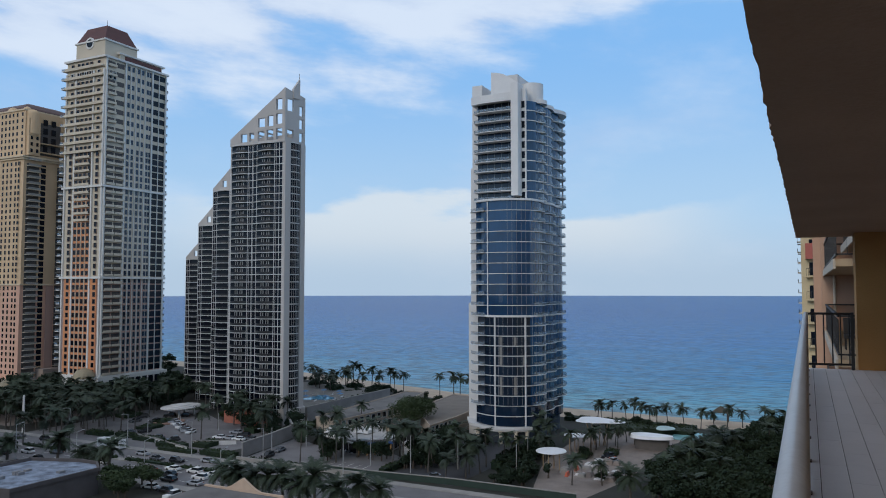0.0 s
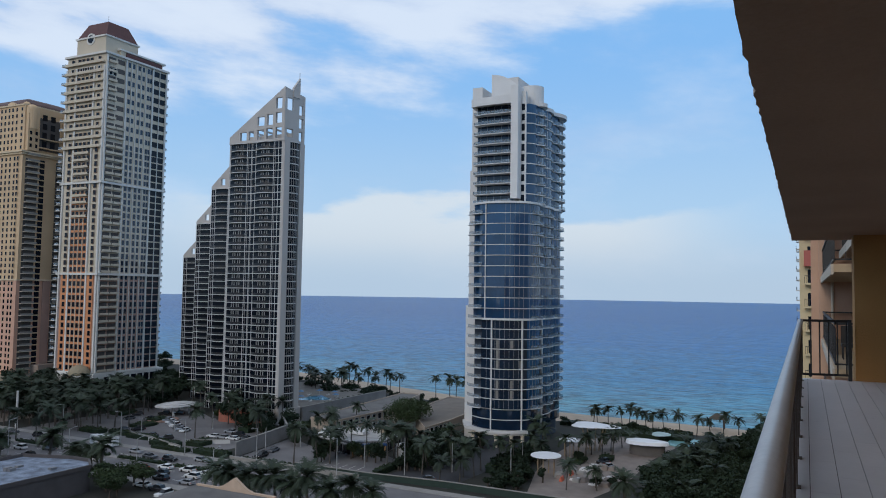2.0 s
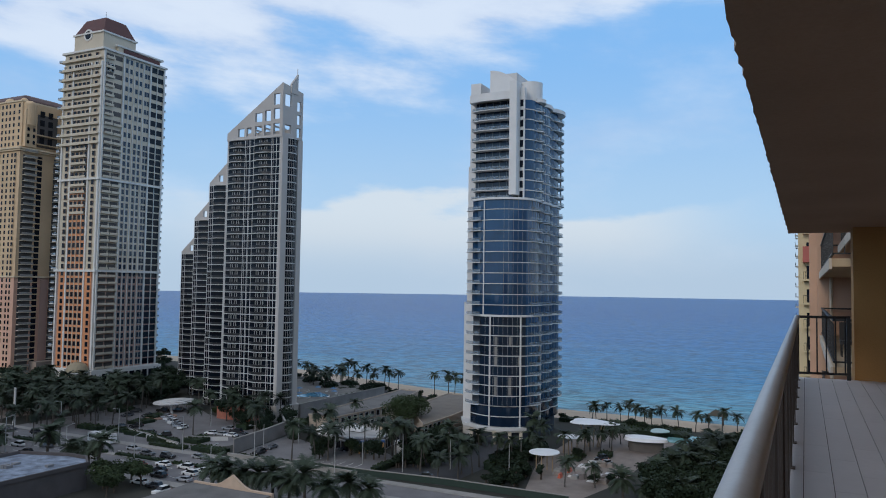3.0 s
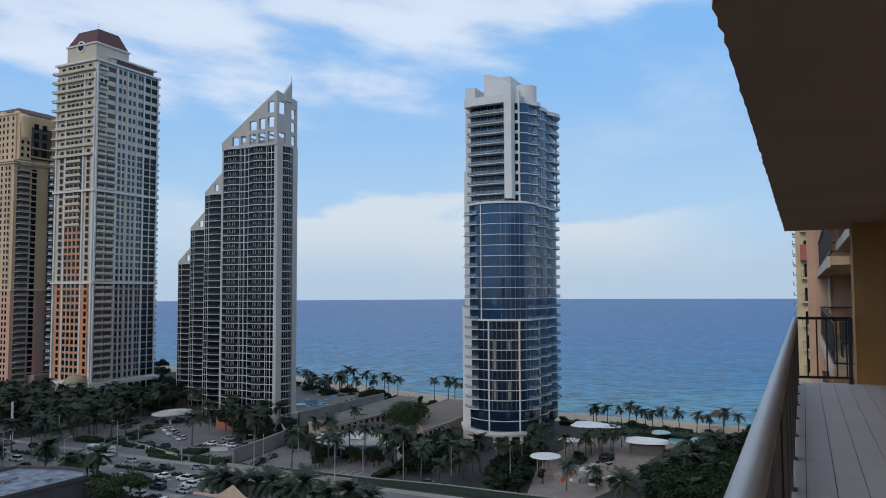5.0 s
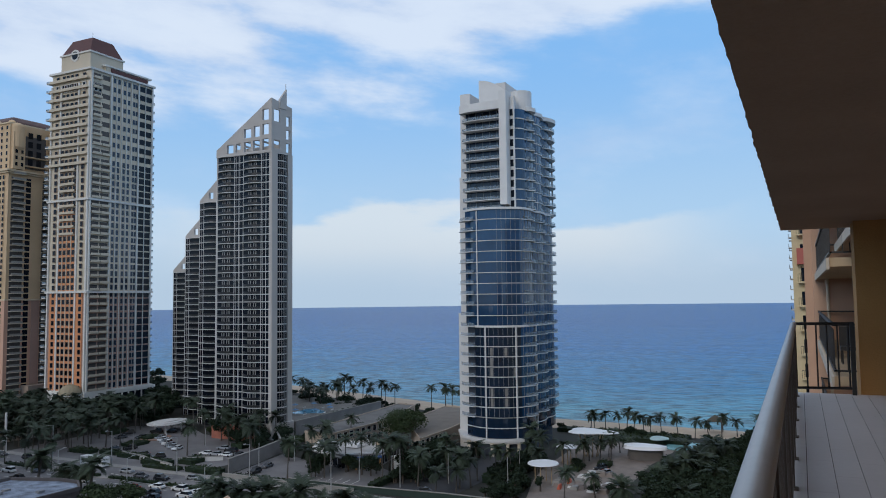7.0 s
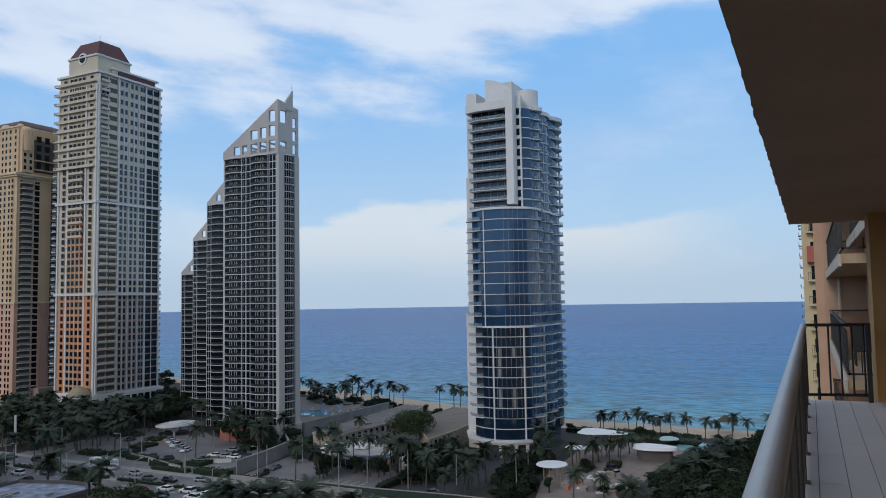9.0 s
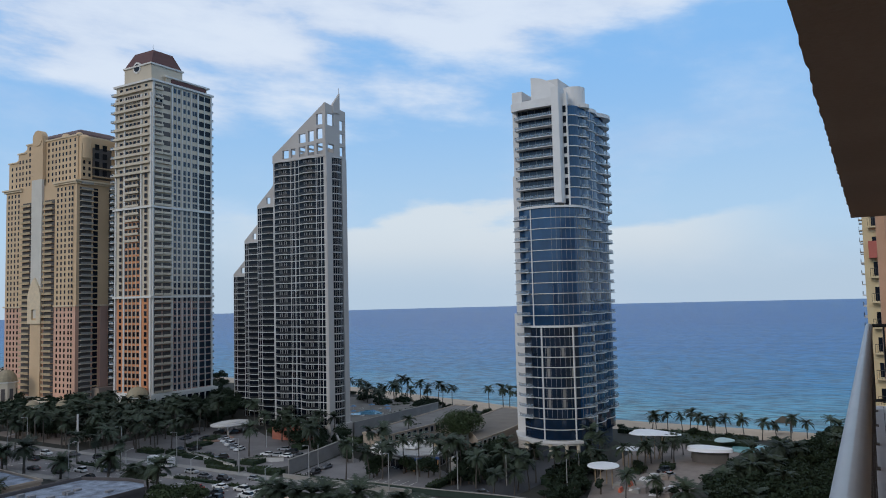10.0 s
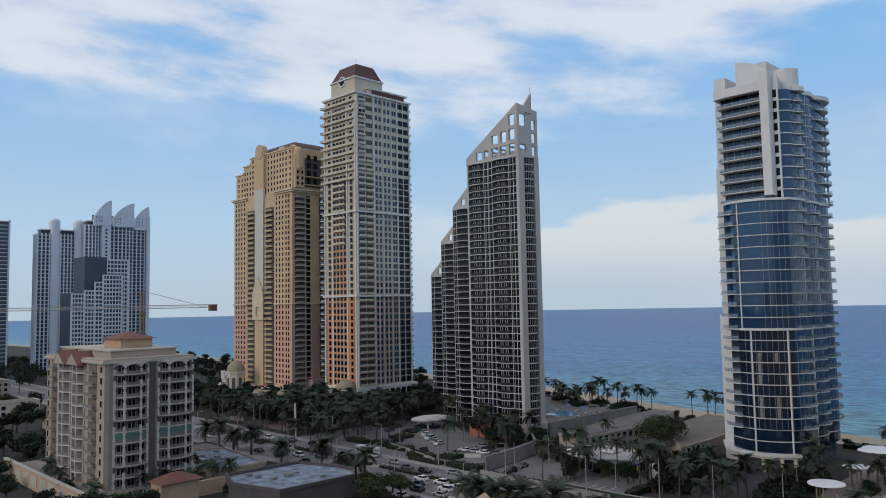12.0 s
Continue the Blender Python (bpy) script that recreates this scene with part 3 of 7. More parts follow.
RED = mat("red_canvas", (0.42, 0.12, 0.09), 0.8, 0.1, 1.0)
for k in range(29):
    z = 3 + 2.85 * k
    s = part("balcony_slab", wb, far, "", (86, -0.95, z))
    part("balcony_railing", wr, s, "", (86, -0.95, z))
    part("window", ww, far, "", (86, -0.95, z + 0.25))
part("awning", MB().box(84.6, 86, -2.2, 0.1, 53.7, 55.6).mesh("awning", RED), far, "faded red canvas balcony screen")


# ---- white and blue glass tower ----
def glass_tower():
    T = thing("glass_tower", "white curved condominium tower with blue glass and wavy balconies", "tower", (228, 92, 0))
    west_low = chain(arc((212.5, 100.0), (213.5, 81.3), 4.2, 14))
    south = chain([(213.5, 81.3)], arc((213.5, 81.3), (225, 80.6), 1.1, 6), arc((225, 80.6), (236, 80.4), 1.0, 6), arc((236, 80.4), (247.5, 81.6), 1.6, 6), arc((247.5, 81.6), (250.2, 86.5), 0.9, 4))
    low = chain(west_low, south)
    up_s = chain(arc((216.5, 83.6), (220.5, 80.9), 0.8, 6), arc((220.5, 80.9), (227, 80.6), 0.6, 4), arc((227, 80.6), (236, 80.6), 0.9, 6), arc((236, 80.6), (247.0, 81.8), 1.5, 6), arc((247, 81.8), (249.8, 86.5), 0.9, 4))
    up_w = [(216.5, 101.0), (216.0, 97.0), (216.0, 87.0)]
    H1, H2, H3 = 3.22, 3.47, 3.40
    z1, z2, z3, z4 = 12.0, 41.0, 79.2, 113.2
    # core, so that nothing is hollow; its dark colour stands for shade behind glass
    inner = [(p[0] + 1.2, p[1]) if i < 12 else (p[0], p[1] + 1.3) for i, p in enumerate(low)]
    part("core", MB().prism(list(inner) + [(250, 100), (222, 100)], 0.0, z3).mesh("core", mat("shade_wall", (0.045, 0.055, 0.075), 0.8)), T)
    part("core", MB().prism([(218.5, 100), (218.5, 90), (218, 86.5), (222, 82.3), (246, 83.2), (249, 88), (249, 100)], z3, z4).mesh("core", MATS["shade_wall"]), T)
    # blank white side wall, stepped
    part("side_wall", MB().box(219, 252, 100.5, 104.2, 0, 121).mesh("side_wall", WHITE), T, "blank white side wall")
    part("side_wall", MB().box(219.5, 252, 104.2, 105.0, 0, 92).mesh("side_wall", WHITE), T)
    part("side_wall", MB().box(220, 252, 105.0, 106.2, 0, 45).mesh("side_wall", WHITE), T)
    # repeated storeys
    slab1 = MB().strip(low, -0.11, 0.11, 2.2, 0.22).mesh("floor_slab", WHITE)
    gl1s = MB().strip(west_low[3:], 0.16, H1 - 0.16, 0.15, 0.02).mesh("glazing", GLASS_M)
    gls = MB().strip(south, 0.16, H1 - 0.16, 0.15, 0.02).mesh("glazing", GLASS_B)
    gl2w = MB().strip(west_low, 0.16, H2 - 0.16, 0.15, 0.02).mesh("glazing", GLASS_B)
    gl2s = MB().strip(south, 0.16, H2 - 0.16, 0.15, 0.02).mesh("glazing", GLASS_B)
    mul = MB().box(-0.09, 0.08, -0.05, 0.05, 0, 3.1).mesh("mullion", mat("steel_mullion", (0.22, 0.23, 0.25), 0.5))
    cur = MB().box(-0.03, 0.05, -0.45, 0.45, 0, 2.7).mesh("curtain", CURTAIN)
    wave = chain(arc((214.6, 81.2), (225, 80.6), 2.5, 8), arc((225, 80.6), (236, 80.4), 2.3, 8), arc((236, 80.4), (250.5, 83.0), 3.3, 9))
    slab_s = MB().strip(wave, -0.13, 0.08, 2.4, 0.1).mesh("balcony_slab", WHITE)
    rail_s = MB().strip(wave, 0.12, 1.1, 0.0, 0.05).mesh("balcony_railing", RAILGLASS)
    west_bal = chain([(213.4, 102.4)], arc((212.0, 101.6), (208.9, 95.6), 0.7, 6))
    slab_w = MB().strip(west_bal, -0.12, 0.1, 2.0, 0.3).mesh("balcony_slab", WHITE)
    rail_w = MB().strip(west_bal, 0.12, 1.15, 0.0, 0.05).mesh("balcony_railing", RAILGLASS)
    places = [(z1 + H1 * k) for k in range(9)]
    for k, z in enumerate(places):
        part("floor_slab", slab1, T, "", (0, 0, z))
        part("glazing", gl1s, T, "", (0, 0, z))
        part("glazing", gls, T, "", (0, 0, z))
        part("balcony_slab", slab_w, T, "", (0, 0, z))
        part("balcony_railing", rail_w, T, "", (0, 0, z))
        part("balcony_slab", slab_s, T, "", (0, 0, z))
        part("balcony_railing", rail_s, T, "", (0, 0, z))
    for k in range(11):
        z = z2 + H2 * k
        part("floor_slab", slab1, T, "", (0, 0, z))
        part("glazing", gl2w, T, "", (0, 0, z))
        part("glazing", gl2s, T, "", (0, 0, z))
        part("balcony_slab", slab_w, T, "", (0, 0, z))
        part("balcony_railing", rail_w, T, "", (0, 0, z))
        part("balcony_slab", slab_s, T, "", (0, 0, z))
        part("balcony_railing", rail_s, T, "", (0, 0, z))
    part("floor_slab", MB().strip(low, -0.35, 0.35, 3.5, 0.7).mesh("floor_slab", WHITE), T, "", (0, 0, z3))
    part("floor_slab", MB().strip(low, -0.35, 0.3, 2.2, 0.6).mesh("floor_slab", WHITE), T, "", (0, 0, z2))
    # slim mullions and broad piers
    pl = []
    for z, n, h in ((z1, 9, H1), (z2, 11, H2)):
        for k in range(n):
            for x, y, a in along(west_low[4:], 1.55, 0.8):
                if z == z1 or y < 88:
                    pl.append((x, y, z + h * k + 0.16, a))
            for x, y, a in along(south, 1.9, 1.0):
                pl.append((x, y, z + h * k + 0.16, a))
    pieces("mullion", mul, T, pl, 300)
    cl = []
    rng = random.Random(5)
    for k in range(9):
        for x, y, a in along(west_low[4:], 1.55, 0.1):
            if rng.random() < (0.9 if 89.0 < y < 90.4 else 0.015):
                cl.append((x - 0.05, y, z1 + H1 * k + 0.2, a))
    pieces("curtain", cur, T, cl, 120)
    for p in (west_low[6], west_low[13]):
        part("pier", MB().box(-0.35, 0.3, -0.2, 0.2, 5.0, z2).mesh("pier", WHITE), T, "", (p[0], p[1], 0))
    part("pier", MB().box(-0.35, 0.3, -0.16, 0.16, z2, z3).mesh("pier", WHITE), T, "", (west_low[4][0], west_low[4][1], 0))
    part("pier", MB().box(-0.3, 0.3, -0.25, 0.25, 6, z2).mesh("pier", WHITE), T, "", (225, 80.2, 0))
    # tall glazed base, ledge and columns
    for z in (5.4, 8.7):
        part("floor_slab", slab1, T, "", (0, 0, z + 3.3))
        part("glazing", MB().strip(low, 0.16, 3.2, 0.15, 0.05).mesh("glazing", GLASS_M), T, "", (0, 0, z))
    ledge = chain([(222, 106.4), (212.6, 101.5)], [(p[0], p[1]) for p in west_low[1:]])
    part("ledge", MB().strip(ledge, 4.5, 5.4, 5, 1.3).mesh("ledge", WHITE), T, "broad curved white ledge")
    part("ledge", MB().strip(ledge, 3.9, 4.5, 5, 0.8).mesh("ledge", WHITE_D), T)
    # columns under the ledge, their lit look put into the stone colour
    for x, y in ((209.9, 98.4), (208.6, 95.5), (208.6, 89.8), (210.3, 85.2), (212.4, 82.2)):
        c = part("column", MB().box(x - 0.45, x + 0.45, y - 0.45, y + 0.45, 0, 4.2).box(x - 0.6, x + 0.6, y - 0.6, y + 0.6, 3.6, 4.2).mesh("column", mat("lit_stone", (0.62, 0.55, 0.44), 0.8)), T)
    part("lobby_glass", MB().strip([(213.4, 99), (212.5, 90), (215, 82.6), (246, 82.5)], 0, 3.9, 0.1, 0.05).mesh("lobby_glass", GLASS_D), T)
    # upper storeys
    up_wp = MB().strip(up_w, 0.16, H3 - 0.16, 0.15, 0.0).mesh("glazing", GLASS_M)
    ub = MB().strip([(219.0, 101.6), (214.4, 101.4), (213.2, 98), (213.0, 87.4)], -0.13, 0.10, 3.0, 0.2).mesh("balcony_slab", WHITE)
    ur = MB().strip([(219.0, 101.7), (214.3, 101.5), (213.05, 98), (212.85, 87.4)], 0.14, 1.1, 0.0, 0.05).mesh("balcony_railing", RAILGLASS)
    us = MB().strip(up_s, -0.14, 0.14, 2.0, 0.25).mesh("floor_slab", WHITE)
    ug = MB().strip(up_s, 0.2, H3 - 0.2, 0.15, 0.0).mesh("glazing", GLASS_B)
    wave_u = chain(arc((220.8, 80.8), (226.5, 80.6), 1.8, 7), arc((228, 80.6), (236, 80.4), 1.0, 5), arc((236, 80.4), (250.5, 83.0), 3.6, 9))
    su = MB().strip(wave_u, -0.13, 0.1, 2.6, 0.1).mesh("balcony_slab", WHITE)
    ru = MB().strip(wave_u, 0.14, 1.12, 0.0, 0.05).mesh("balcony_railing", RAILGLASS)
    strip_w = window_mesh("window", 1.5, 2.3, WHITE, GLASS_D, 0.25)
    for k in range(10):
        z = z3 + H3 * k
        part("glazing", up_wp, T, "", (0, 0, z))
        for me, nm in ((ub, "balcony_slab"), (ur, "balcony_railing"), (us, "floor_slab"), (ug, "glazing"), (su, "balcony_slab"), (ru, "balcony_railing")):
            part(nm, me, T, "", (0, 0, z + (0 if k else 0.4)))
        part("window", strip_w, T, "", (215.2, 83.95, z + 0.6))
        for y in (89.4, 92.0, 94.6, 97.2, 99.6):
            part("mullion", mul, T, "", (216.0, y, z + 0.15))
    part("fin", MB().box(211.6, 217, 84.5, 87.0, z3 + 1.5, 118.4).mesh("fin", WHITE), T, "tall white fin")
    part("wall", MB().box(215.2, 217.5, 83.3, 84.5, z3, 117).mesh("wall", WHITE), T)
    part("pier", MB().box(214.9, 215.6, 82.9, 83.3, z3, 117).mesh("pier", WHITE), T)
    # roof pieces
    part("parapet", MB().strip([(219, 102.4), (213.6, 102.0), (212.4, 98), (212.2, 87)], z4 - 0.5, z4 + 2.2, 1.2, 0.2).mesh("parapet", WHITE), T)
    part("roof", MB().prism([(214, 101), (214, 90), (217, 86), (222, 82), (247, 83), (250, 88), (250, 103)], z4, z4 + 0.8).mesh("roof", WHITE_D), T)
    part("visor", MB().strip(wave_u, z4 - 0.4, z4 + 0.9, 3.5, 0.5).mesh("visor", WHITE), T, "thin white roof visor")
    part("drum", MB().prism([(223.6 + 3.9 * math.cos(2 * math.pi * i / 28), 83.7 + 3.9 * math.sin(2 * math.pi * i / 28)) for i in range(28)], z4 - 0.5, z4 + 6.8).mesh("drum", WHITE), T, "round white roof drum")
    mbw = MB()
    pierced_wall(mbw, (217.0, 96.2), (0.15, -1), 9.5, z4, lambda u: z4 + 11.2 - 0.05 * u * u, [], 1.0)
    part("roof_wall", mbw.mesh("roof_wall", WHITE), T, "sweeping white roof wall")
    part("penthouse", MB().box(218.3, 232, 87, 96.0, z4, z4 + 9.8).mesh("penthouse", WHITE_D), T)
    for x in (229, 239, 247):
        part("column", MB().box(x - 0.25, x + 0.25, 80.0, 80.5, z3, z4).mesh("column", WHITE_D), T)


glass_tower()


# ---- dark stepped tower with a sloping pierced crown ----
GREYW = mat("grey_concrete_paint", (0.47, 0.44, 0.415), 0.8, 0.08, 0.1)


def stepped_tower():
    T = thing("stepped_tower", "dark glass tower stepping down behind a sloping pierced crown", "tower", (212, 186, 0))
    H = 2.75
    rail_m = mat("black_balcony_front", (0.006, 0.007, 0.010), 0.4, 0.3, 0.4)
    blocks = ((203.5, 174.0, 200.1, 105.0), (220.0, 204.0, 224.6, 91.0), (237.0, 229.0, 249.3, 78.5), (253.0, 254.0, 272.9, 64.2))
    for bi, (X, ys, yn, top) in enumerate(blocks):
        n = int(round(top / H))
        h = top / n
        L = yn - ys
        if bi == 0:
            bays = ((yn - 0.7, yn - 8.7), (yn - 13.2, yn - 21.4))
        else:
            bays = ((yn - 2.4, yn - 9.0), (yn - 12.0, yn - 18.5))
        runs, y = [[(X, yn)]], yn
        for a, b in bays:
            runs.append([(X, a)])
            runs.append(arc((X, a), (X, b), 1.35, 8))
        runs.append([(X, ys)])
        path = chain(*runs)
        if bi == 0:
            body = [(X + 0.5, ys + 0.2), (213.0, 172.9), (228, 187), (228, 201), (X + 0.5, yn)]
        else:
            body = [(X + 0.5, ys - 4), (X + 18, ys - 4), (X + 20, ys + 8), (X + 20, yn), (X + 0.5, yn)]
        part("body", MB().prism(body, 0, top).mesh("body", GREYW), T)
        slab = MB().strip(path, -0.13, 0.13, 1.6, 0.16).mesh("floor_slab", mat("pale_slab_paint", (0.58, 0.57, 0.56), 0.8, 0.08, 0.1))
        glass = MB().strip([(X, yn), (X, ys)], 0.17, h - 0.17, 0.1, 0.03).mesh("glazing", GLASS_D)
        rails = []
        for a, b in bays:
            rails.append(MB().strip(arc((X, a), (X, b), 1.35, 8), 0.17, 1.05, 0.0, 0.05).mesh("balcony_railing", rail_m))
        door = MB().box(-0.12, 0.0, -0.75, -0.35, 0.2, h - 0.5).box(-0.12, 0.0, 0.3, 0.62, 0.2, h - 0.5).box(-0.12, 0.0, -0.75, 0.62, h - 0.5, h - 0.4).mesh("door_frame", mat("pale_door_frames", (0.30, 0.295, 0.29), 0.7))
        fr = [(a + (b - a) * f) for a, b in bays for f in (0.36, 0.66)]
        for k in range(n):
            z = h * k
            part("floor_slab", slab, T, "", (0, 0, z + h))
            part("glazing", glass, T, "", (0, 0, z))
            for r in rails:
                part("balcony_railing", r, T, "", (0, 0, z))
            if bi < 1:
                for y in fr:
                    part("door_frame", door, T, "", (X, y, z))
        posts = [yn - 0.15, bays[0][0] + 0.1, bays[0][1] - 0.15, (bays[0][1] + bays[1][0]) / 2, bays[1][0] + 0.15, bays[1][1] - 0.15, (bays[1][1] + ys) / 2, ys + 0.3]
        for i, y in enumerate(posts):
            part("pier", MB().box(X - 0.14, X + 0.3, y - 0.10, y + 0.10, 0, top).mesh("pier", MATS["pale_slab_paint"]), T)
        thin = [(yn + bays[0][0]) / 2, bays[0][1] - 0.9, bays[0][1] - 2.7, bays[1][1] - 0.9, bays[1][1] - 2.4]
        for y in thin:
            part("mullion", MB().box(X - 0.1, X + 0.2, y - 0.05, y + 0.05, 0, top).mesh("mullion", GREYW), T)
        if bi:
            # small sloping crowns of the lower blocks
            mb = MB()
            pierced_wall(mb, (X - 0.1, yn), (0, -1), 20.0, top, lambda u: top + 1.2 + 0.86 * u, [(5.2, 7.4, top + 1.5, top + 4.2)], 0.8)
            part("crown", mb.mesh("crown", GREYW), T, "sloping pierced grey crown")
    # rounded south end
    c0, c1 = (203.5, 174.0), (213.4, 172.4)
    p1 = (206.0, 173.6)
    p2 = (211.2, 172.75)
    bay = arc(p1, p2, 0.8, 8)
    n = 38
    h = 105.0 / n
    slab = MB().strip(bay, -0.16, 0.16, 0.8, 0.08).mesh("floor_slab", MATS["pale_slab_paint"])
    glass = MB().strip(bay, 0.2, h - 0.2, 0.3, 0.0).mesh("glazing", GLASS_D)
    for k in range(2, n):
        part("floor_slab", slab, T, "", (0, 0, h * (k + 1)))
        part("glazing", glass, T, "", (0, 0, h * k))
    pl = [(x, y, 5.5, a) for x, y, a in along(bay, 0.82, 0.45)]
    pieces("mullion", MB().box(-0.1, 0.1, -0.06, 0.06, 0, 99).mesh("mullion", mat("grey_mullion", (0.30, 0.29, 0.28), 0.6)), T, pl)
    part("pilaster", MB().prism([(203.3, 174.0), (203.4, 173.5), (206.0, 173.1), (206.1, 174.6), (203.5, 175.2)], 0, 105).mesh("pilaster", GREYW), T, "plain grey corner pilaster")
    part("pilaster", MB().prism([(211.2, 172.3), (213.6, 172.0), (214.2, 173.4), (211.3, 173.6)], 0, 105).mesh("pilaster", GREYW), T, "plain grey corner pilaster")
    part("base", MB().prism([(202.9, 173.6), (203.2, 172.9), (213.8, 171.2), (216, 174), (204, 178)], 0, 5.5).mesh("base", GREYW), T)
    # crown
    z = 105.0
    W = [(5.2, 8.4, z + 1.2, z + 4.4), (9.4, 11.8, z + 1.2, z + 4.6), (13.5, 16.7, z + 1.0, z + 4.8), (17.8, 20.9, z + 1.0, z + 5.0), (22.2, 25.1, z + 1.0, z + 5.2),
         (13.5, 16.9, z + 6.3, z + 9.8), (18.1, 20.9, z + 6.3, z + 10.4), (22.2, 25.1, z + 6.8, z + 10.8), (22.2, 25.1, z + 12.2, z + 16.4)]
    mb = MB()
    pierced_wall(mb, (203.1, 200.1), (0, -1), 26.2, z, lambda u: z + 2.9 + u * 0.665, W, 1.0)
    part("crown", mb.mesh("crown", GREYW), T, "sloping pierced grey crown")
    mb = MB()
    S = [(1.1, 4.3, z + 1.6, z + 4.8), (1.1, 4.3, z + 11.8, z + 16.4), (7.2, 9.2, z + 0.8, z + 4.4), (7.2, 9.2, z + 5.8, z + 9.5), (7.2, 9.2, z + 10.8, z + 14.6)]
    pierced_wall(mb, (203.1, 173.6), (9.9, -1.6), 10.2, z, lambda u: z + 20.3 - 0.20 * u, S, 0.9)
    part("crown", mb.mesh("crown", GREYW), T)
    part("infill_panel", MB().strip([(204.3, 173.8), (207.5, 173.3)], z + 6.2, z + 10.6, 0.3, 0.0).mesh("infill_panel", mat("dull_panel", (0.30, 0.28, 0.265), 0.8)), T)
    mb = MB()
    pierced_wall(mb, (206.8, 172.6), (3.2, -0.52), 3.3, z + 17, lambda u: z + 20.4 + 1.35 * u, [], 1.0)
    part("fin", mb.mesh("fin", GREYW), T, "pointed grey fin on the crown")
    part("mast", MB().tube([(209.7, 172.3, z + 20), (209.7, 172.3, z + 27)], 0.12, 5).mesh("mast", GREYW), T)
    for u in (6, 12, 18, 24):
        part("roof_beam", MB().box(203.5, 216, 200.1 - u - 0.3, 200.1 - u + 0.3, z + 5.4, z + 6.0).mesh("roof_beam", GREYW), T)
    part("roof_wall", MB().box(213.5, 214.3, 176, 200, z, z + 5).mesh("roof_wall", GREYW), T)
    part("entrance", MB().box(198.5, 204, 178, 197, 0, 4.6).mesh("entrance", mat("terracotta", (0.40, 0.15, 0.10), 0.8, 0.2, 0.5)), T, "terracotta painted arcade at the base")


stepped_tower()


# ---- tall cream tower with red mansard roof ----
CREAM = mat("cream_stucco", (0.582, 0.504, 0.387), 0.8, 0.10, 0.08)
CREAM_L = mat("pale_trim", (0.66, 0.635, 0.59), 0.75, 0.08, 0.1)
TERRA = mat("orange_facade", (0.60, 0.26, 0.115), 0.8, 0.12, 0.08)
ROSE = mat("rose_facade", (0.44, 0.285, 0.225), 0.8, 0.10, 0.08)
OCHRE = mat("ochre_facade", (0.60, 0.43, 0.26), 0.8, 0.12, 0.06)
SALMON = mat("salmon_facade", (0.60, 0.36, 0.255), 0.8, 0.12, 0.06)
ROOFRED = mat("dark_red_roof", (0.090, 0.028, 0.024), 0.6, 0.2, 0.4)
# flat panels in this colour stand for the shade inside recesses and arches
SHADE = mat("painted_recess_shade", (0.10, 0.09, 0.085), 0.9, 0.2, 0.3)


def slab_stack(T, me_slab, me_rail, zs, at=(0, 0)):
    for z in zs:
        s = part("balcony_slab", me_slab, T, "", (at[0], at[1], z))
        part("balcony_railing", me_rail, s, "", (at[0], at[1], z))


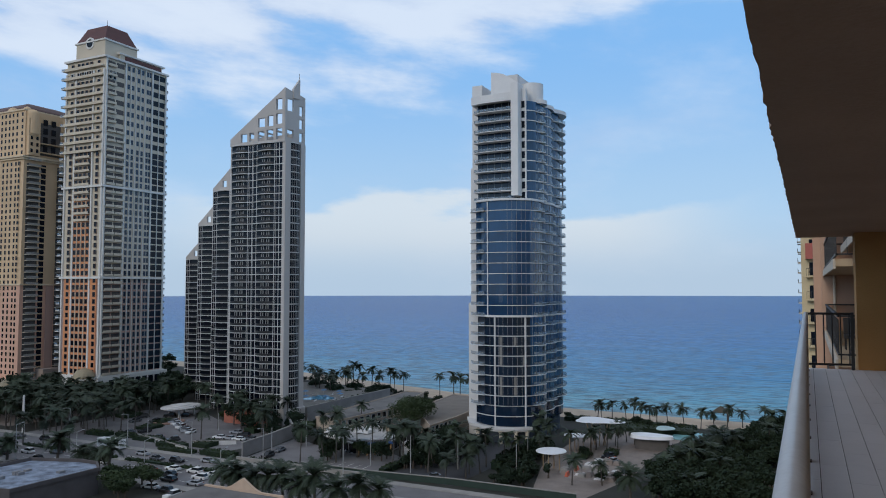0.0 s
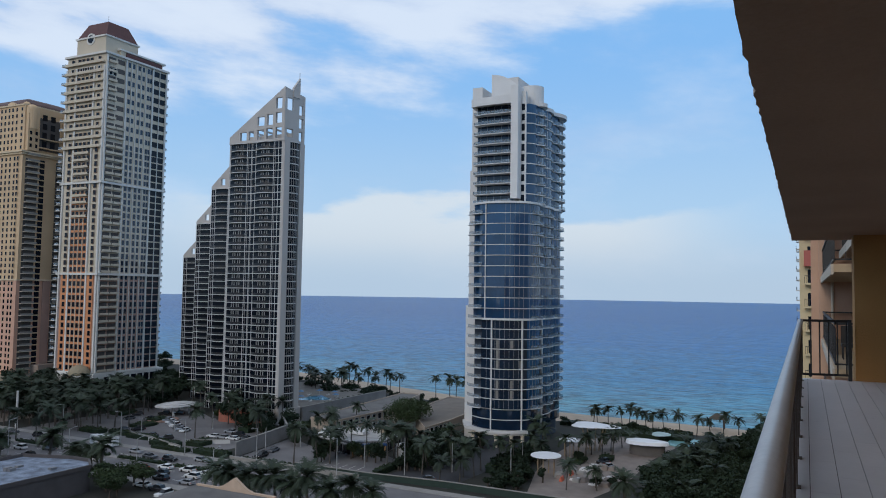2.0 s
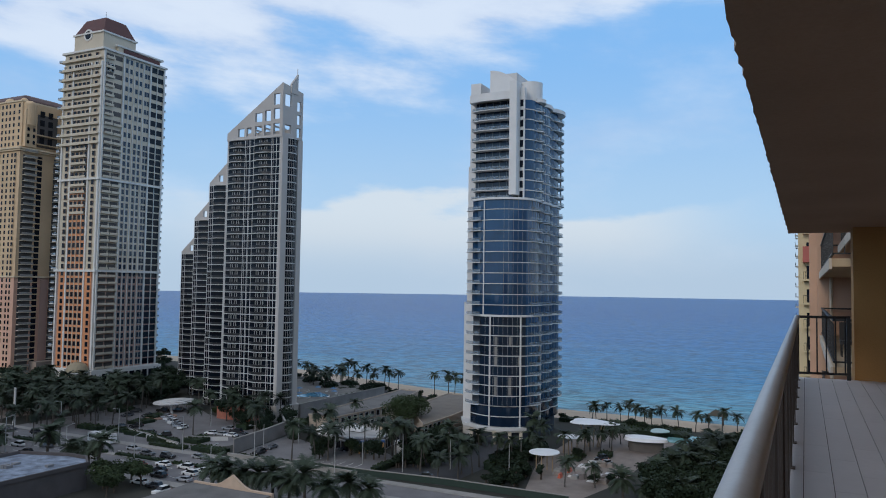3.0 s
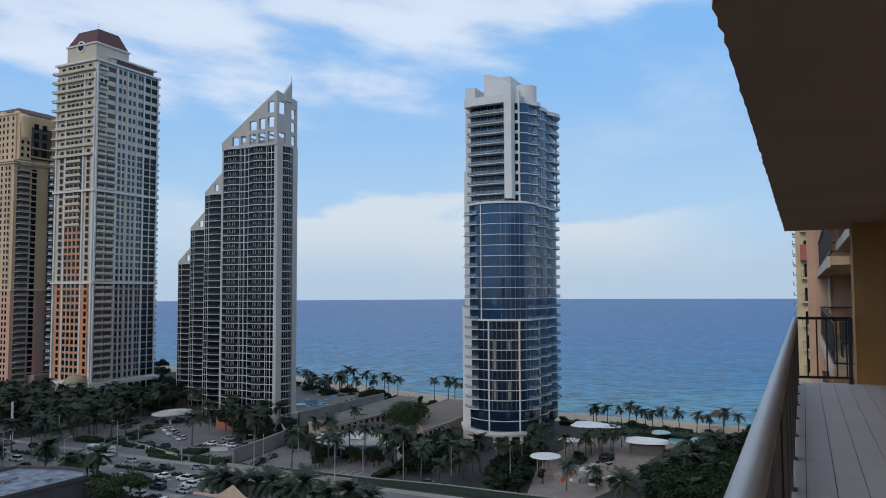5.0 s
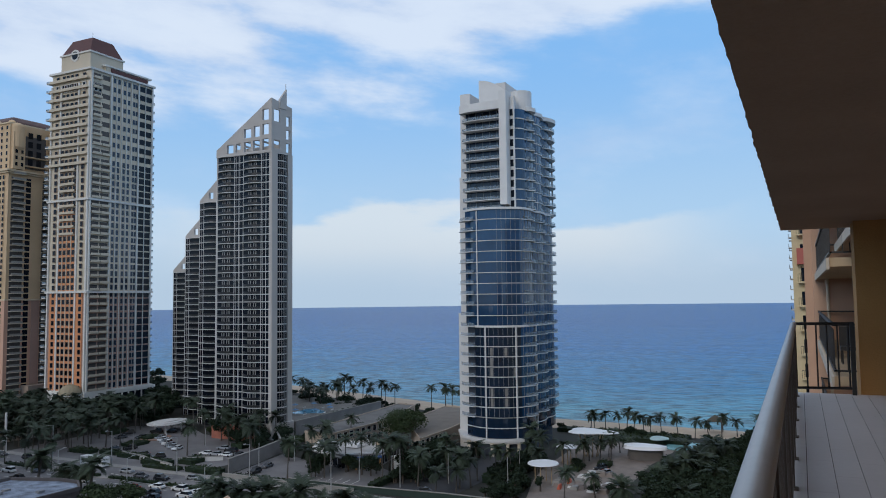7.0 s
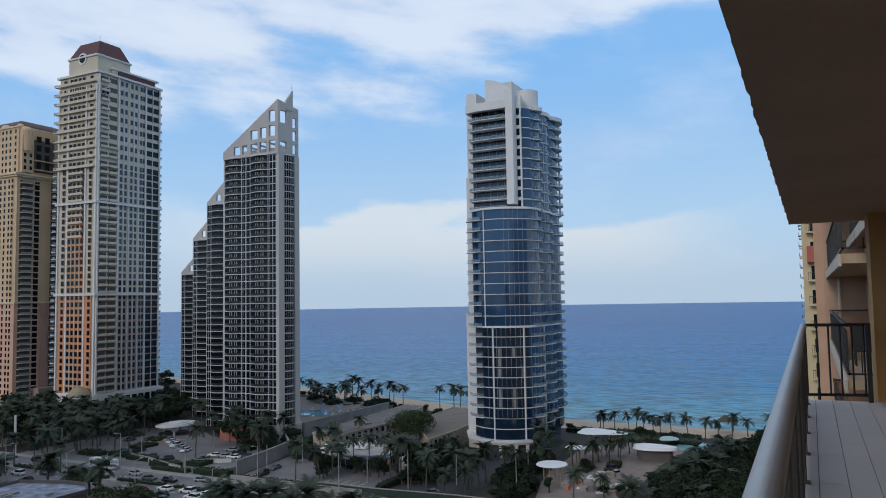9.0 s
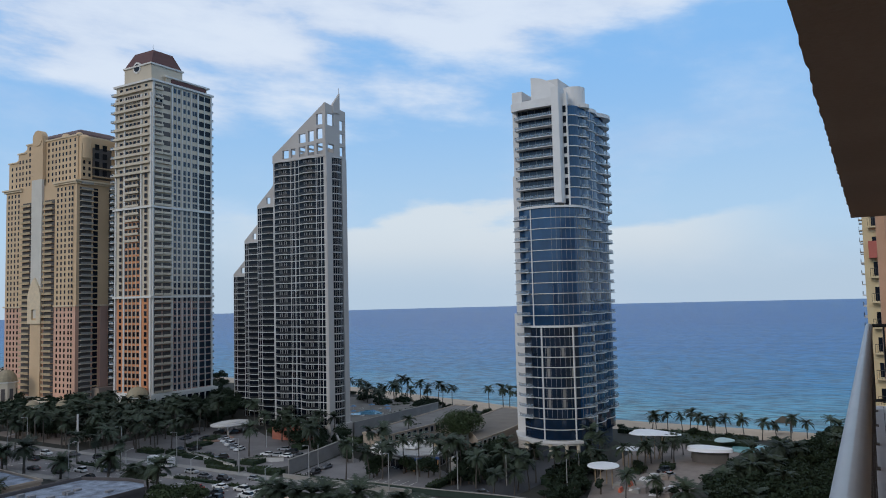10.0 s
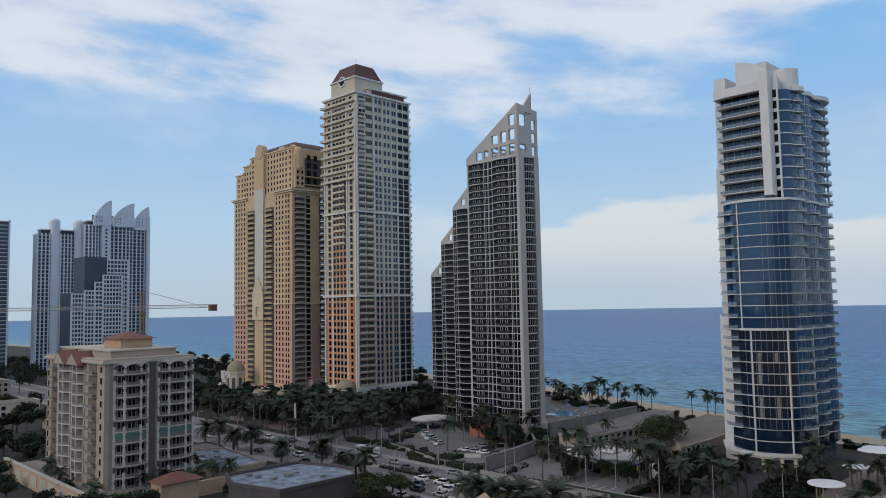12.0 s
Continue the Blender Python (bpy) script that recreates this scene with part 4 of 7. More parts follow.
def mansard_tower():
    X, Ys, Yn, Xe = 225.0, 298.4, 325.4, 262.0
    T = thing("mansard_tower", "tall cream and orange condominium tower with dark red mansard roof", "tower", (X + 18, Ys + 13, 0))
    B1, B2, B3, TOP = 8.5, 55.2, 98.8, 162.0
    part("podium", MB().box(X - 1.5, Xe + 3, Ys - 1.5, Yn + 1, 0, B1).mesh("podium", CREAM_L), T, "pale arcaded podium")
    part("wall", MB().box(X, Xe, Ys, Yn, B1, B2).mesh("wall", ROSE), T, "rose coloured lower storeys")
    part("wall", MB().box(X, Xe, Ys, Yn, B2, B3).mesh("wall", CREAM), T, "cream middle storeys")
    part("wall", MB().box(X, Xe, Ys, Yn, B3, TOP).mesh("wall", CREAM), T, "cream upper storeys")
    part("wall_panel", MB().box(X - 0.35, X, Ys + 7.2, Yn - 7.0, B1, 70).mesh("wall_panel", TERRA), T, "orange painted centre strip")
    part("wall_panel", MB().box(X - 0.36, X, Ys + 9, Yn - 7.4, 70, 94).mesh("wall_panel", TERRA), T, "orange painted centre strip")
    part("wall_panel", MB().box(X - 0.30, X, Ys + 2.5, Ys + 7.2, B1, B2).mesh("wall_panel", TERRA), T)
    part("wall_panel", MB().box(X - 0.30, X, Yn - 7.0, Yn - 2.0, B1, B2).mesh("wall_panel", TERRA), T)
    for z in (B1, B2, B3, 161.2):
        part("cornice", MB().box(X - 1.1, Xe + 1.1, Ys - 1.1, Yn + 1.1, z - 0.5, z + 0.5).mesh("cornice", CREAM_L), T)
    for y in (Ys + 0.4, Ys + 7.3, Yn - 7.2, Yn - 0.4):
        part("pilaster", MB().box(X - 0.7, X, y - 0.45, y + 0.45, B1, 155).mesh("pilaster", CREAM_L), T)
    for x in (X + 0.5, X + 11.5, X + 28.0, Xe - 0.3):
        part("pilaster", MB().box(x - 0.4, x + 0.4, Ys - 0.7, Ys, B1, 161).mesh("pilaster", CREAM_L), T)
    for x in (X + 14.9, X + 17.9, X + 20.9, X + 23.8, Xe - 4.55):
        part("pilaster", MB().box(x - 0.17, x + 0.17, Ys - 0.4, Ys, B1, 161).mesh("pilaster", CREAM_L), T)
    for y in (Ys + 10.9, Ys + 13.9, Ys + 16.8):
        part("pilaster", MB().box(X - 0.62, X, y - 0.16, y + 0.16, B1, 92).mesh("pilaster", CREAM), T)
    lowz = [B1 + 1.2 + i * 3.32 for i in range(14)]
    midz = [B2 + 1.1 + i * 3.32 for i in range(13)]
    upz = [B3 + 1.2 + i * 3.32 for i in range(5)] + [B3 + 17.6 + i * 4.55 for i in range(10)]
    zs = lowz + midz + upz
    # brown west frames carry the shadow of the window reveals in their colour
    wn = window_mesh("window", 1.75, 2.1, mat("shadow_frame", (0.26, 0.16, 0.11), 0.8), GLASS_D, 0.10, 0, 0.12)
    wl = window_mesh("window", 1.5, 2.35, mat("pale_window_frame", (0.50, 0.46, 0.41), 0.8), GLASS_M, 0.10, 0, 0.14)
    west = []
    for z in reversed(zs):
        for y in (Ys + 4.0, Ys + 9.4, Ys + 12.4, Ys + 15.4, Ys + 18.2, Yn - 4.3):
            west.append((X - 0.33, y, z, 0))
    south = []
    for z in reversed(zs):
        for x in (X + 13.6, X + 16.2, X + 19.6, X + 22.2, X + 25.4, X + 26.9):
            south.append((x, Ys, z, math.pi / 2))
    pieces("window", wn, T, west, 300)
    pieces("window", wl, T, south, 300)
    # glazed strips on the sea end of the south face
    gs = MB().box(Xe - 8.6, Xe - 4.8, Ys - 0.12, Ys, 0, 2.7).box(Xe - 4.3, Xe - 0.6, Ys - 0.12, Ys, 0, 2.7).mesh("glazing", GLASS_D)
    for z in zs:
        part("glazing", gs, T, "", (0, 0, z - 0.3))
    # loggias beside the corner: flat dark panels, their shade put into the colour
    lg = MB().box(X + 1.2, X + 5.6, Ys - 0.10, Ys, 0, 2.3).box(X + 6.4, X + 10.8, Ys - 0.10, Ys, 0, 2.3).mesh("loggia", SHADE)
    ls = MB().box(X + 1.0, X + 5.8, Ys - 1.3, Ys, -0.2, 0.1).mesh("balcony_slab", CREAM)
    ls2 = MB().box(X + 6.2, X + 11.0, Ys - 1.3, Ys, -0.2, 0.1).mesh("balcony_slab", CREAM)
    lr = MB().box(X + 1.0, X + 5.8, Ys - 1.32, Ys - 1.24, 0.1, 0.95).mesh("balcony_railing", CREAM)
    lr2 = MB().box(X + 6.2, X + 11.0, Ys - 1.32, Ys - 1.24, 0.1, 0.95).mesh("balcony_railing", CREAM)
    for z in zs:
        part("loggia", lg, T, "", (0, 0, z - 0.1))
        part("balcony_slab", ls, T, "", (0, 0, z - 0.3))
        part("balcony_railing", lr, T, "", (0, 0, z - 0.3))
        if z < 128:
            part("balcony_slab", ls2, T, "", (0, 0, z - 0.3))
            part("balcony_railing", lr2, T, "", (0, 0, z - 0.3))
    # terraces that stick out at the far corners
    nb = MB().box(X - 1.4, X + 6, Yn, Yn + 2.6, -0.25, 0.15)
    nb = nb.mesh("balcony_slab", CREAM_L)
    nr = MB().box(X - 1.4, X + 6, Yn + 2.5, Yn + 2.6, 0.15, 1.0).box(X - 1.4, X - 1.3, Yn, Yn + 2.6, 0.15, 1.0).mesh("balcony_railing", RAILGLASS)
    eb = MB().box(Xe, Xe + 2.2, Ys + 0.5, Ys + 8, -0.25, 0.15).mesh("balcony_slab", CREAM_L)
    er = MB().box(Xe + 2.1, Xe + 2.2, Ys + 0.5, Ys + 8, 0.15, 1.0).box(Xe, Xe + 2.2, Ys + 0.5, Ys + 0.6, 0.15, 1.0).mesh("balcony_railing", RAILGLASS)
    slab_stack(T, nb, nr, [z - 0.3 for z in zs[2:]])
    slab_stack(T, eb, er, [z - 0.3 for z in zs[1:]])
    # continuous terraces of the upper west side
    ub = MB().box(X - 1.5, X, Ys + 0.5, Yn, -0.3, 0.2).mesh("balcony_slab", CREAM)
    ur = MB().box(X - 1.52, X - 1.42, Ys + 0.5, Yn, 0.2, 1.0).mesh("balcony_railing", CREAM)
    slab_stack(T, ub, ur, [z - 0.6 for z in upz[5:]])
    cb = MB().box(X - 1.3, X, Ys + 8.4, Yn - 8.0, -0.2, 0.12).mesh("balcony_slab", CREAM)
    cr = MB().box(X - 1.32, X - 1.24, Ys + 8.4, Yn - 8.0, 0.12, 0.95).mesh("balcony_railing", CREAM)
    slab_stack(T, cb, cr, [z - 0.4 for z in midz[8:] + upz[:5]])
    arch = window_mesh("window", 1.6, 3.4, CREAM_L, GLASS_D, 0.2, 0, 0.4)
    for y in (Ys + 4.0, Ys + 10.0, Ys + 13.4, Ys + 16.8, Yn - 4.3):
        part("window", arch, T, "", (X - 0.2, y, 151.5))
    for x in (X + 2.6, X + 5.0):
        part("window", arch, T, "", (x, Ys - 0.1, 151.0), math.pi / 2)
    # attic, oculus and mansard
    a0, a1, b0, b1 = X + 1.6, Xe - 16.5, Ys + 2.6, Yn - 4.0
    part("attic", MB().box(a0, a1, b0, b1, TOP, 170.2).mesh("attic", CREAM), T)
    part("cornice", MB().box(a0 - 0.6, a1 + 0.6, b0 - 0.6, b1 + 0.6, 170.0, 170.8).mesh("cornice", CREAM_L), T)
    part("attic", MB().box(X + 9, Xe - 2, Ys + 1.0, Yn - 2, TOP, 164.8).mesh("attic", CREAM), T)
    part("cornice", MB().box(X + 8, Xe - 0.5, Ys + 0.2, Yn - 1.2, 164.6, 165.4).mesh("cornice", CREAM_L), T)
    part("roof", MB().box(X + 12, Xe - 3, Ys + 0.4, Ys + 1.3, 162.3, 164.2).mesh("roof", ROOFRED), T)
    part("roof", MB().prism([(a0, b0), (a1, b0), (a1, b1), (a0, b1)], 170.8, 178.6,
                            [(a0 + 3.6, b0 + 3.2), (a1 - 3.6, b0 + 3.2), (a1 - 3.6, b1 - 3.2), (a0 + 3.6, b1 - 3.2)]).mesh("roof", ROOFRED), T, "dark red mansard roof")
    mb = MB()
    yc, zc = Ys + 13.2, 169.6
    mb.tube([(a0 - 0.3, yc, zc), (a0 + 2.0, yc, zc)], 2.9, 20)
    ocu = part("oculus", mb.mesh("oculus", CREAM_L), T, "round oculus in a pale frame")
    part("pane", MB().tube([(a0 - 0.4, yc, zc), (a0 - 0.2, yc, zc)], 2.0, 20).mesh("pane", GLASS_D), ocu)
    part("mast", MB().tube([(a0 + 9, b0 + 10, 178), (a0 + 9, b0 + 10, 184)], 0.1, 4).mesh("mast", RAILDARK), T)
    for x in (X - 0.2,):
        for i in range(9):
            part("podium_window", MB().box(-0.1, 0.1, -1.4, 1.4, 1.5, 6.8).mesh("podium_window", GLASS_D), T, "", (X + 6 + i * 3.9, Ys - 1.55, 0), math.pi / 2)


mansard_tower()


# ---- ochre twin of the cream tower ----
def ochre_tower():
    X, Ys, Yn, Xe = 218.0, 346.6, 409.5, 262.0
    T = thing("ochre_tower", "ochre and salmon resort tower with a pale centre strip", "tower", (X + 20, 378, 0))
    B2, B3, TOP = 52.0, 115.5, 139.0
    part("wall", MB().box(X, Xe, Ys, Yn, 0, B2).mesh("wall", SALMON), T, "salmon lower storeys")
    part("wall", MB().box(X, Xe, Ys, Yn, B2, B3).mesh("wall", OCHRE), T, "ochre middle storeys")
    for y0, y1, zt in ((Ys + 0.8, 392.0, TOP), (392.0, 400.0, 135.0), (400.0, Yn - 0.8, 130.5)):
        part("wall", MB().box(X + 0.8, Xe, y0, y1, B3, zt).mesh("wall", OCHRE), T, "ochre upper storeys")
        part("cornice", MB().box(X + 0.3, Xe + 0.4, y0, y1 + 0.4, zt, zt + 0.7).mesh("cornice", mat("warm_trim", (0.66, 0.53, 0.36), 0.8)), T)
    for y, zt, r in ((396.0, 135.7, 2.4), (404.5, 131.2, 2.0), (Ys + 16.0, 139.7, 2.6), (Ys + 5.0, 139.7, 2.0)):
        part("cupola", MB().dome(X + 4.5, y, zt, r, r * 1.1, 14, 5).mesh("cupola", OCHRE), T, "small ochre roof cupola")
    part("wall", MB().box(X - 0.3, X, Ys, Ys + 5.0, 0, B2).mesh("wall", SALMON), T)
    # recessed balcony bays to both sides of the centre strip, shade painted as dark panels
    for y0, y1 in ((Ys + 18.5, Ys + 27.0), (Ys + 38.0, Ys + 47.0)):
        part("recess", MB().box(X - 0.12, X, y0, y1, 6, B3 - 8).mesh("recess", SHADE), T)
        s = MB().box(X - 1.5, X, y0 + 0.2, y1 - 0.2, -0.22, 0.12).mesh("balcony_slab", OCHRE)
        r = MB().box(X - 1.55, X - 1.45, y0 + 0.2, y1 - 0.2, 0.12, 1.0).mesh("balcony_railing", mat("ochre_rail", (0.42, 0.33, 0.2), 0.8))
        slab_stack(T, s, r, [8 + 2.95 * i for i in range(34)])
    part("centre_strip", MB().box(X - 1.3, X, Ys + 28.0, Ys + 37.2, 0, B2 - 6).mesh("centre_strip", OCHRE), T)
    part("centre_strip", MB().box(X - 1.3, X, Ys + 28.0, Ys + 37.2, B2 - 6, 119).mesh("centre_strip", mat("pale_panel", (0.60, 0.56, 0.49), 0.8, 0.12, 0.1)), T, "pale blank centre strip")
    part("centre_strip", MB().box(X - 1.0, X + 1, Ys + 28.0, Ys + 37.2, 119, 142).mesh("centre_strip", OCHRE), T)
    mb = MB()
    pierced_wall(mb, (X - 2.2, Ys + 38.2), (0, -1), 11.2, B2 - 9, lambda u: B2 + 6 + 9.5 * max(0, 1 - abs(u - 5.6) / 5.6) ** 0.7, [(3.6, 7.6, B2 - 7, B2 - 1.5)], 0.9)
    part("gable", mb.mesh("gable", MATS["warm_trim"]), T, "ornate pale gable on the centre strip")
    part("gable", MB().tube([(X - 1.35, Ys + 32.6, 141.2), (X + 2.0, Ys + 32.6, 141.2)], 4.2, 24).mesh("gable", OCHRE), T, "rounded parapet gable")
    for z, o in ((B2, 0.8), (B3, 1.6), (B3 - 0.9, 0.9)):
        for y0, y1 in ((Ys, Ys + 18.3), (Ys + 47.2, Yn + o)):
            part("cornice", MB().box(X - o, X + 3, y0, y1, z - 0.4, z + 0.4).mesh("cornice", MATS["warm_trim"]), T)
        part("cornice", MB().box(X - o, Xe + o, Ys - o, Ys, z - 0.4, z + 0.4).mesh("cornice", MATS["warm_trim"]), T)
    wn = window_mesh("window", 1.3, 1.8, OCHRE, GLASS_D, 0.06, 0, 0.08)
    zs = [8 + 2.95 * i for i in range(36)]
    pl = []
    for z in reversed(zs):
        for y in (Ys + 3.2, Ys + 6.0, Ys + 9.4, Ys + 12.6, Ys + 15.8, Yn - 2.6, Yn - 5.6, Yn - 8.8, Yn - 12.0):
            pl.append((X - (0.3 if y < Ys + 5 else 0), y, z, 0))
    for z in [B3 + 1.5 + 3.2 * i for i in range(7)]:
        for y in (Ys + 3, Ys + 7, Ys + 10.2, Ys + 13, Ys + 16, Ys + 19, Ys + 22, Ys + 25.5, Ys + 39.5, Ys + 42.5, Ys + 45.5, Yn - 4, Yn - 8, Yn - 11.2, Yn - 14):
            if z < (137 if y < 391 else 132 if y < 399 else 127):
                pl.append((X + 0.8, y, z, 0))
    pieces("window", wn, T, pl, 300)
    # south side: balconies, dark glass strip, rose strip
    zs2 = [5 + 2.95 * i for i in range(38)]
    for z in zs2:
        part("spandrel", MB().box(X + 8.6, X + 12.4, Ys - 0.22, Ys, z - 0.3, z + 0.3).mesh("spandrel", OCHRE), T)
    part("wall_strip", MB().box(X + 13.5, X + 17.5, Ys - 0.3, Ys, 0, B2).mesh("wall_strip", ROSE), T)
    part("glass_strip", MB().box(X + 9.2, X + 11.8, Ys - 0.15, Ys, 6, B3 - 3).mesh("glass_strip", GLASS_D), T)
    for x0, x1 in ((X + 1.6, X + 8.2), (X + 18.2, Xe - 0.5)):
        # dark panel paints the shade behind the balconies
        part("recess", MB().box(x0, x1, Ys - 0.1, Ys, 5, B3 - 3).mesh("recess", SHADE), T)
        s = MB().box(x0, x1, Ys - 1.7, Ys, -0.22, 0.12).mesh("balcony_slab", CREAM)
        r = MB().box(x0, x1, Ys - 1.75, Ys - 1.65, 0.12, 1.0).mesh("balcony_railing", mat("grey_rail", (0.30, 0.28, 0.25), 0.7))
        slab_stack(T, s, r, zs2)
    # shade of the top storeys' recess, painted as a dark panel
    part("top_recess", MB().box(X + 9, X + 20, Ys + 0.6, Ys + 0.85, B3 + 2, TOP - 5).mesh("top_recess", SHADE), T)
    for x, z0, z1 in ((X + 4.5, B3 + 9, TOP - 1.5), (X + 24.5, B3 + 9, TOP - 2.5), (Xe - 4, B3 + 6, TOP - 4)):
        part("niche", MB().tube([(x, Ys + 0.6, z0), (x, Ys + 0.6, z0 + 3), (x, Ys + 0.6, z1)], [1.2, 3.1, 3.1], 18).dome(x, Ys + 0.6, z1, 3.1, 2.4, 18, 4).mesh("niche", OCHRE), T, "rounded ochre corner niche")
    for z in (B3 + 4, B3 + 8.5, B3 + 13, B3 + 17.5):
        for x in (X + 11.5, X + 16.0, X + 31.0):
            part("window", MB().box(-1.2, 1.2, -0.12, 0.12, 0, 3.0).mesh("window", GLASS_D), T, "", (x, Ys + 0.52, z))
    for i in range(2):
        part("balcony_slab", MB().box(X + 2, Xe, Ys - 1.0, Ys + 0.8, 0, 0.5).mesh("balcony_slab", OCHRE), T, "", (0, 0, B3 + 3 + 4.6 * i))
    part("turret", MB().box(X + 1.5, X + 7.5, Ys - 1.2, Ys + 1, B3 + 1, TOP - 4).mesh("turret", OCHRE), T)
    part("turret", MB().box(Xe - 8, Xe, Ys - 1.2, Ys + 1, B3 + 1, TOP - 6).mesh("turret", OCHRE), T)
    for z in [B3 + 2.5 + 3.2 * i for i in range(5)]:
        for x in (X + 3.0, X + 6.0, Xe - 6.2, Xe - 2.4):
            part("window", wn, T, "", (x, Ys - 1.2, z), math.pi / 2)
    # roof
    prof = ((0.0, 0.0), (1.0, 3.0), (3.2, 5.0), (7.0, 6.4))
    for (i0, h0), (i1, h1) in zip(prof, prof[1:]):
        q = [[(X + 5 + i, Ys + 8 + i), (Xe - 9 - i, Ys + 8 + i), (Xe - 9 - i, Ys + 44 - i), (X + 5 + i, Ys + 44 - i)] for i in (i0, i1)]
        part("roof", MB().prism(q[0], TOP + 0.7 + h0, TOP + 0.7 + h1, q[1]).mesh("roof", mat("brown_barrel_roof", (0.11, 0.065, 0.06), 0.65, 0.2, 0.4)), T, "low dark brown rounded roof")
    # arcaded base; dark boxes paint the shade inside its arches
    b = part("arcade", MB().box(X + 9, Xe - 4, Ys - 6, Ys, 0, 10).mesh("arcade", mat("brown_stone", (0.32, 0.25, 0.20), 0.85)), T)
    for i in range(4):
        part("arch", MB().box(-0.9, 0.9, -0.1, 0.1, 2, 7.5).mesh("arch", SHADE), b, "", (X + 12 + 6.5 * i, Ys - 6.05, 0))
    part("podium", MB().box(X - 14, X, Ys + 2, Yn + 6, 0, 5.5).mesh("podium", CREAM), T)


ochre_tower()


# ---- domed garden pavilions ----
DOME = mat("dome_tiles", (0.30, 0.25, 0.16), 0.6, 0.2, 0.8)


def pavilion(x, y, r, h, dome_h, label="cream pavilion with a tiled dome"):
    P = thing("domed_pavilion", label, "pavilion", (x, y, 0), "domed pavilions")
    n = 8
    poly = [(x + r * math.cos(2 * math.pi * (i + .5) / n), y + r * math.sin(2 * math.pi * (i + .5) / n)) for i in range(n)]
    part("wall", MB().prism(poly, 0, h).mesh("wall", CREAM), P)
    part("cornice", MB().prism([(x + (p[0] - x) * 1.12, y + (p[1] - y) * 1.12) for p in poly], h - 0.2, h + 0.35).mesh("cornice", CREAM_L), P)
    part("dome", MB().dome(x, y, h + 0.35, r * 1.0, dome_h, 16, 6).mesh("dome", DOME), P)
    part("finial", MB().tube([(x, y, h + dome_h), (x, y, h + dome_h + 1.2)], [0.4, 0.1], 6).mesh("finial", DOME), P)
    for i in range(n):
        a = 2 * math.pi * i / n
        # dark panel stands for the shade inside each opening
        part("opening", MB().box(-0.12, 0.12, -r * 0.17, r * 0.17, h * 0.35, h * 0.78).mesh("opening", SHADE), P, "", (x + r * 0.93 * math.cos(a), y + r * 0.93 * math.sin(a), 0), a)


pavilion(205, 384, 5.2, 14.0, 6.0)
pavilion(221, 303, 5.0, 8.0, 4.6)
pavilion(196, 322, 3.0, 6.0, 2.6)
pavilion(189, 334, 3.0, 6.0, 2.6)


# ---- apartment block with terracotta gables ----
TAN = mat("tan_stucco", (0.40, 0.325, 0.255), 0.85, 0.12, 0.2)
TAN_D = mat("grey_tan_stucco", (0.27, 0.245, 0.23), 0.85, 0.12, 0.2)
GREEN_G = mat("green_screen_glass", (0.09, 0.16, 0.15), 0.3, 0.15, 0.4)
TILEROOF = mat("terracotta_tiles", (0.17, 0.068, 0.05), 0.75, 0.25, 1.2, 0.4)


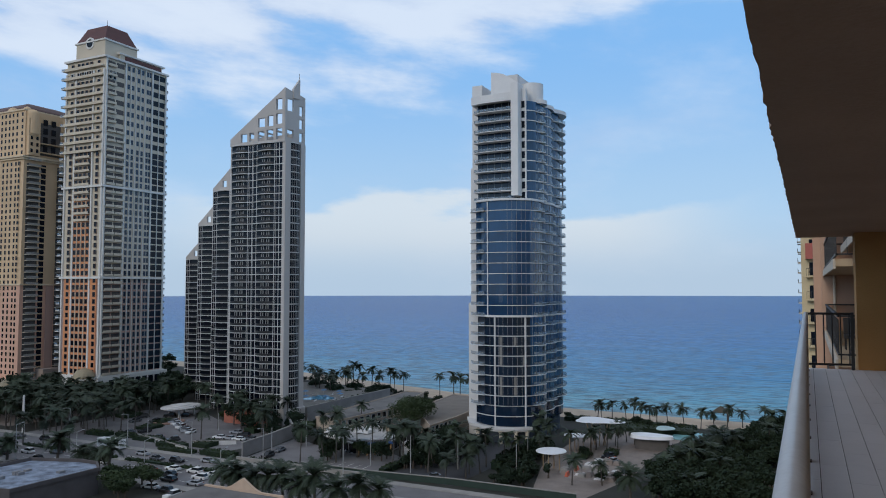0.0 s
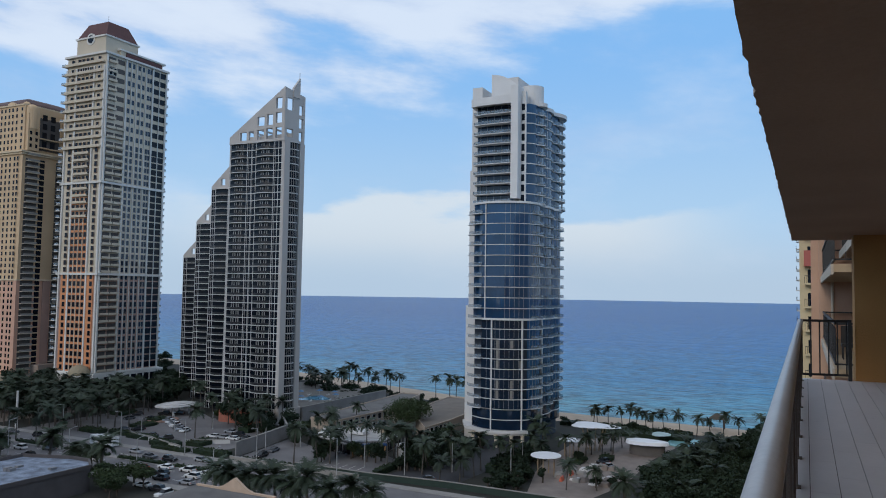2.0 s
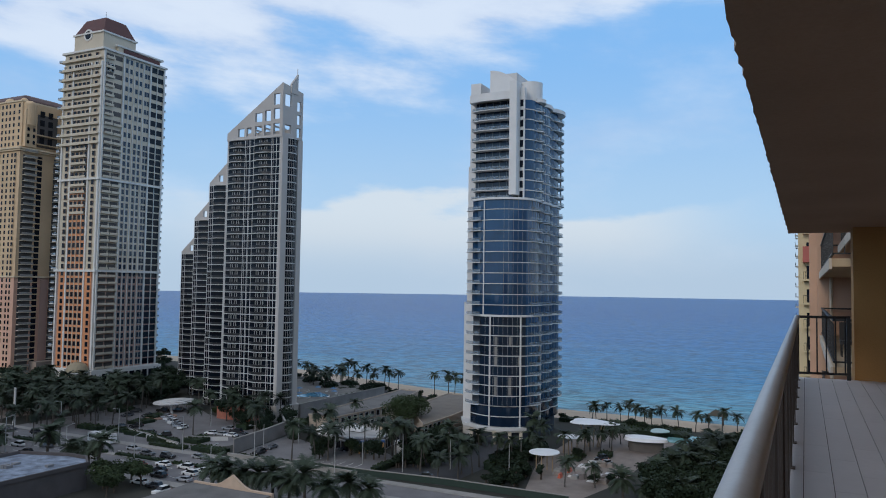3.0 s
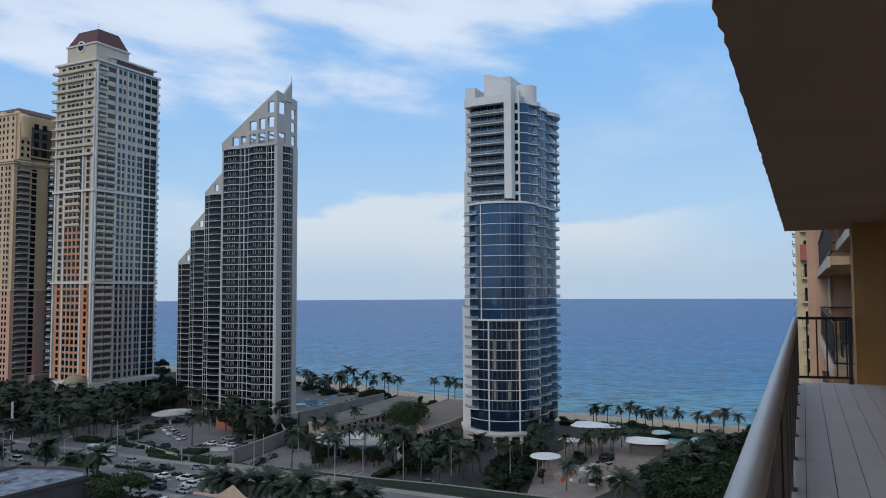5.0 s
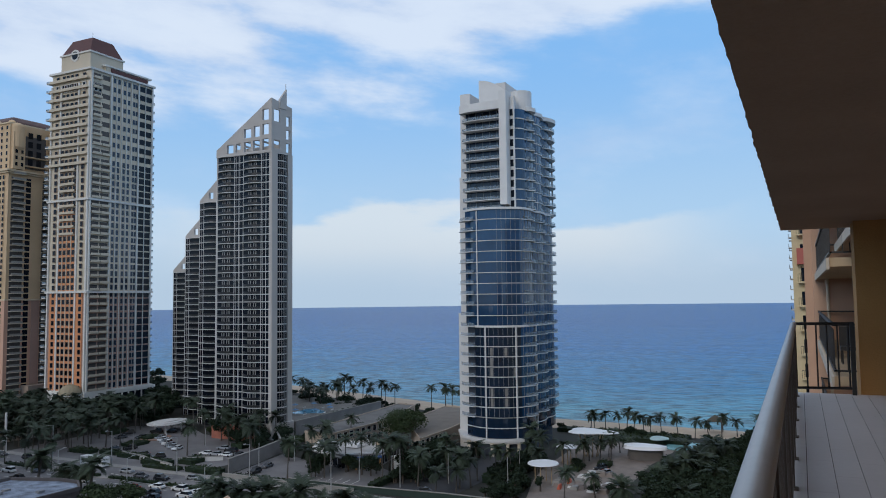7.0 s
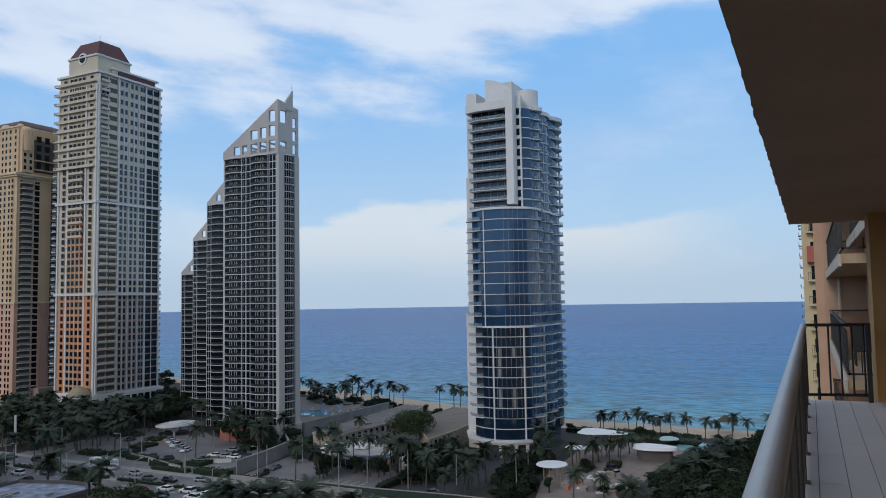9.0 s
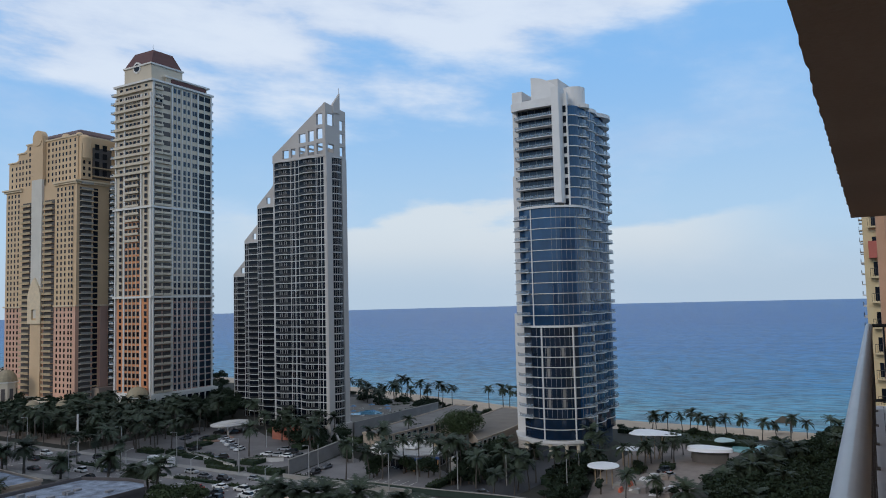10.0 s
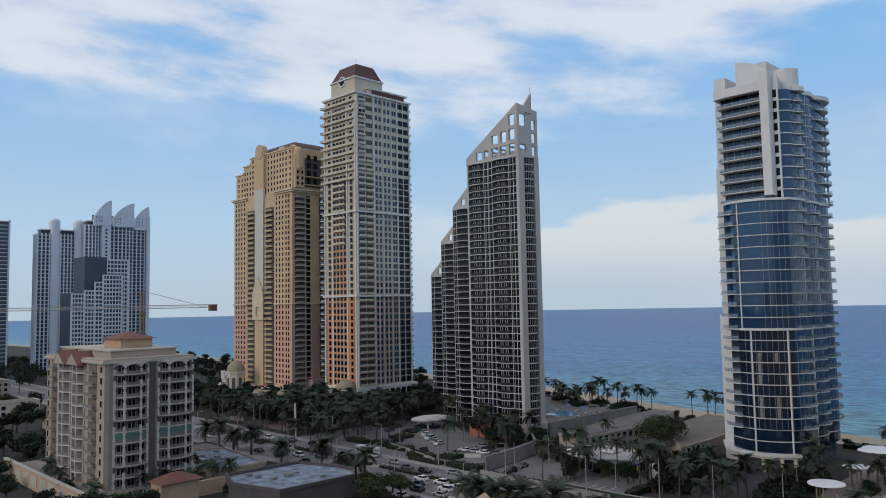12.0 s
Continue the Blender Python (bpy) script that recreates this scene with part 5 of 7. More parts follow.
def condo():
    X, Ys, Yn, Xe = 64.7, 202.4, 248.0, 89.0
    T = thing("condo_block", "tan stucco apartment block with arched white balconies", "building", (76, 224, 0))
    H, N, Z0 = 3.0, 11, 2.9
    TOP = Z0 + H * N
    part("wall", MB().box(X, X + 6, Ys, Yn, 0, TOP).mesh("wall", TAN), T, "tan stucco west wall")
    part("wall", MB().box(X + 6, Xe, Ys, Yn, 0, TOP).mesh("wall", TAN_D), T, "grey-tan stucco wall")
    part("wall", MB().box(X + 1.2, Xe, Ys - 0.03, Ys, 0, TOP).mesh("wall", TAN_D), T)
    part("cornice", MB().box(X - 0.9, Xe + 0.9, Ys - 0.9, Yn + 0.6, TOP, TOP + 0.7).mesh("cornice", mat("tan_trim", (0.47, 0.42, 0.35), 0.8)), T)
    part("parapet", MB().box(X - 0.3, Xe + 0.3, Ys - 0.3, Yn, TOP + 0.7, TOP + 1.2).mesh("parapet", TAN), T)
    part("penthouse", MB().box(X + 3, Xe - 3, Ys + 4, Yn - 3, TOP + 1.2, TOP + 3.0).mesh("penthouse", TAN), T)
    part("cornice", MB().box(X + 2.6, Xe - 2.6, Ys + 3.6, Yn - 2.6, TOP + 3.0, TOP + 3.4).mesh("cornice", MATS["tan_trim"]), T)
    part("roof_house", MB().box(X + 8, X + 17, Ys + 10, Ys + 22, TOP + 3.4, TOP + 6.0).mesh("roof_house", mat("apricot_stucco", (0.50, 0.31, 0.20), 0.85)), T)
    rx0, rx1, ry0, ry1 = X + 7, X + 18, Ys + 9, Ys + 23
    part("hip_roof", MB().prism([(rx0, ry0), (rx1, ry0), (rx1, ry1), (rx0, ry1)], TOP + 6.0, TOP + 7.9, [(rx0 + 5, ry0 + 6), (rx1 - 5, ry0 + 6), (rx1 - 5, ry1 - 6), (rx0 + 5, ry1 - 6)]).mesh("hip_roof", TILEROOF), T, "terracotta hipped roof")
    # south side: two stacks of balconies
    stacks = ((X + 2.2, X + 11.6), (X + 14.0, Xe + 0.3))
    for a, b in stacks:
        w = b - a
        slab = MB().strip(arc((a, Ys), (b, Ys), 1.9, 10), -0.2, 0.2, 1.9, 0.0).mesh("balcony_slab", MATS["tan_trim"])
        rl = MB().strip(arc((a, Ys), (b, Ys), 1.9, 10), 0.2, 0.95, 0.06, 0.0).mesh("balcony_railing", mat("balcony_grille", (0.16, 0.15, 0.14), 0.6))
        # dark panel paints balcony shade on the flat wall
        rec = MB().box(a + 0.3, b - 0.3, Ys - 0.16, Ys, 0.2, H - 0.3).mesh("recess", SHADE)
        wn = window_mesh("window", 1.9, 2.1, TAN_D, GLASS_D, 0.12, 1, 0.25)
        pil = MB().box(-0.3, 0.3, -0.3, 0.3, 0.2, 1.5).box(-0.2, 0.2, -0.2, 0.2, 1.5, 2.3).box(-0.32, 0.32, -0.32, 0.32, 2.3, H).mesh("pillar", mat("pale_pillar", (0.52, 0.49, 0.44), 0.8))
        short = MB().box(-0.3, 0.3, -0.3, 0.3, 0.2, 1.4).mesh("pillar", MATS["pale_pillar"])
        for k in range(N):
            z = Z0 + H * k
            s = part("balcony_slab", slab, T, "", (0, 0, z))
            part("balcony_railing", rl, s, "", (0, 0, z))
            part("recess", rec, T, "", (0, 0, z))
            for f in (0.22, 0.52, 0.8):
                part("window", wn, T, "", (a + w * f, Ys - 0.14, z + 0.3), math.pi / 2)
            tall = k % 4 in (0, 2, 3) if k < 8 else k in (8,)
            for f, o in ((0.03, 0.25), (0.27, 1.35), (0.73, 1.35), (0.97, 0.25)):
                part("pillar", pil if tall else short, s, "", (a + w * f, Ys - o, z))
            if k in (4,):
                part("screen", MB().strip(arc((a, Ys), (b, Ys), 1.85, 10), 0.3, H - 0.2, 0.05, 0).mesh("screen", GREEN_G), s, "green glazed balcony screen", (0, 0, z))
        # white arches over the top storey
        mb = MB()
        zt = Z0 + H * (N - 1)
        n = 24
        pts = arc((a, Ys), (b, Ys), 1.9, n)
        for i in range(n):
            f = (i + 0.5) / n
            g = min(abs(f - c) / hw for c, hw in ((0.13, 0.13), (0.5, 0.24), (0.87, 0.13)))
            lift = H - 0.35 - 1.15 * min(1.0, g) ** 3
            mb.strip([pts[i], pts[i + 1]], zt + lift, zt + H + 0.3, 0.35, 0.05)
        part("arches", mb.mesh("arches", MATS["pale_pillar"]), T, "pale arches over the top balconies")
    # dark strip stands for the shade between the two balcony stacks
    part("recess", MB().box(X + 12.0, X + 13.6, Ys - 0.2, Ys, 2, TOP - 0.5).mesh("recess", SHADE), T)
    # west side
    sw = window_mesh("window", 1.3, 1.7, MATS["tan_trim"], GLASS_D, 0.12, 0, 0.1)
    for k in range(N):
        z = Z0 + H * k
        for y in (Ys + 2.2, Yn - 1.6):
            part("window", sw, T, "", (X, y, z + 0.6))
        for y0, y1 in ((Ys + 5.2, Ys + 11.5), (Yn - 9.0, Yn - 4.0)):
            s = part("balcony_slab", MB().box(X - 1.2, X, y0, y1, -0.15, 0.15).mesh("balcony_slab", TAN), T, "", (0, 0, z))
            part("balcony_railing", MB().box(X - 1.25, X - 1.15, y0, y1, 0.15, 1.0).mesh("balcony_railing", mat("tan_rail", (0.22, 0.19, 0.165), 0.8)), s, "", (0, 0, z))
            # brown panel puts the shade behind the balcony into the colour
            part("recess", MB().box(X - 0.1, X, y0 + 0.3, y1 - 0.3, 0.15, H - 0.4).mesh("recess", mat("brown_recess_shade", (0.20, 0.15, 0.115), 0.9)), T, "", (0, 0, z))
        for y0, y1 in ((Ys + 13.5, Ys + 23), (Ys + 24.5, Ys + 34)):
            s = part("balcony_slab", MB().strip(arc((X, y1), (X, y0), 1.6, 8), -0.18, 0.18, 1.6, 0).mesh("balcony_slab", MATS["pale_pillar"]), T, "", (0, 0, z))
            part("balcony_railing", MB().strip(arc((X, y1), (X, y0), 1.6, 8), 0.18, 0.9, 0.06, 0).mesh("balcony_railing", MATS["tan_rail"]), s, "", (0, 0, z))
            for f in (0.05, 0.33, 0.66, 0.95):
                yy = y0 + (y1 - y0) * f
                oo = 1.6 * 4 * f * (1 - f)
                part("pillar", MB().box(-0.2, 0.2, -0.2, 0.2, 0.18, H - 0.2).mesh("pillar", MATS["pale_pillar"]), s, "", (X - oo + 0.2, yy, z))
            # same brown painted shade behind the bowed balconies
            part("recess", MB().box(X - 0.1, X, y0 + 0.3, y1 - 0.3, 0.2, H - 0.3).mesh("recess", MATS["brown_recess_shade"]), T, "", (0, 0, z))
    for y0, y1 in ((Ys + 13, Ys + 23.4), (Ys + 24, Ys + 34.5)):
        yc = (y0 + y1) / 2
        mb = MB()
        mb.v = [(X - 2.2, y0, TOP - 0.8), (X - 2.2, y1, TOP - 0.8), (X - 2.2, yc, TOP + 2.9), (X + 5, y0, TOP - 0.8), (X + 5, y1, TOP - 0.8), (X + 5, yc, TOP + 2.9)]
        for q in ([0, 1, 2], [3, 5, 4], [0, 2, 5, 3], [1, 4, 5, 2], [0, 3, 4, 1]):
            mb.face(q)
        part("gable_roof", mb.mesh("gable_roof", TILEROOF), T, "terracotta gabled roof")
        mb = MB()
        mb.v = [(X - 2.3, y0 + 0.9, TOP - 0.8), (X - 2.3, y1 - 0.9, TOP - 0.8), (X - 2.3, yc, TOP + 2.25), (X - 2.2, y0 + 0.9, TOP - 0.8), (X - 2.2, y1 - 0.9, TOP - 0.8), (X - 2.2, yc, TOP + 2.25)]
        for q in ([0, 1, 2], [3, 5, 4], [0, 2, 5, 3], [1, 4, 5, 2], [0, 3, 4, 1]):
            mb.face(q)
        part("gable", mb.mesh("gable", TAN), T)
    # garden wall and gatehouse roof
    W = thing("podium_wall", "apricot podium wall with arched panels", "wall", (60, 220, 0))
    part("wall", MB().box(57.0, 57.8, 190, 262, 0, 5.0).mesh("wall", mat("apricot_wall", (0.47, 0.33, 0.225), 0.85, 0.15, 0.3)), W)
    part("wall", MB().box(57.8, 110, 190, 190.8, 0, 4.0).mesh("wall", MATS["apricot_wall"]), W)
    part("coping", MB().box(56.8, 58.0, 190, 262, 5.0, 5.25).mesh("coping", MATS["tan_trim"]), W)
    for i in range(9):
        part("panel", MB().box(56.9, 57.0, 193 + 7.4 * i, 197.6 + 7.4 * i, 1.0, 4.0).mesh("panel", MATS["tan_trim"]), W)
    part("deck", MB().box(57.8, 110, 190.8, 262, 0.0, 3.0).mesh("deck", PAVING), W)
    G = thing("gatehouse", "small gatehouse under a terracotta hipped roof", "gatehouse", (77, 190, 0))
    part("wall", MB().box(72, 82, 184, 189.9, 0, 6.4).mesh("wall", MATS["apricot_wall"]), G)
    part("roof", MB().prism([(71, 183), (83, 183), (83, 190.4), (71, 190.4)], 6.4, 8.4, [(76, 186.4), (78, 186.4), (78, 187), (76, 187)]).mesh("roof", TILEROOF), G)


condo()


# ---- distant white towers ----
DIST = mat("distant_white", (0.64, 0.66, 0.70), 0.8, 0.06, 0.05)
DIST_G = mat("distant_glass", (0.022, 0.032, 0.055), 0.3, 0.3, 0.08)
DIST_B = mat("distant_grey_glass", (0.055, 0.07, 0.10), 0.4, 0.2, 0.1)


def far_tower(name, label, x0, x1, y0, y1, top, pitch=4.6, fh=3.3, glass=None):
    T = thing(name, label, "tower", ((x0 + x1) / 2, (y0 + y1) / 2, 0), "distant towers")
    part("body", MB().box(x0, x1, y0, y1, 0, top).mesh("body", glass or DIST_G), T)
    s1 = MB().box(x0 - 0.5, x1 + 0.5, y0 - 0.5, y1 + 0.5, 0, 0.6).mesh("floor_slab", DIST)
    k = 1
    while k * fh < top:
        part("floor_slab", s1, T, "", (0, 0, k * fh))
        k += 1
    n = max(2, int((x1 - x0) / pitch))
    for i in range(n + 1):
        x = x0 + (x1 - x0) * i / n
        part("pier", MB().box(x - 0.6, x + 0.6, y0 - 0.9, y0, 0, top + 1).mesh("pier", DIST), T)
    n = max(2, int((y1 - y0) / pitch))
    for i in range(n + 1):
        y = y0 + (y1 - y0) * i / n
        part("pier", MB().box(x0 - 0.9, x0, y - 0.6, y + 0.6, 0, top + 1).mesh("pier", DIST), T)
    return T


def bowed_tower(label, x0, x1, y0, y1, top, bow, columns):
    """A distant white tower with a bowed south front: floor bands, piers, dark glass between."""
    T = thing("distant_tower", label, "tower", ((x0 + x1) / 2, (y0 + y1) / 2, 0), "distant towers")
    front = arc((x0, y0), (x1, y0), bow, 8)
    part("body", MB().prism(front + [(x1, y1), (x0, y1)], 0, top).mesh("body", DIST_G), T)
    band = MB().strip(front, 0, 0.55, 0.6, 0.5).mesh("floor_slab", DIST)
    side = MB().box(x0 - 0.6, x0 + 0.2, y0 + 1.2, y1, 0, 0.55).mesh("side_slab", DIST)
    k = 1
    while 3.3 * k < top:
        part("floor_slab", band, T, "", (0, 0, 3.3 * k))
        part("side_slab", side, T, "", (0, 0, 3.3 * k))
        k += 1
    for i in range(columns + 1):
        j = i / columns
        p = (x0 + (x1 - x0) * j, y0 - bow * 4 * j * (1 - j))
        part("pier", MB().box(p[0] - 0.45, p[0] + 0.45, p[1] - 0.9, p[1] + 0.6, 0, top + 0.5).mesh("pier", DIST), T)
    for i in range(6):
        y = y0 + (y1 - y0) * (i + 0.5) / 6
        part("pier", MB().box(x0 - 0.9, x0 + 0.2, y - 0.5, y + 0.5, 0, top).mesh("pier", DIST), T)
    part("roof_storey", MB().prism(arc((x0 + 3, y0 + 2), (x1 - 2, y0 + 2), bow, 8) + [(x1 - 2, y1), (x0 + 3, y1)], top, top + 3.4).mesh("roof_storey", DIST_G), T)
    part("roof_slab", MB().prism(arc((x0 + 2, y0 + 1), (x1 - 1, y0 + 1), bow, 8) + [(x1 - 1, y1), (x0 + 2, y1)], top + 3.4, top + 4.4).mesh("roof_slab", DIST), T)
    return T


def raked_fin(T, x0, x1, y, foot, low, high):
    """A white roof fin that sweeps up to its east edge, with small square openings."""
    holes = [(1.6 + 2.4 * c, 2.6 + 2.4 * c, foot + 3 + 3.2 * r, foot + 4.8 + 3.2 * r) for c in range(3) for r in range(3) if 1.6 + 2.4 * c < x1 - x0 - 3]
    mb = MB()
    pierced_wall(mb, (x0, y), (1, 0), x1 - x0, foot, lambda u: high - (high - low) * (1 - u / (x1 - x0)) ** 1.7, holes, -2.0, 0.4)
    part("roof_fin", mb.mesh("roof_fin", DIST), T, "white raked roof fin")
    part("backing", MB().box(x0 + 0.3, x1 - 0.3, y + 3.0, y + 3.4, foot, (low + foot) / 2 + 6).mesh("backing", DIST_B), T)


a = bowed_tower("distant white and grey tower with rounded fins", 190, 225, 692, 702, 117, 3.0, 12)
for x0, x1, z in ((199.8, 207.2, 131), (219.5, 227.0, 131)):
    part("fin", MB().prism([(x0 + (x1 - x0) / 2 - 3.7 * math.cos(math.pi * i / 10), 690 - 2.6 * math.sin(math.pi * i / 10)) for i in range(11)] + [(x1, 696), (x0, 696)], 0, z - 2.5).dome((x0 + x1) / 2, 691.5, z - 2.5, 3.6, 2.4, 14, 4).mesh("fin", DIST), a, "rounded white fin rising over the roof")
b = bowed_tower("distant white tower with raked roof fins", 225.6, 239, 684, 700, 126, 2.6, 5)
part("rear_body", MB().box(239.2, 246.8, 685.2, 700, 0, 126).mesh("rear_body", DIST_G), b)
part("fin", MB().box(239, 247, 680.6, 685, 0, 128).mesh("fin", DIST), b, "broad white strip with small windows")
for k in range(36):
    part("window", MB().box(242, 243.8, 680.45, 680.6, 0, 1.7).mesh("window", DIST_G), b, "", (0, 0, 6 + 3.3 * k))
raked_fin(b, 231.7, 247.0, 682.0, 126, 133, 149)
b2 = bowed_tower("distant white tower with raked roof fins", 247.5, 268.5, 686, 715, 126, 2.5, 6)
raked_fin(b2, 249.0, 268.3, 684.0, 126, 134, 148.4)
b3 = bowed_tower("distant white tower with raked roof fins", 269.0, 283.5, 688, 715, 124, 1.5, 4)
raked_fin(b3, 269.5, 283.2, 686.0, 124, 134, 146.4)
part("fin", MB().box(280.9, 283.7, 683.2, 685.6, 0, 137).mesh("fin", DIST), b3, "white edge fin")
c = thing("distant_tower", "white tower under construction with stepped floors", "tower", (210, 612, 0), "distant towers")
part("core", MB().box(197.4, 214.2, 601.4, 625.5, 0, 92).mesh("core", DIST_B), c, "dark blank service core")
for x0, x1, y0, top in ((188, 197.2, 600.6, 63.5), (197.2, 204.7, 600.2, 66), (204.7, 210.7, 599.8, 72.5), (210.7, 225.2, 599.4, 78.2), (214.4, 231, 602.5, 90.5)):
    part("body", MB().box(x0, x1, y0, 626, 0, top).mesh("body", DIST_G), c)
    band = MB().box(x0 - 0.3, x1 + 0.2, y0 - 0.9, y0 + 0.2, 0, 1.1).mesh("floor_slab", DIST)
    for k in range(1, int(top / 3.3) + 1):
        part("floor_slab", band, c, "", (0, 0, top - 3.3 * (k - 1) - 1.1))
    n = max(2, round((x1 - x0) / 2.6))
    for i in range(n + 1):
        x = x0 + (x1 - x0) * i / n
        w = 1.3 if i in (0, n) else 0.5
        part("pier", MB().box(x - w / 2, x + w / 2, y0 - 0.7, y0, 0, top).mesh("pier", DIST), c)
far_tower("distant_tower", "dark distant tower with close floors", 138, 167.6, 690, 720, 126, 9, 3.3, DIST_B)

crane = thing("tower_crane", "orange and grey lattice tower crane", "crane", (187, 470, 0))
CR = mat("crane_orange", (0.26, 0.15, 0.09), 0.6, 0.2, 0.5)
CRG = mat("crane_grey", (0.30, 0.27, 0.26), 0.6, 0.2, 0.5)
mb = MB()
for dx in (-0.9, 0.9):
    for dy in (-0.9, 0.9):
        mb.tube([(187 + dx, 470 + dy, 0), (187 + dx, 470 + dy, 62)], 0.22, 4)
for i in range(30):
    mb.tube([(186.1, 469.1, 2 * i), (187.9, 469.1, 2 * i + 2)], 0.12, 3)
    mb.tube([(186.1, 469.1, 2 * i + 2), (186.1, 470.9, 2 * i)], 0.12, 3)
part("mast", mb.mesh("mast", CR), crane)
mb = MB()
d = Vector((1, -1.02, 0)).normalized()
o = Vector((187, 470, 50.8))
for k, (s0, s1) in enumerate(((-112, 48),)):
    for off in (Vector((0, 0, 0)), Vector((0.7, 0.7, 1.8)), Vector((-0.7, -0.7, 0))):
        mb.tube([o + d * s0 + off, o + d * s1 + off], 0.2, 4)
    n = 76
    for i in range(n):
        p, q = o + d * (s0 + (s1 - s0) * i / n), o + d * (s0 + (s1 - s0) * (i + 0.5) / n) + Vector((0.7, 0.7, 1.8))
        mb.tube([p, q], 0.12, 3)
        mb.tube([q, o + d * (s0 + (s1 - s0) * (i + 1) / n)], 0.12, 3)
part("jib", mb.mesh("jib", CRG), crane, "grey lattice jib")
e = o + d * 46
part("counterweight", MB().box(e.x - 3.0, e.x + 1.5, e.y - 1.5, e.y + 1.5, 48.6, 52.4).mesh("counterweight", mat("counterweight", (0.20, 0.09, 0.06), 0.8)), crane)
part("stay", MB().tube([(187, 470, 62), tuple(o + d * 42)], 0.15, 4).tube([(187, 470, 62), tuple(o - d * 55)], 0.15, 4).mesh("stay", CRG), crane)
part("cab", MB().box(185.5, 188.5, 467.5, 469.0, 46, 48.6).mesh("cab", CR), crane)


# ---- streets, lots and low buildings ----
def lot(name, poly, m, label, z=0.010, category="pavement"):
    return flat(name, poly, z, m, label, category)


lot("forecourt", [(153, 163), (176, 158), (199, 176), (203, 205), (216, 226), (206, 246), (153, 246)], ASPHALT, "grey paved forecourt with parked cars")
lot("parking_lot", [(153, 106), (176, 106), (182, 116), (180, 140), (187, 154.5), (157, 150.6), (153, 150)], ASPHALT, "worn grey parking lot with painted bays")
lot("driveway", [(156, 82), (208, 78), (209, 101), (190, 104), (172, 100), (156, 104)], ASPHALT_D, "dark asphalt driveway to the tower")
lot("plaza", [(159, 62), (159, 49), (182, 43), (215, 42), (240, 38), (247, 60), (234, 70), (198, 70), (184, 68)], PAVING, "pale paved plaza under construction")
lot("terrace_paving", [(158, 262), (204, 256), (208, 300), (160, 320)], PAVING, "brick paved resort drive")
for y in (112, 114.8, 117.6, 120.4, 123.2, 126, 128.8):
    solid("parking_line", MB().box(160, 165, y, y + 0.14, 0.012, 0.016).mesh("parking_line", LINE), "white painted parking bay line", "road marking", "parking lines", "structure")
dash = MB().box(-0.08, 0.08, 0, 3.0, 0.010, 0.014).mesh("lane_line", LINE)
for x in (129.0, 132.4, 135.8, 143.6, 146.8):
    for i in range(22):
        solid("lane_line", dash, "white dashed lane line on asphalt", "road marking", "lane lines", "structure", (x, 100 + 9 * i, 0))

WALL_G = mat("grey_block_wall", (0.22, 0.21, 0.205), 0.9, 0.2, 0.25, 0.2)
ROOF_G = mat("gravel_roof", (0.14, 0.132, 0.125), 0.95, 0.3, 0.2, 0.2)
ROOF_T = mat("tan_roof", (0.17, 0.145, 0.12), 0.95, 0.2, 0.2, 0.2)
ROOF_W = mat("patched_white_roof", (0.075, 0.09, 0.125), 0.7, 0.6, 0.35, 0.1, col2=(0.21, 0.245, 0.31))


def wall_run(label, pts, h, t=0.4, m=None):
    W = thing("boundary_wall", label, "wall", (pts[0][0], pts[0][1], 0), "boundary walls")
    part("wall", MB().strip(pts, 0, h, t, 0).mesh("wall", m or WALL_G), W)
    part("coping", MB().strip(pts, h, h + 0.2, t + 0.12, 0.12).mesh("coping", CONCRETE), W)


wall_run("long grey block wall beside the parking lot", [(157, 151.5), (172, 153.2), (187, 156), (203, 171)], 4.2)
wall_run("pale retaining wall below the pool deck", [(212.5, 169.2), (240, 168.4), (270, 167.0)], 5.6)
wall_run("low white balustrade along the forecourt", [(162.6, 202), (160.6, 191), (157.4, 181), (155, 172)], 1.4, 0.3, WHITE_D)
wall_run("low white balustrade along the forecourt", [(162.5, 177), (166, 171.5), (170.5, 166)], 1.3, 0.3, WHITE_D)
wall_run("low pale wall beside the parking lot", [(152.6, 150), (152.6, 106)], 1.2, 0.3, CONCRETE)
wall_run("green screened site fence", [(154.2, 128), (154.4, 104), (156.5, 82), (156.5, 50)], 1.6, 0.15, mat("green_screen", (0.03, 0.05, 0.04), 0.9))
deck = thing("pool_deck", "raised paved pool deck with blue pool", "deck", (255, 190, 0))
part("deck", MB().prism([(217, 170.6), (268, 167.6), (280, 180), (286, 232), (244, 232), (232, 190)], 0, 3.6).mesh("deck", mat("worn_deck_paving", (0.17, 0.155, 0.135), 0.9, 0.3, 0.25, 0.2)), deck)
part("pool", MB().prism([(245 + (6.5 + 1.2 * math.sin(3 * t)) * math.cos(t), 187 + (6 + 1.2 * math.sin(3 * t)) * math.sin(t)) for t in [2 * math.pi * i / 28 for i in range(28)]], 3.6, 3.66).mesh("pool", mat("pool_water", (0.13, 0.30, 0.43), 0.08, 0.2, 0.5)), deck, "bright blue swimming pool")


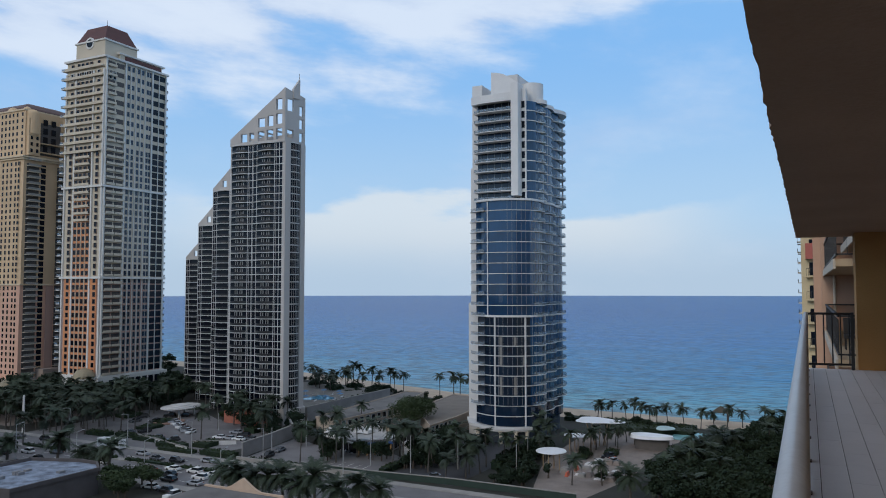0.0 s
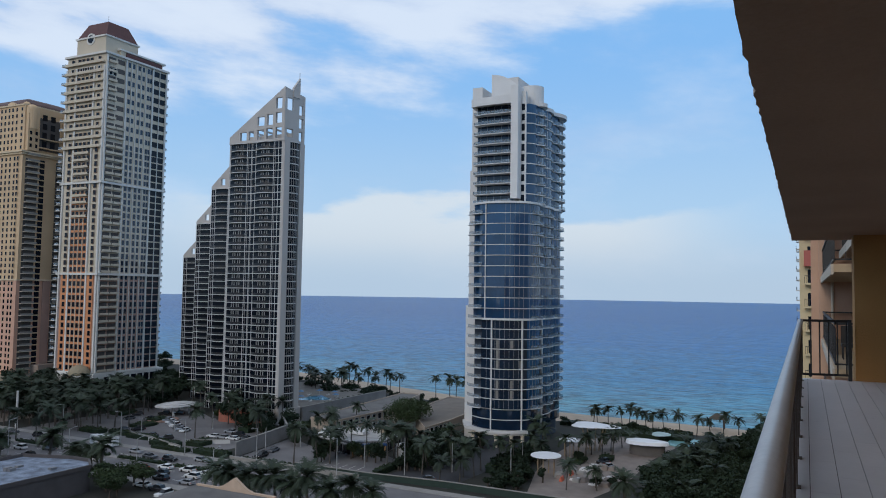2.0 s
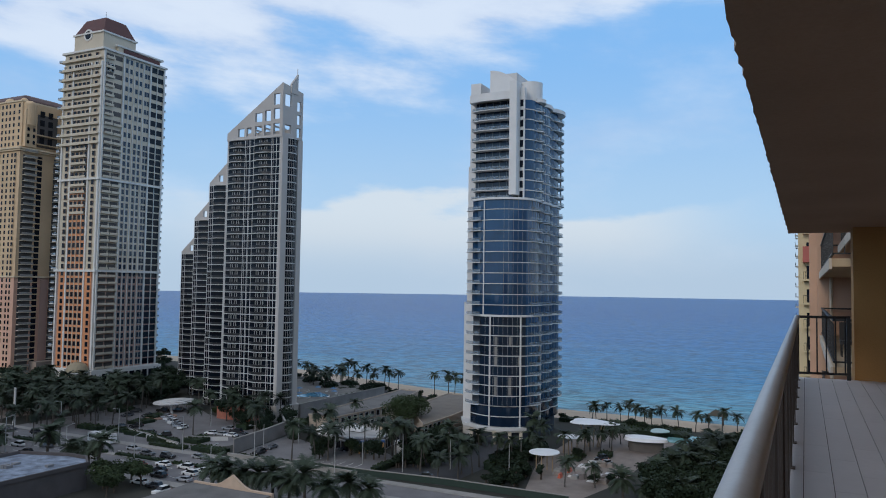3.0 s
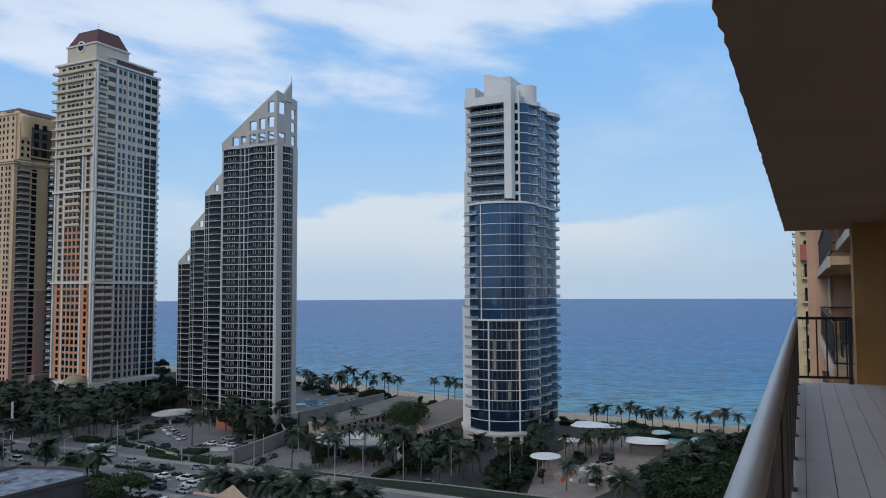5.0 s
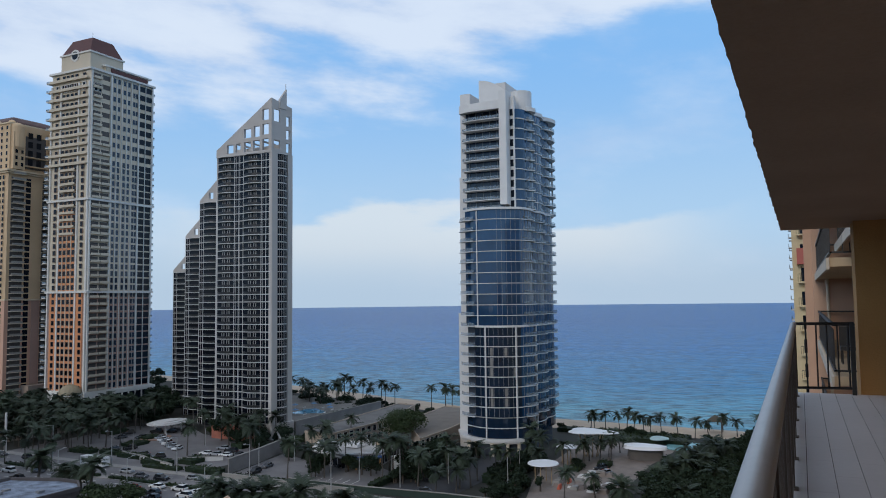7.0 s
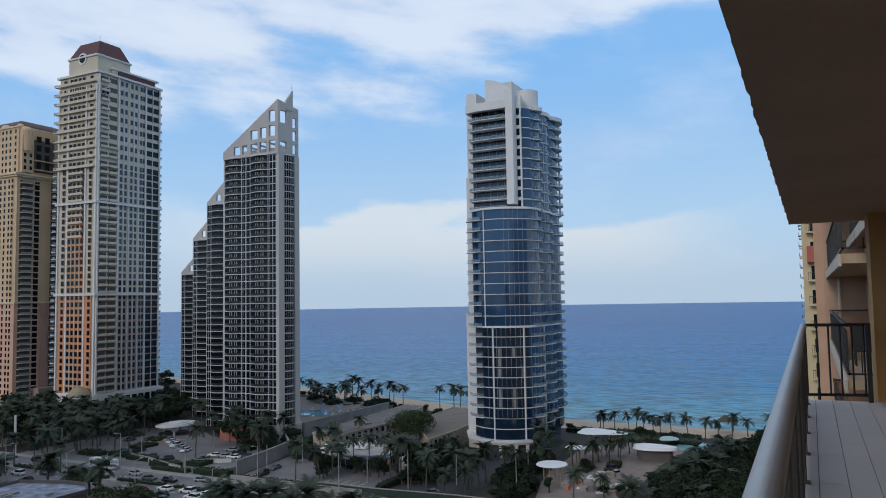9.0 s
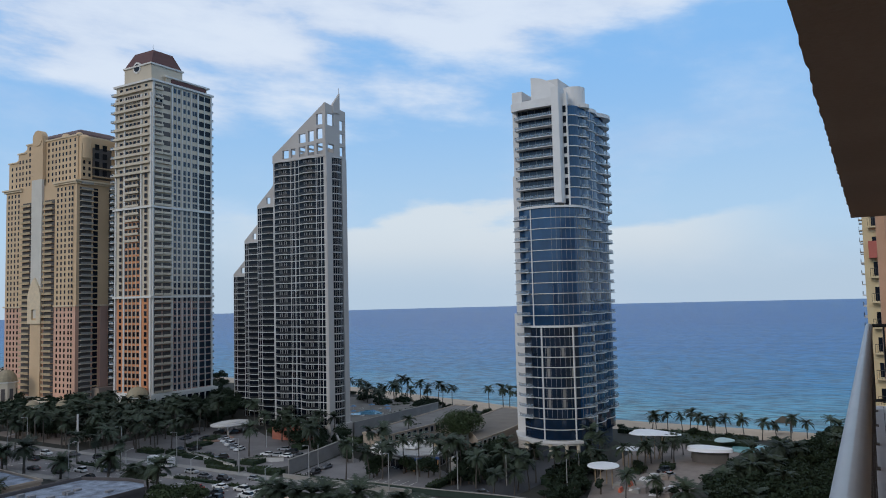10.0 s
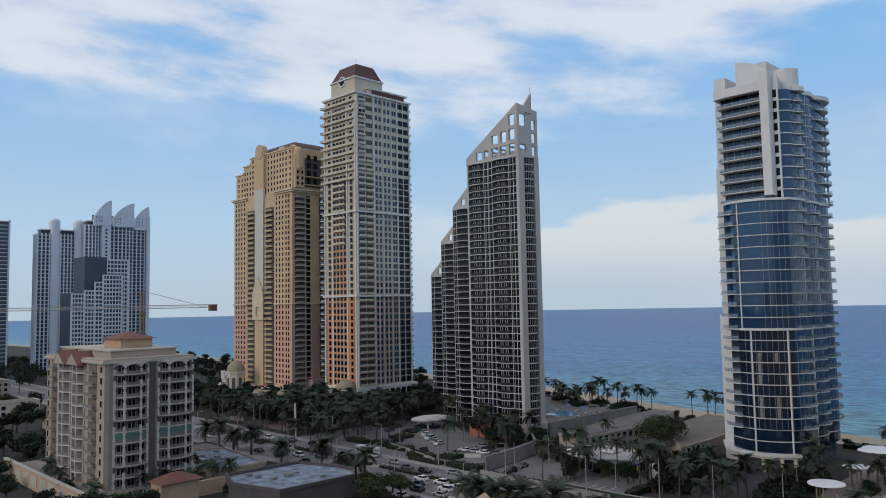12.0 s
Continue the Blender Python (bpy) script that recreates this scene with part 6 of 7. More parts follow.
def low_block(name, label, poly, h, wall_m, roof_m, windows=0, face=None, parapet=0.5):
    B = thing(name, label, "building", (sum(p[0] for p in poly) / len(poly), sum(p[1] for p in poly) / len(poly), 0))
    part("wall", MB().prism(poly, 0, h).mesh("wall", wall_m), B)
    part("roof", MB().prism(poly, h, h + 0.12).mesh("roof", roof_m), B)
    part("parapet", MB().strip(list(reversed(poly)), h, h + parapet, 0.35, 0.12, True).mesh("parapet", wall_m), B)
    if windows:
        a, b = Vector(face[0]), Vector(face[1])
        d = (b - a).normalized()
        ang = math.atan2(d.x, -d.y)
        w = window_mesh("window", 1.8, 1.8, WHITE_D, GLASS_D, 0.12)
        for z in [0.9 + 3.0 * k for k in range(max(1, int(h // 3)))]:
            for i in range(windows):
                p = a + (b - a) * ((i + 0.5) / windows)
                part("window", w, B, "", (p.x, p.y, z), ang)
    return B


m1 = low_block("motel", "low motel wing with a flat grey roof", [(192, 140.5), (224, 137), (262, 146), (262, 154), (193, 151)], 6.0, TAN, ROOF_G, 10, [(192, 140.5), (224, 137)])
m2 = low_block("motel", "low motel wing with a flat tan roof", [(196, 109), (214, 108.5), (262, 111), (262, 132), (232, 130), (214, 122)], 6.0, TAN, ROOF_T, 6, [(196, 109), (214, 108.5)])
cafe = low_block("cafe", "white low cafe with blue awning", [(175, 123.5), (182, 115.5), (197, 118), (199, 128), (190, 138), (181, 139)], 3.6, WALL_G, mat("weathered_white_roof", (0.36, 0.345, 0.325), 0.9, 0.25, 0.3), 0)
part("white_parapet", MB().strip([(181, 139), (190, 138), (199, 128), (197, 118), (182, 115.5), (175, 123.5)], 3.2, 4.5, 0.3, 0.16, True).mesh("white_parapet", WHITE), cafe, "white painted parapet band")
for x, y, a in along([(181, 139), (175, 123.5), (182, 115.5), (197, 118)], 2.6, 1.3):
    part("shop_window", MB().box(-0.08, 0.05, -1.0, 1.0, 0.4, 2.8).mesh("shop_window", GLASS_D), cafe, "", (x, y, 0), a + math.pi)
part("awning", MB().prism([(173, 122.8), (180.6, 113.8), (182, 115.4), (175, 123.4)], 3.0, 3.5).mesh("awning", mat("blue_awning", (0.04, 0.10, 0.28), 0.7)), cafe, "blue canvas awning")
for i in range(5):
    part("column", MB().box(-0.18, 0.18, -0.18, 0.18, 0, 3.0).mesh("column", mat("orange_post", (0.45, 0.27, 0.12), 0.7)), cafe, "", (174 + 1.6 * i, 121.6 - 1.8 * i, 0))
part("tower_block", MB().box(181, 184, 134, 137.5, 4.0, 6.2).mesh("tower_block", WHITE), cafe)
for x0, x1, y0, y1, z in ((180.5, 186, 137.2, 138.4, 5.4), (184.5, 188.5, 135.5, 138.8, 5.0), (177.6, 180.6, 129, 134, 4.9), (189, 197, 117.6, 119.2, 5.2), (186, 190.5, 126, 131, 5.0)):
    part("stepped_parapet", MB().prism([(x0, y0), (x1, y0), (x1, y1), (x0, y1)], 4.0, z, [(x0 + .3, y0 + .1), (x1 - .3, y0 + .1), (x1 - .3, y1 - .1), (x0 + .3, y1 - .1)]).mesh("stepped_parapet", WHITE), cafe)
part("roof_unit", MB().box(192, 195, 120, 123, 4.1, 5.6).mesh("roof_unit", mat("beige_unit", (0.45, 0.36, 0.25), 0.8)), cafe)
g2 = low_block("kiosk", "small white kiosk among the palms", [(180, 107), (185, 105.5), (187, 109), (182, 111)], 3.2, WHITE, WHITE_D)

DARKP = mat("dark_parapet", (0.085, 0.075, 0.075), 0.85, 0.2, 0.3)
s1 = low_block("shop", "dark low shop with a patched white flat roof", [(89, 157), (111, 156.4), (115, 162), (115, 168), (110.6, 181), (88.7, 182.2), (85.4, 172)], 5.6, DARKP, ROOF_W, 0, None, 0.9)
s2 = low_block("shop", "low shop with a pale flat roof", [(88.6, 199.5), (95.4, 194.6), (107.7, 193.9), (110.3, 223.8), (101.4, 227.3)], 4.6, TAN, ROOF_W, 0, None, 0.7)
for y0, y1 in ((184, 190), (228, 240)):
    low_block("shop", "low brown shop with a flat roof", [(96, y0), (113, y0), (113, y1), (96, y1)], 4.2, DARKP, ROOF_T, 0, None, 0.5)
rng = random.Random(11)
for B, box_ in ((s1, (92, 109, 161, 178)), (s2, (98, 106, 198, 220))):
    for i in range(7):
        x, y = rng.uniform(box_[0], box_[1]), rng.uniform(box_[2], box_[3])
        h = 5.6 if B is s1 else 4.6
        part("roof_unit", MB().box(x - 0.8, x + 0.8, y - 0.6, y + 0.6, h + 0.1, h + 0.5 + 0.5 * rng.random()).mesh("roof_unit", mat("grey_unit", (0.20, 0.20, 0.21), 0.6, 0.2, 1.0)), B)
gb = thing("gabled_shop", "peach shop front with a pointed gable", "building", (104, 96, 0))
mb = MB()
front = [(123, 0), (123, 6.0), (117, 6.0), (115.2, 6.6), (113.6, 7.6), (112, 8.6), (110.4, 7.6), (108.8, 6.6), (107, 6.0), (101, 6.0), (101, 0)]
mb.v = [(x, y, z) for x in (112.0, 112.6) for y, z in front]
k = len(front)
mb.face(list(range(k)))
mb.face(list(range(k, 2 * k)))
for i in range(k):
    j = (i + 1) % k
    mb.face([i, j, k + j, k + i])
part("gable", mb.mesh("gable", mat("peach_paint", (0.50, 0.37, 0.27), 0.85)), gb)
part("wall", MB().box(92, 111.6, 101, 123, 0, 5.6).mesh("wall", TAN), gb)
part("roof", MB().box(92, 111.6, 101, 123, 5.6, 5.75).mesh("roof", ROOF_G), gb)

# low roofs west and north, far off
rng = random.Random(4)
for i in range(46):
    x, y = rng.uniform(-60, 112), rng.uniform(270, 760)
    w, d, h = rng.uniform(10, 26), rng.uniform(10, 26), rng.choice((4, 5, 7, 10))
    low_block("low_building", "pale low building with a flat roof", [(x, y), (x + w, y), (x + w, y + d), (x, y + d)], h, rng.choice((WHITE_D, TAN, CREAM, WALL_G)), rng.choice((ROOF_G, ROOF_T, ROOF_W)), 4 if h > 5 else 0, [(x, y), (x + w, y)])
low_block("low_building", "long white beach building with a flat roof", [(240, 450), (285, 440), (288, 462), (242, 470)], 7, WHITE_D, ROOF_G, 8, [(240, 450), (285, 440)])

# canopy over the forecourt drop-off
pc = thing("drop_off_canopy", "curved white drop-off canopy on columns", "canopy", (202, 222, 0))
for k, (r, z) in enumerate(((8.2, 3.5), (6.4, 3.85), (3.8, 4.15))):
    part("roof", MB().prism([(202 + r * 1.1 * math.cos(2 * math.pi * i / 20), 222 + 0.8 * r * math.sin(2 * math.pi * i / 20)) for i in range(20)], z, z + 0.34).mesh("roof", WHITE_D), pc)
for dx, dy in ((-4, -2.6), (4, -2.6), (-4, 2.6), (4, 2.6)):
    part("column", MB().tube([(202 + dx, 222 + dy, 0), (202 + dx, 222 + dy, 3.5)], 0.35, 8).mesh("column", WHITE_D), pc)
rb = thing("round_planter", "round kerbed planter with low bushes", "planter", (190, 216, 0))
part("kerb", MB().prism([(190 + 6 * math.cos(2 * math.pi * i / 20), 216 + 5 * math.sin(2 * math.pi * i / 20)) for i in range(20)], 0, 0.3).mesh("kerb", mat("brick_kerb", (0.30, 0.18, 0.13), 0.9)), rb)


# ---- park canopies ----
def blob(cx, cy, rx, ry, wob, n=36, ph=0.0):
    return [(cx + rx * math.cos(t) * (1 + wob * math.sin(3 * t + ph)), cy + ry * math.sin(t) * (1 + wob * math.sin(3 * t + ph))) for t in [2 * math.pi * i / n for i in range(n)]]


CANOPY = mat("white_canopy", (0.78, 0.78, 0.79), 0.5, 0.06, 0.4)
POLE = mat("bronze_pole", (0.36, 0.27, 0.17), 0.6, 0.2, 1.0)
for cx, cy, rx, ry, wob, z, npole, tilt in ((221, 61.3, 5.2, 7.6, 0.17, 7.6, 9, 0.5), (221.5, 45, 4.0, 6.6, 0.07, 3.6, 0, 0), (207.6, 64.6, 3.2, 3.9, 0.0, 5.0, 4, 0), (182.5, 64.5, 4.4, 4.2, 0.0, 5.2, 4, 0)):
    C = thing("shade_canopy", "thin white shade canopy on slim poles" if npole else "white tarped pavilion roof on walls", "canopy", (cx, cy, 0), "park canopies")
    part("roof", MB().prism(blob(cx, cy, rx, ry, wob), z, z + (0.22 if npole else 0.9), blob(cx, cy, rx * (0.97 if npole else 0.8), ry * 0.97, wob)).mesh("roof", CANOPY), C)
    for i in range(npole):
        t = 2 * math.pi * i / npole
        x, y = cx + rx * 0.55 * math.cos(t), cy + ry * 0.55 * math.sin(t)
        part("pole", MB().tube([(cx + (x - cx) * (1 - tilt), cy + (y - cy) * (1 - tilt), 0), (x, y, z + 0.1)], 0.16, 6).mesh("pole", POLE), C)
    if not npole:
        # hoarding darkened in its colour for the shade under the roof
        part("wall", MB().prism(blob(cx + 0.8, cy, rx * 0.6, ry * 0.8, wob), 0, z).mesh("wall", mat("shaded_hoarding", (0.13, 0.12, 0.115), 0.9)), C)
tp = thing("splash_pool", "turquoise splash pool and shade sails", "pool", (248, 37, 0))
part("basin", MB().prism(blob(248, 37, 8, 6, 0.15), 0, 0.3).mesh("basin", mat("turquoise", (0.22, 0.42, 0.42), 0.2, 0.2, 0.6)), tp)
part("sail", MB().prism(blob(242, 44, 4, 3, 0.1), 3.0, 3.2).mesh("sail", mat("pale_teal", (0.40, 0.52, 0.52), 0.7)), tp)
hut = thing("beach_hut", "thatched beach hut on posts", "hut", (279, 30, 0))
part("roof", MB().prism([(276, 27), (282, 27), (282, 33), (276, 33)], 4.0, 6.2, [(278.8, 29.8), (279.2, 29.8), (279.2, 30.2), (278.8, 30.2)]).mesh("roof", mat("thatch", (0.09, 0.075, 0.055), 0.95)), hut)
for dx in (-2.4, 2.4):
    for dy in (-2.4, 2.4):
        part("post", MB().box(-0.15, 0.15, -0.15, 0.15, 0, 4.2).mesh("post", BARK), hut, "", (279 + dx, 30 + dy, 0))

# loose site things on the plaza
rng = random.Random(21)
ORNG = mat("orange_barrier", (0.55, 0.12, 0.06), 0.6, 0.2, 1.0)
for x, y in ((178.5, 58.8), (182.5, 60.6), (185.5, 58.2), (199, 52.5), (201, 51.5)):
    br = thing("site_barrier", "orange plastic site barrier on the paving", "barrier", (x, y, 0), "site barriers")
    part("body", MB().prism([(x - 1.3, y - 0.5), (x + 1.3, y - 0.4), (x + 1.2, y + 0.5), (x - 1.2, y + 0.4)], 0, 1.1, [(x - 1.2, y - 0.15), (x + 1.2, y - 0.1), (x + 1.1, y + 0.15), (x - 1.1, y + 0.1)]).mesh("body", ORNG), br)
for i in range(26):
    x, y = rng.uniform(178, 198), rng.uniform(46, 61)
    pb = thing("material_pile", "grey wrapped building material on the paving", "pile", (x, y, 0), "material piles")
    sx, sy, h = rng.uniform(0.6, 1.8), rng.uniform(0.6, 1.4), rng.uniform(0.5, 1.5)
    part("load", MB().prism([(x - sx, y - sy), (x + sx, y - sy), (x + sx, y + sy), (x - sx, y + sy)], 0.0, h, [(x - sx * .8, y - sy * .7), (x + sx * .75, y - sy * .8), (x + sx * .8, y + sy * .7), (x - sx * .7, y + sy * .8)]).mesh("load", rng.choice((CONCRETE, WHITE_D, WALL_G, PAVING))), pb)


# ---- vehicles ----
TYRE = mat("tyre", (0.02, 0.02, 0.02), 0.9)
CARGLASS = mat("car_glass", (0.015, 0.018, 0.022), 0.1)
LAMP = mat("lamp_lens", (0.6, 0.58, 0.55), 0.2)
TAIL = mat("tail_lens", (0.35, 0.03, 0.02), 0.3)


def make_car(colour, name, label, suv):
    paint = mat(name + "_paint", colour, 0.25, 0.05, 0.5, spec=0.6)
    C = thing("car", label, "car", (0, 0, 0), "cars")
    w, l = 0.92, 2.25
    h1, h2 = (0.95, 1.68) if suv else (0.85, 1.40)
    mb = MB()
    mb.prism([(-w, -l), (w, -l), (w, l), (-w, l)], 0.28, h1 - 0.1, [(-w, -l), (w, -l), (w, l - 0.05), (-w, l - 0.05)])
    mb.prism([(-w, -l), (w, -l), (w, l), (-w, l)], h1 - 0.1, h1, [(-w * .93, -l + .08), (w * .93, -l + .08), (w * .93, l - .15), (-w * .93, l - .15)])
    part("body", mb.mesh("body", paint), C)
    r0, r1 = (-2.05, 0.9) if suv else (-1.65, 0.95)
    part("glasshouse", MB().prism([(-w * .9, r0), (w * .9, r0), (w * .9, r1), (-w * .9, r1)], h1, h2 - 0.08, [(-w * .74, r0 + .3), (w * .74, r0 + .3), (w * .74, r1 - .75), (-w * .74, r1 - .75)]).mesh("glasshouse", CARGLASS), C, "dark tinted car glass")
    part("roof", MB().prism([(-w * .75, r0 + .28), (w * .75, r0 + .28), (w * .75, r1 - .72), (-w * .75, r1 - .72)], h2 - 0.08, h2, [(-w * .68, r0 + .4), (w * .68, r0 + .4), (w * .68, r1 - .85), (-w * .68, r1 - .85)]).mesh("roof", paint), C)
    wh = MB().tube([(-0.11, 0, 0.33), (0.11, 0, 0.33)], 0.33, 12).mesh("wheel", TYRE)
    for x in (-w + 0.08, w - 0.08):
        for y in (-1.35, 1.4):
            part("wheel", wh, C, "", (x, y, 0))
        part("headlight", MB().box(x - 0.14, x + 0.14, l - 0.03, l + 0.02, 0.6, 0.74).mesh("headlight", LAMP), C)
        part("tail_light", MB().box(x - 0.14, x + 0.14, -l - 0.02, -l + 0.03, 0.62, 0.78).mesh("tail_light", TAIL), C)
    return C


cars = [make_car(c, n, lb, s) for c, n, lb, s in (((0.72, 0.72, 0.72), "white", "white car on the asphalt", True), ((0.02, 0.02, 0.023), "black", "black car on the asphalt", True), ((0.33, 0.34, 0.36), "silver", "silver car on the asphalt", False), ((0.10, 0.105, 0.115), "grey", "dark grey car on the asphalt", False), ((0.25, 0.03, 0.025), "red", "dark red car on the asphalt", False), ((0.70, 0.70, 0.70), "white_sedan", "white saloon car on the asphalt", False))]
spots = [(147.4, 226.4, 180, 1), (132.9, 214.6, 0, 0), (133.5, 183, 0, 5), (131.1, 154, 0, 1), (136.6, 158.2, 0, 5), (137.0, 150.5, 0, 0), (136.4, 143.6, 0, 5), (146.3, 180.7, 180, 2), (143.6, 171.9, 180, 3), (143.8, 164.2, 180, 1), (147.8, 156.1, 180, 2), (127.4, 150.1, 0, 1),
         (136.6, 245.6, 0, 1), (147.6, 292.2, 180, 2), (147.2, 304.9, 180, 5), (142.6, 273.1, 180, 3), (128.6, 219.3, 0, 1), (133.0, 163.4, 0, 4), (132.6, 144.4, 0, 0), (127.6, 141.4, 0, 2), (133.4, 136, 0, 3), (128.4, 232, 0, 3), (132.4, 258, 0, 2), (144.4, 251, 180, 0), (147.4, 264, 180, 3), (131.5, 272, 0, 5), (127.6, 203, 0, 1), (136.2, 206, 0, 3), (128.2, 184, 0, 3), (147.5, 240, 180, 3),
         (189.9, 213.5, 100, 2), (187.6, 209.8, 100, 5), (185.2, 206.2, 100, 2), (182.9, 202.8, 100, 0), (180.9, 199.2, 100, 3), (179.2, 196, 100, 2), (177.6, 192.6, 100, 5), (175.1, 177.3, 10, 5), (175.3, 173.4, 10, 2), (175.5, 169.4, 8, 5), (177.5, 165.9, 8, 3), (181, 172, 10, 1), (184, 178, 10, 2), (164.8, 187.8, 60, 1), (184.6, 227.8, 80, 3), (198.4, 224.6, 30, 1), (201, 219.8, 30, 1), (171.2, 207.8, 70, 1), (168, 212, 70, 3), (192, 232, 60, 1), (188, 221, 80, 3), (166, 196, 20, 3),
         (179, 121, 60, 1), (177.5, 126, 60, 3), (168, 146.6, 95, 3), (160.5, 145, 90, 1), (204, 97, 95, 0), (198.6, 51.5, 70, 2), (203.5, 54, 70, 1), (160.5, 90, 40, 3), (120.4, 149, 5, 5), (119.5, 143, 0, 1), (117, 138, 90, 0)]
for x, y, r, k in spots:
    copy_thing(cars[k], pose(x, y, 0.02, 0, 0, r))
for c in cars:
    for o in (*c.children_recursive, c):
        bpy.data.objects.remove(o)
bus = thing("shuttle_bus", "white shuttle bus with dark windows", "bus", (148.5, 197, 0))
part("body", MB().box(147.2, 149.8, 192, 202, 0.5, 3.1).mesh("body", WHITE), bus)
part("glazing", MB().box(147.17, 149.83, 192.6, 201.4, 1.7, 2.6).mesh("glazing", CARGLASS), bus)
for y in (194, 200):
    part("wheel", MB().tube([(147.15, y, 0.5), (149.85, y, 0.5)], 0.5, 12).mesh("wheel", TYRE), bus)

# ---- street lamps and poles ----
LAMPG = mat("galvanised", (0.36, 0.36, 0.36), 0.5, 0.15, 1.0, metal=0.3)


def pole(x, y, h, arm, label="tall grey street lamp"):
    P = thing("street_lamp", label, "street lamp", (x, y, 0), "street lamps")
    part("post", MB().tube([(x, y, 0), (x, y, h)], [0.16, 0.09], 8).mesh("post", LAMPG), P)
    if arm:
        part("arm", MB().tube([(x, y, h - 0.1), (x + arm, y, h + 0.3)], 0.06, 6).mesh("arm", LAMPG), P)
        part("lamp_head", MB().box(x + arm - 0.4, x + arm + 0.4, y - 0.18, y + 0.18, h + 0.2, h + 0.4).mesh("lamp_head", LAMPG), P)


for y in (112, 139, 166, 193, 220, 274, 300, 330):
    pole(151.2, y, 10.5, -2.0)
for y in (130, 156, 182, 208, 240, 270):
    pole(124.6, y, 10.5, 2.0)
bp = thing("concrete_pole", "thick white concrete pole by the road", "pole", (152.4, 245.6, 0))
part("post", MB().tube([(152.4, 245.6, 0), (152.4, 245.6, 13)], [0.45, 0.36], 10).mesh("post", WHITE_D), bp)
for x, y, h in ((165, 112, 8), (176, 108, 9), (163, 98, 10), (172, 88, 8), (190, 74, 7), (170, 70, 9), (178, 144, 8), (166, 148, 7.5), (186, 188, 6), (176, 196, 6), (170, 205, 6)):
    pole(x, y, h, 0, "slim grey lamp post")

# ---- planting ----
for y0, y1 in ((100, 118), (121, 139), (142, 158), (162, 180), (184, 203), (207, 226), (230, 252), (256, 290)):
    hedge(MED - 0.9, MED + 0.9, y0, y1, 0.9, int(y0), 2.2)
for x0, x1, y0, y1, h in ((152.8, 156, 168, 182, 1.2), (156.5, 160.5, 176, 187, 1.7), (160.5, 164, 190, 202, 1.6), (162, 165, 204, 212, 1.5), (160, 164, 214, 224, 1.6), (174, 182, 210, 216, 1.3), (186, 193, 215, 222, 1.0), (188, 196, 236, 243, 1.6), (161, 169, 170, 176, 1.6), (154, 158, 153.5, 166, 1.6), (186, 195, 172, 177, 2.0), (158, 176, 103.0, 105.4, 1.8), (176, 206, 77, 80, 2.2), (190, 207, 102.5, 105, 2.0), (153.4, 155.2, 122, 147, 1.3), (206, 211, 52, 56, 1.6), (198, 203, 59, 63, 1.2), (216, 262, 162, 166.5, 2.2), (225, 262, 171, 173.5, 4.9), (248, 262, 36, 66, 1.8), (258, 263, 64, 84, 1.8)):
    hedge(x0, x1, y0, y1, h, int(x0 * 7 + y0), 2.0)

palm_kinds = [make_palm(i + 1, h, s, f, b) for i, (h, s, f, b) in enumerate(((6.0, 3.6, 26, False), (7.5, 3.7, 24, False), (8.8, 3.8, 24, False), (10.2, 3.8, 22, False), (4.6, 3.9, 36, True), (6.0, 4.1, 36, True)))]
tree_kinds = [make_tree(i + 31, h, r, n, d, sz) for i, (h, r, n, d, sz) in enumerate(((8, 4.5, 1300, True, 0.40), (6.5, 4.0, 1100, False, 0.38), (10, 5.2, 1500, True, 0.45), (5, 3.2, 900, True, 0.34), (7, 4.4, 1200, True, 0.40), (11, 5.2, 3000, False, 0.24)))]
rng = random.Random(77)


def plant(kind, x, y, s=1.0):
    copy_thing(kind, Matrix.Translation((x, y, 0)) @ Matrix.Rotation(rng.uniform(0, 6.28), 4, "Z") @ Matrix.Scale(s * rng.uniform(0.88, 1.12), 4))


def pal(x, y, lo=0, hi=3, s=1.0):
    plant(palm_kinds[rng.randint(lo, hi)], x, y, s)


# avenue palms
for y in (84, 90, 96, 101, 105.5, 110, 114, 119, 124, 129, 168, 172.5, 178.5, 189.7, 211, 228.9, 240.8, 252, 263):
    pal(124.0 + rng.uniform(-.6, .6), y, 4, 5, 1.15)
for y in (205, 211, 217, 227, 262):
    pal(MED + rng.uniform(-.3, .3), y, 2, 3, 1.05)
for y in (254, 261, 268, 276, 283, 290, 297, 306, 316, 326):
    pal(154 + rng.uniform(-1, 2), y + rng.uniform(-2, 2), 2, 3, 1.1)
# forecourt
for x, y in ((171, 219.4), (173, 214.6), (172, 231.7), (173, 229.2), (171.4, 182), (188, 190), (191, 182), (192, 178), (187, 167), (200, 190), (198, 183), (196, 173), (201, 178), (203, 171), (212, 219), (216, 227.5), (207, 214), (163, 218), (160, 224), (165, 229), (159, 232), (168, 236), (176, 240), (182, 236), (163, 240), (157, 238), (188, 238), (195, 232), (201, 236), (155, 226), (184, 243), (192, 245), (174, 246), (166, 247), (160, 245), (200, 245), (206, 240), (193, 184), (196, 190), (190, 172), (183, 166), (179, 162)):
    pal(x, y, 1, 3, 1.0)
for x, y in ((190, 176), (194, 180), (188, 170), (196, 186), (199, 176), (192, 168), (184, 162), (199, 194), (201, 200), (196, 164), (202, 167), (199, 160)):
    plant(tree_kinds[rng.randint(0, 4)], x, y, rng.uniform(0.55, 0.85))
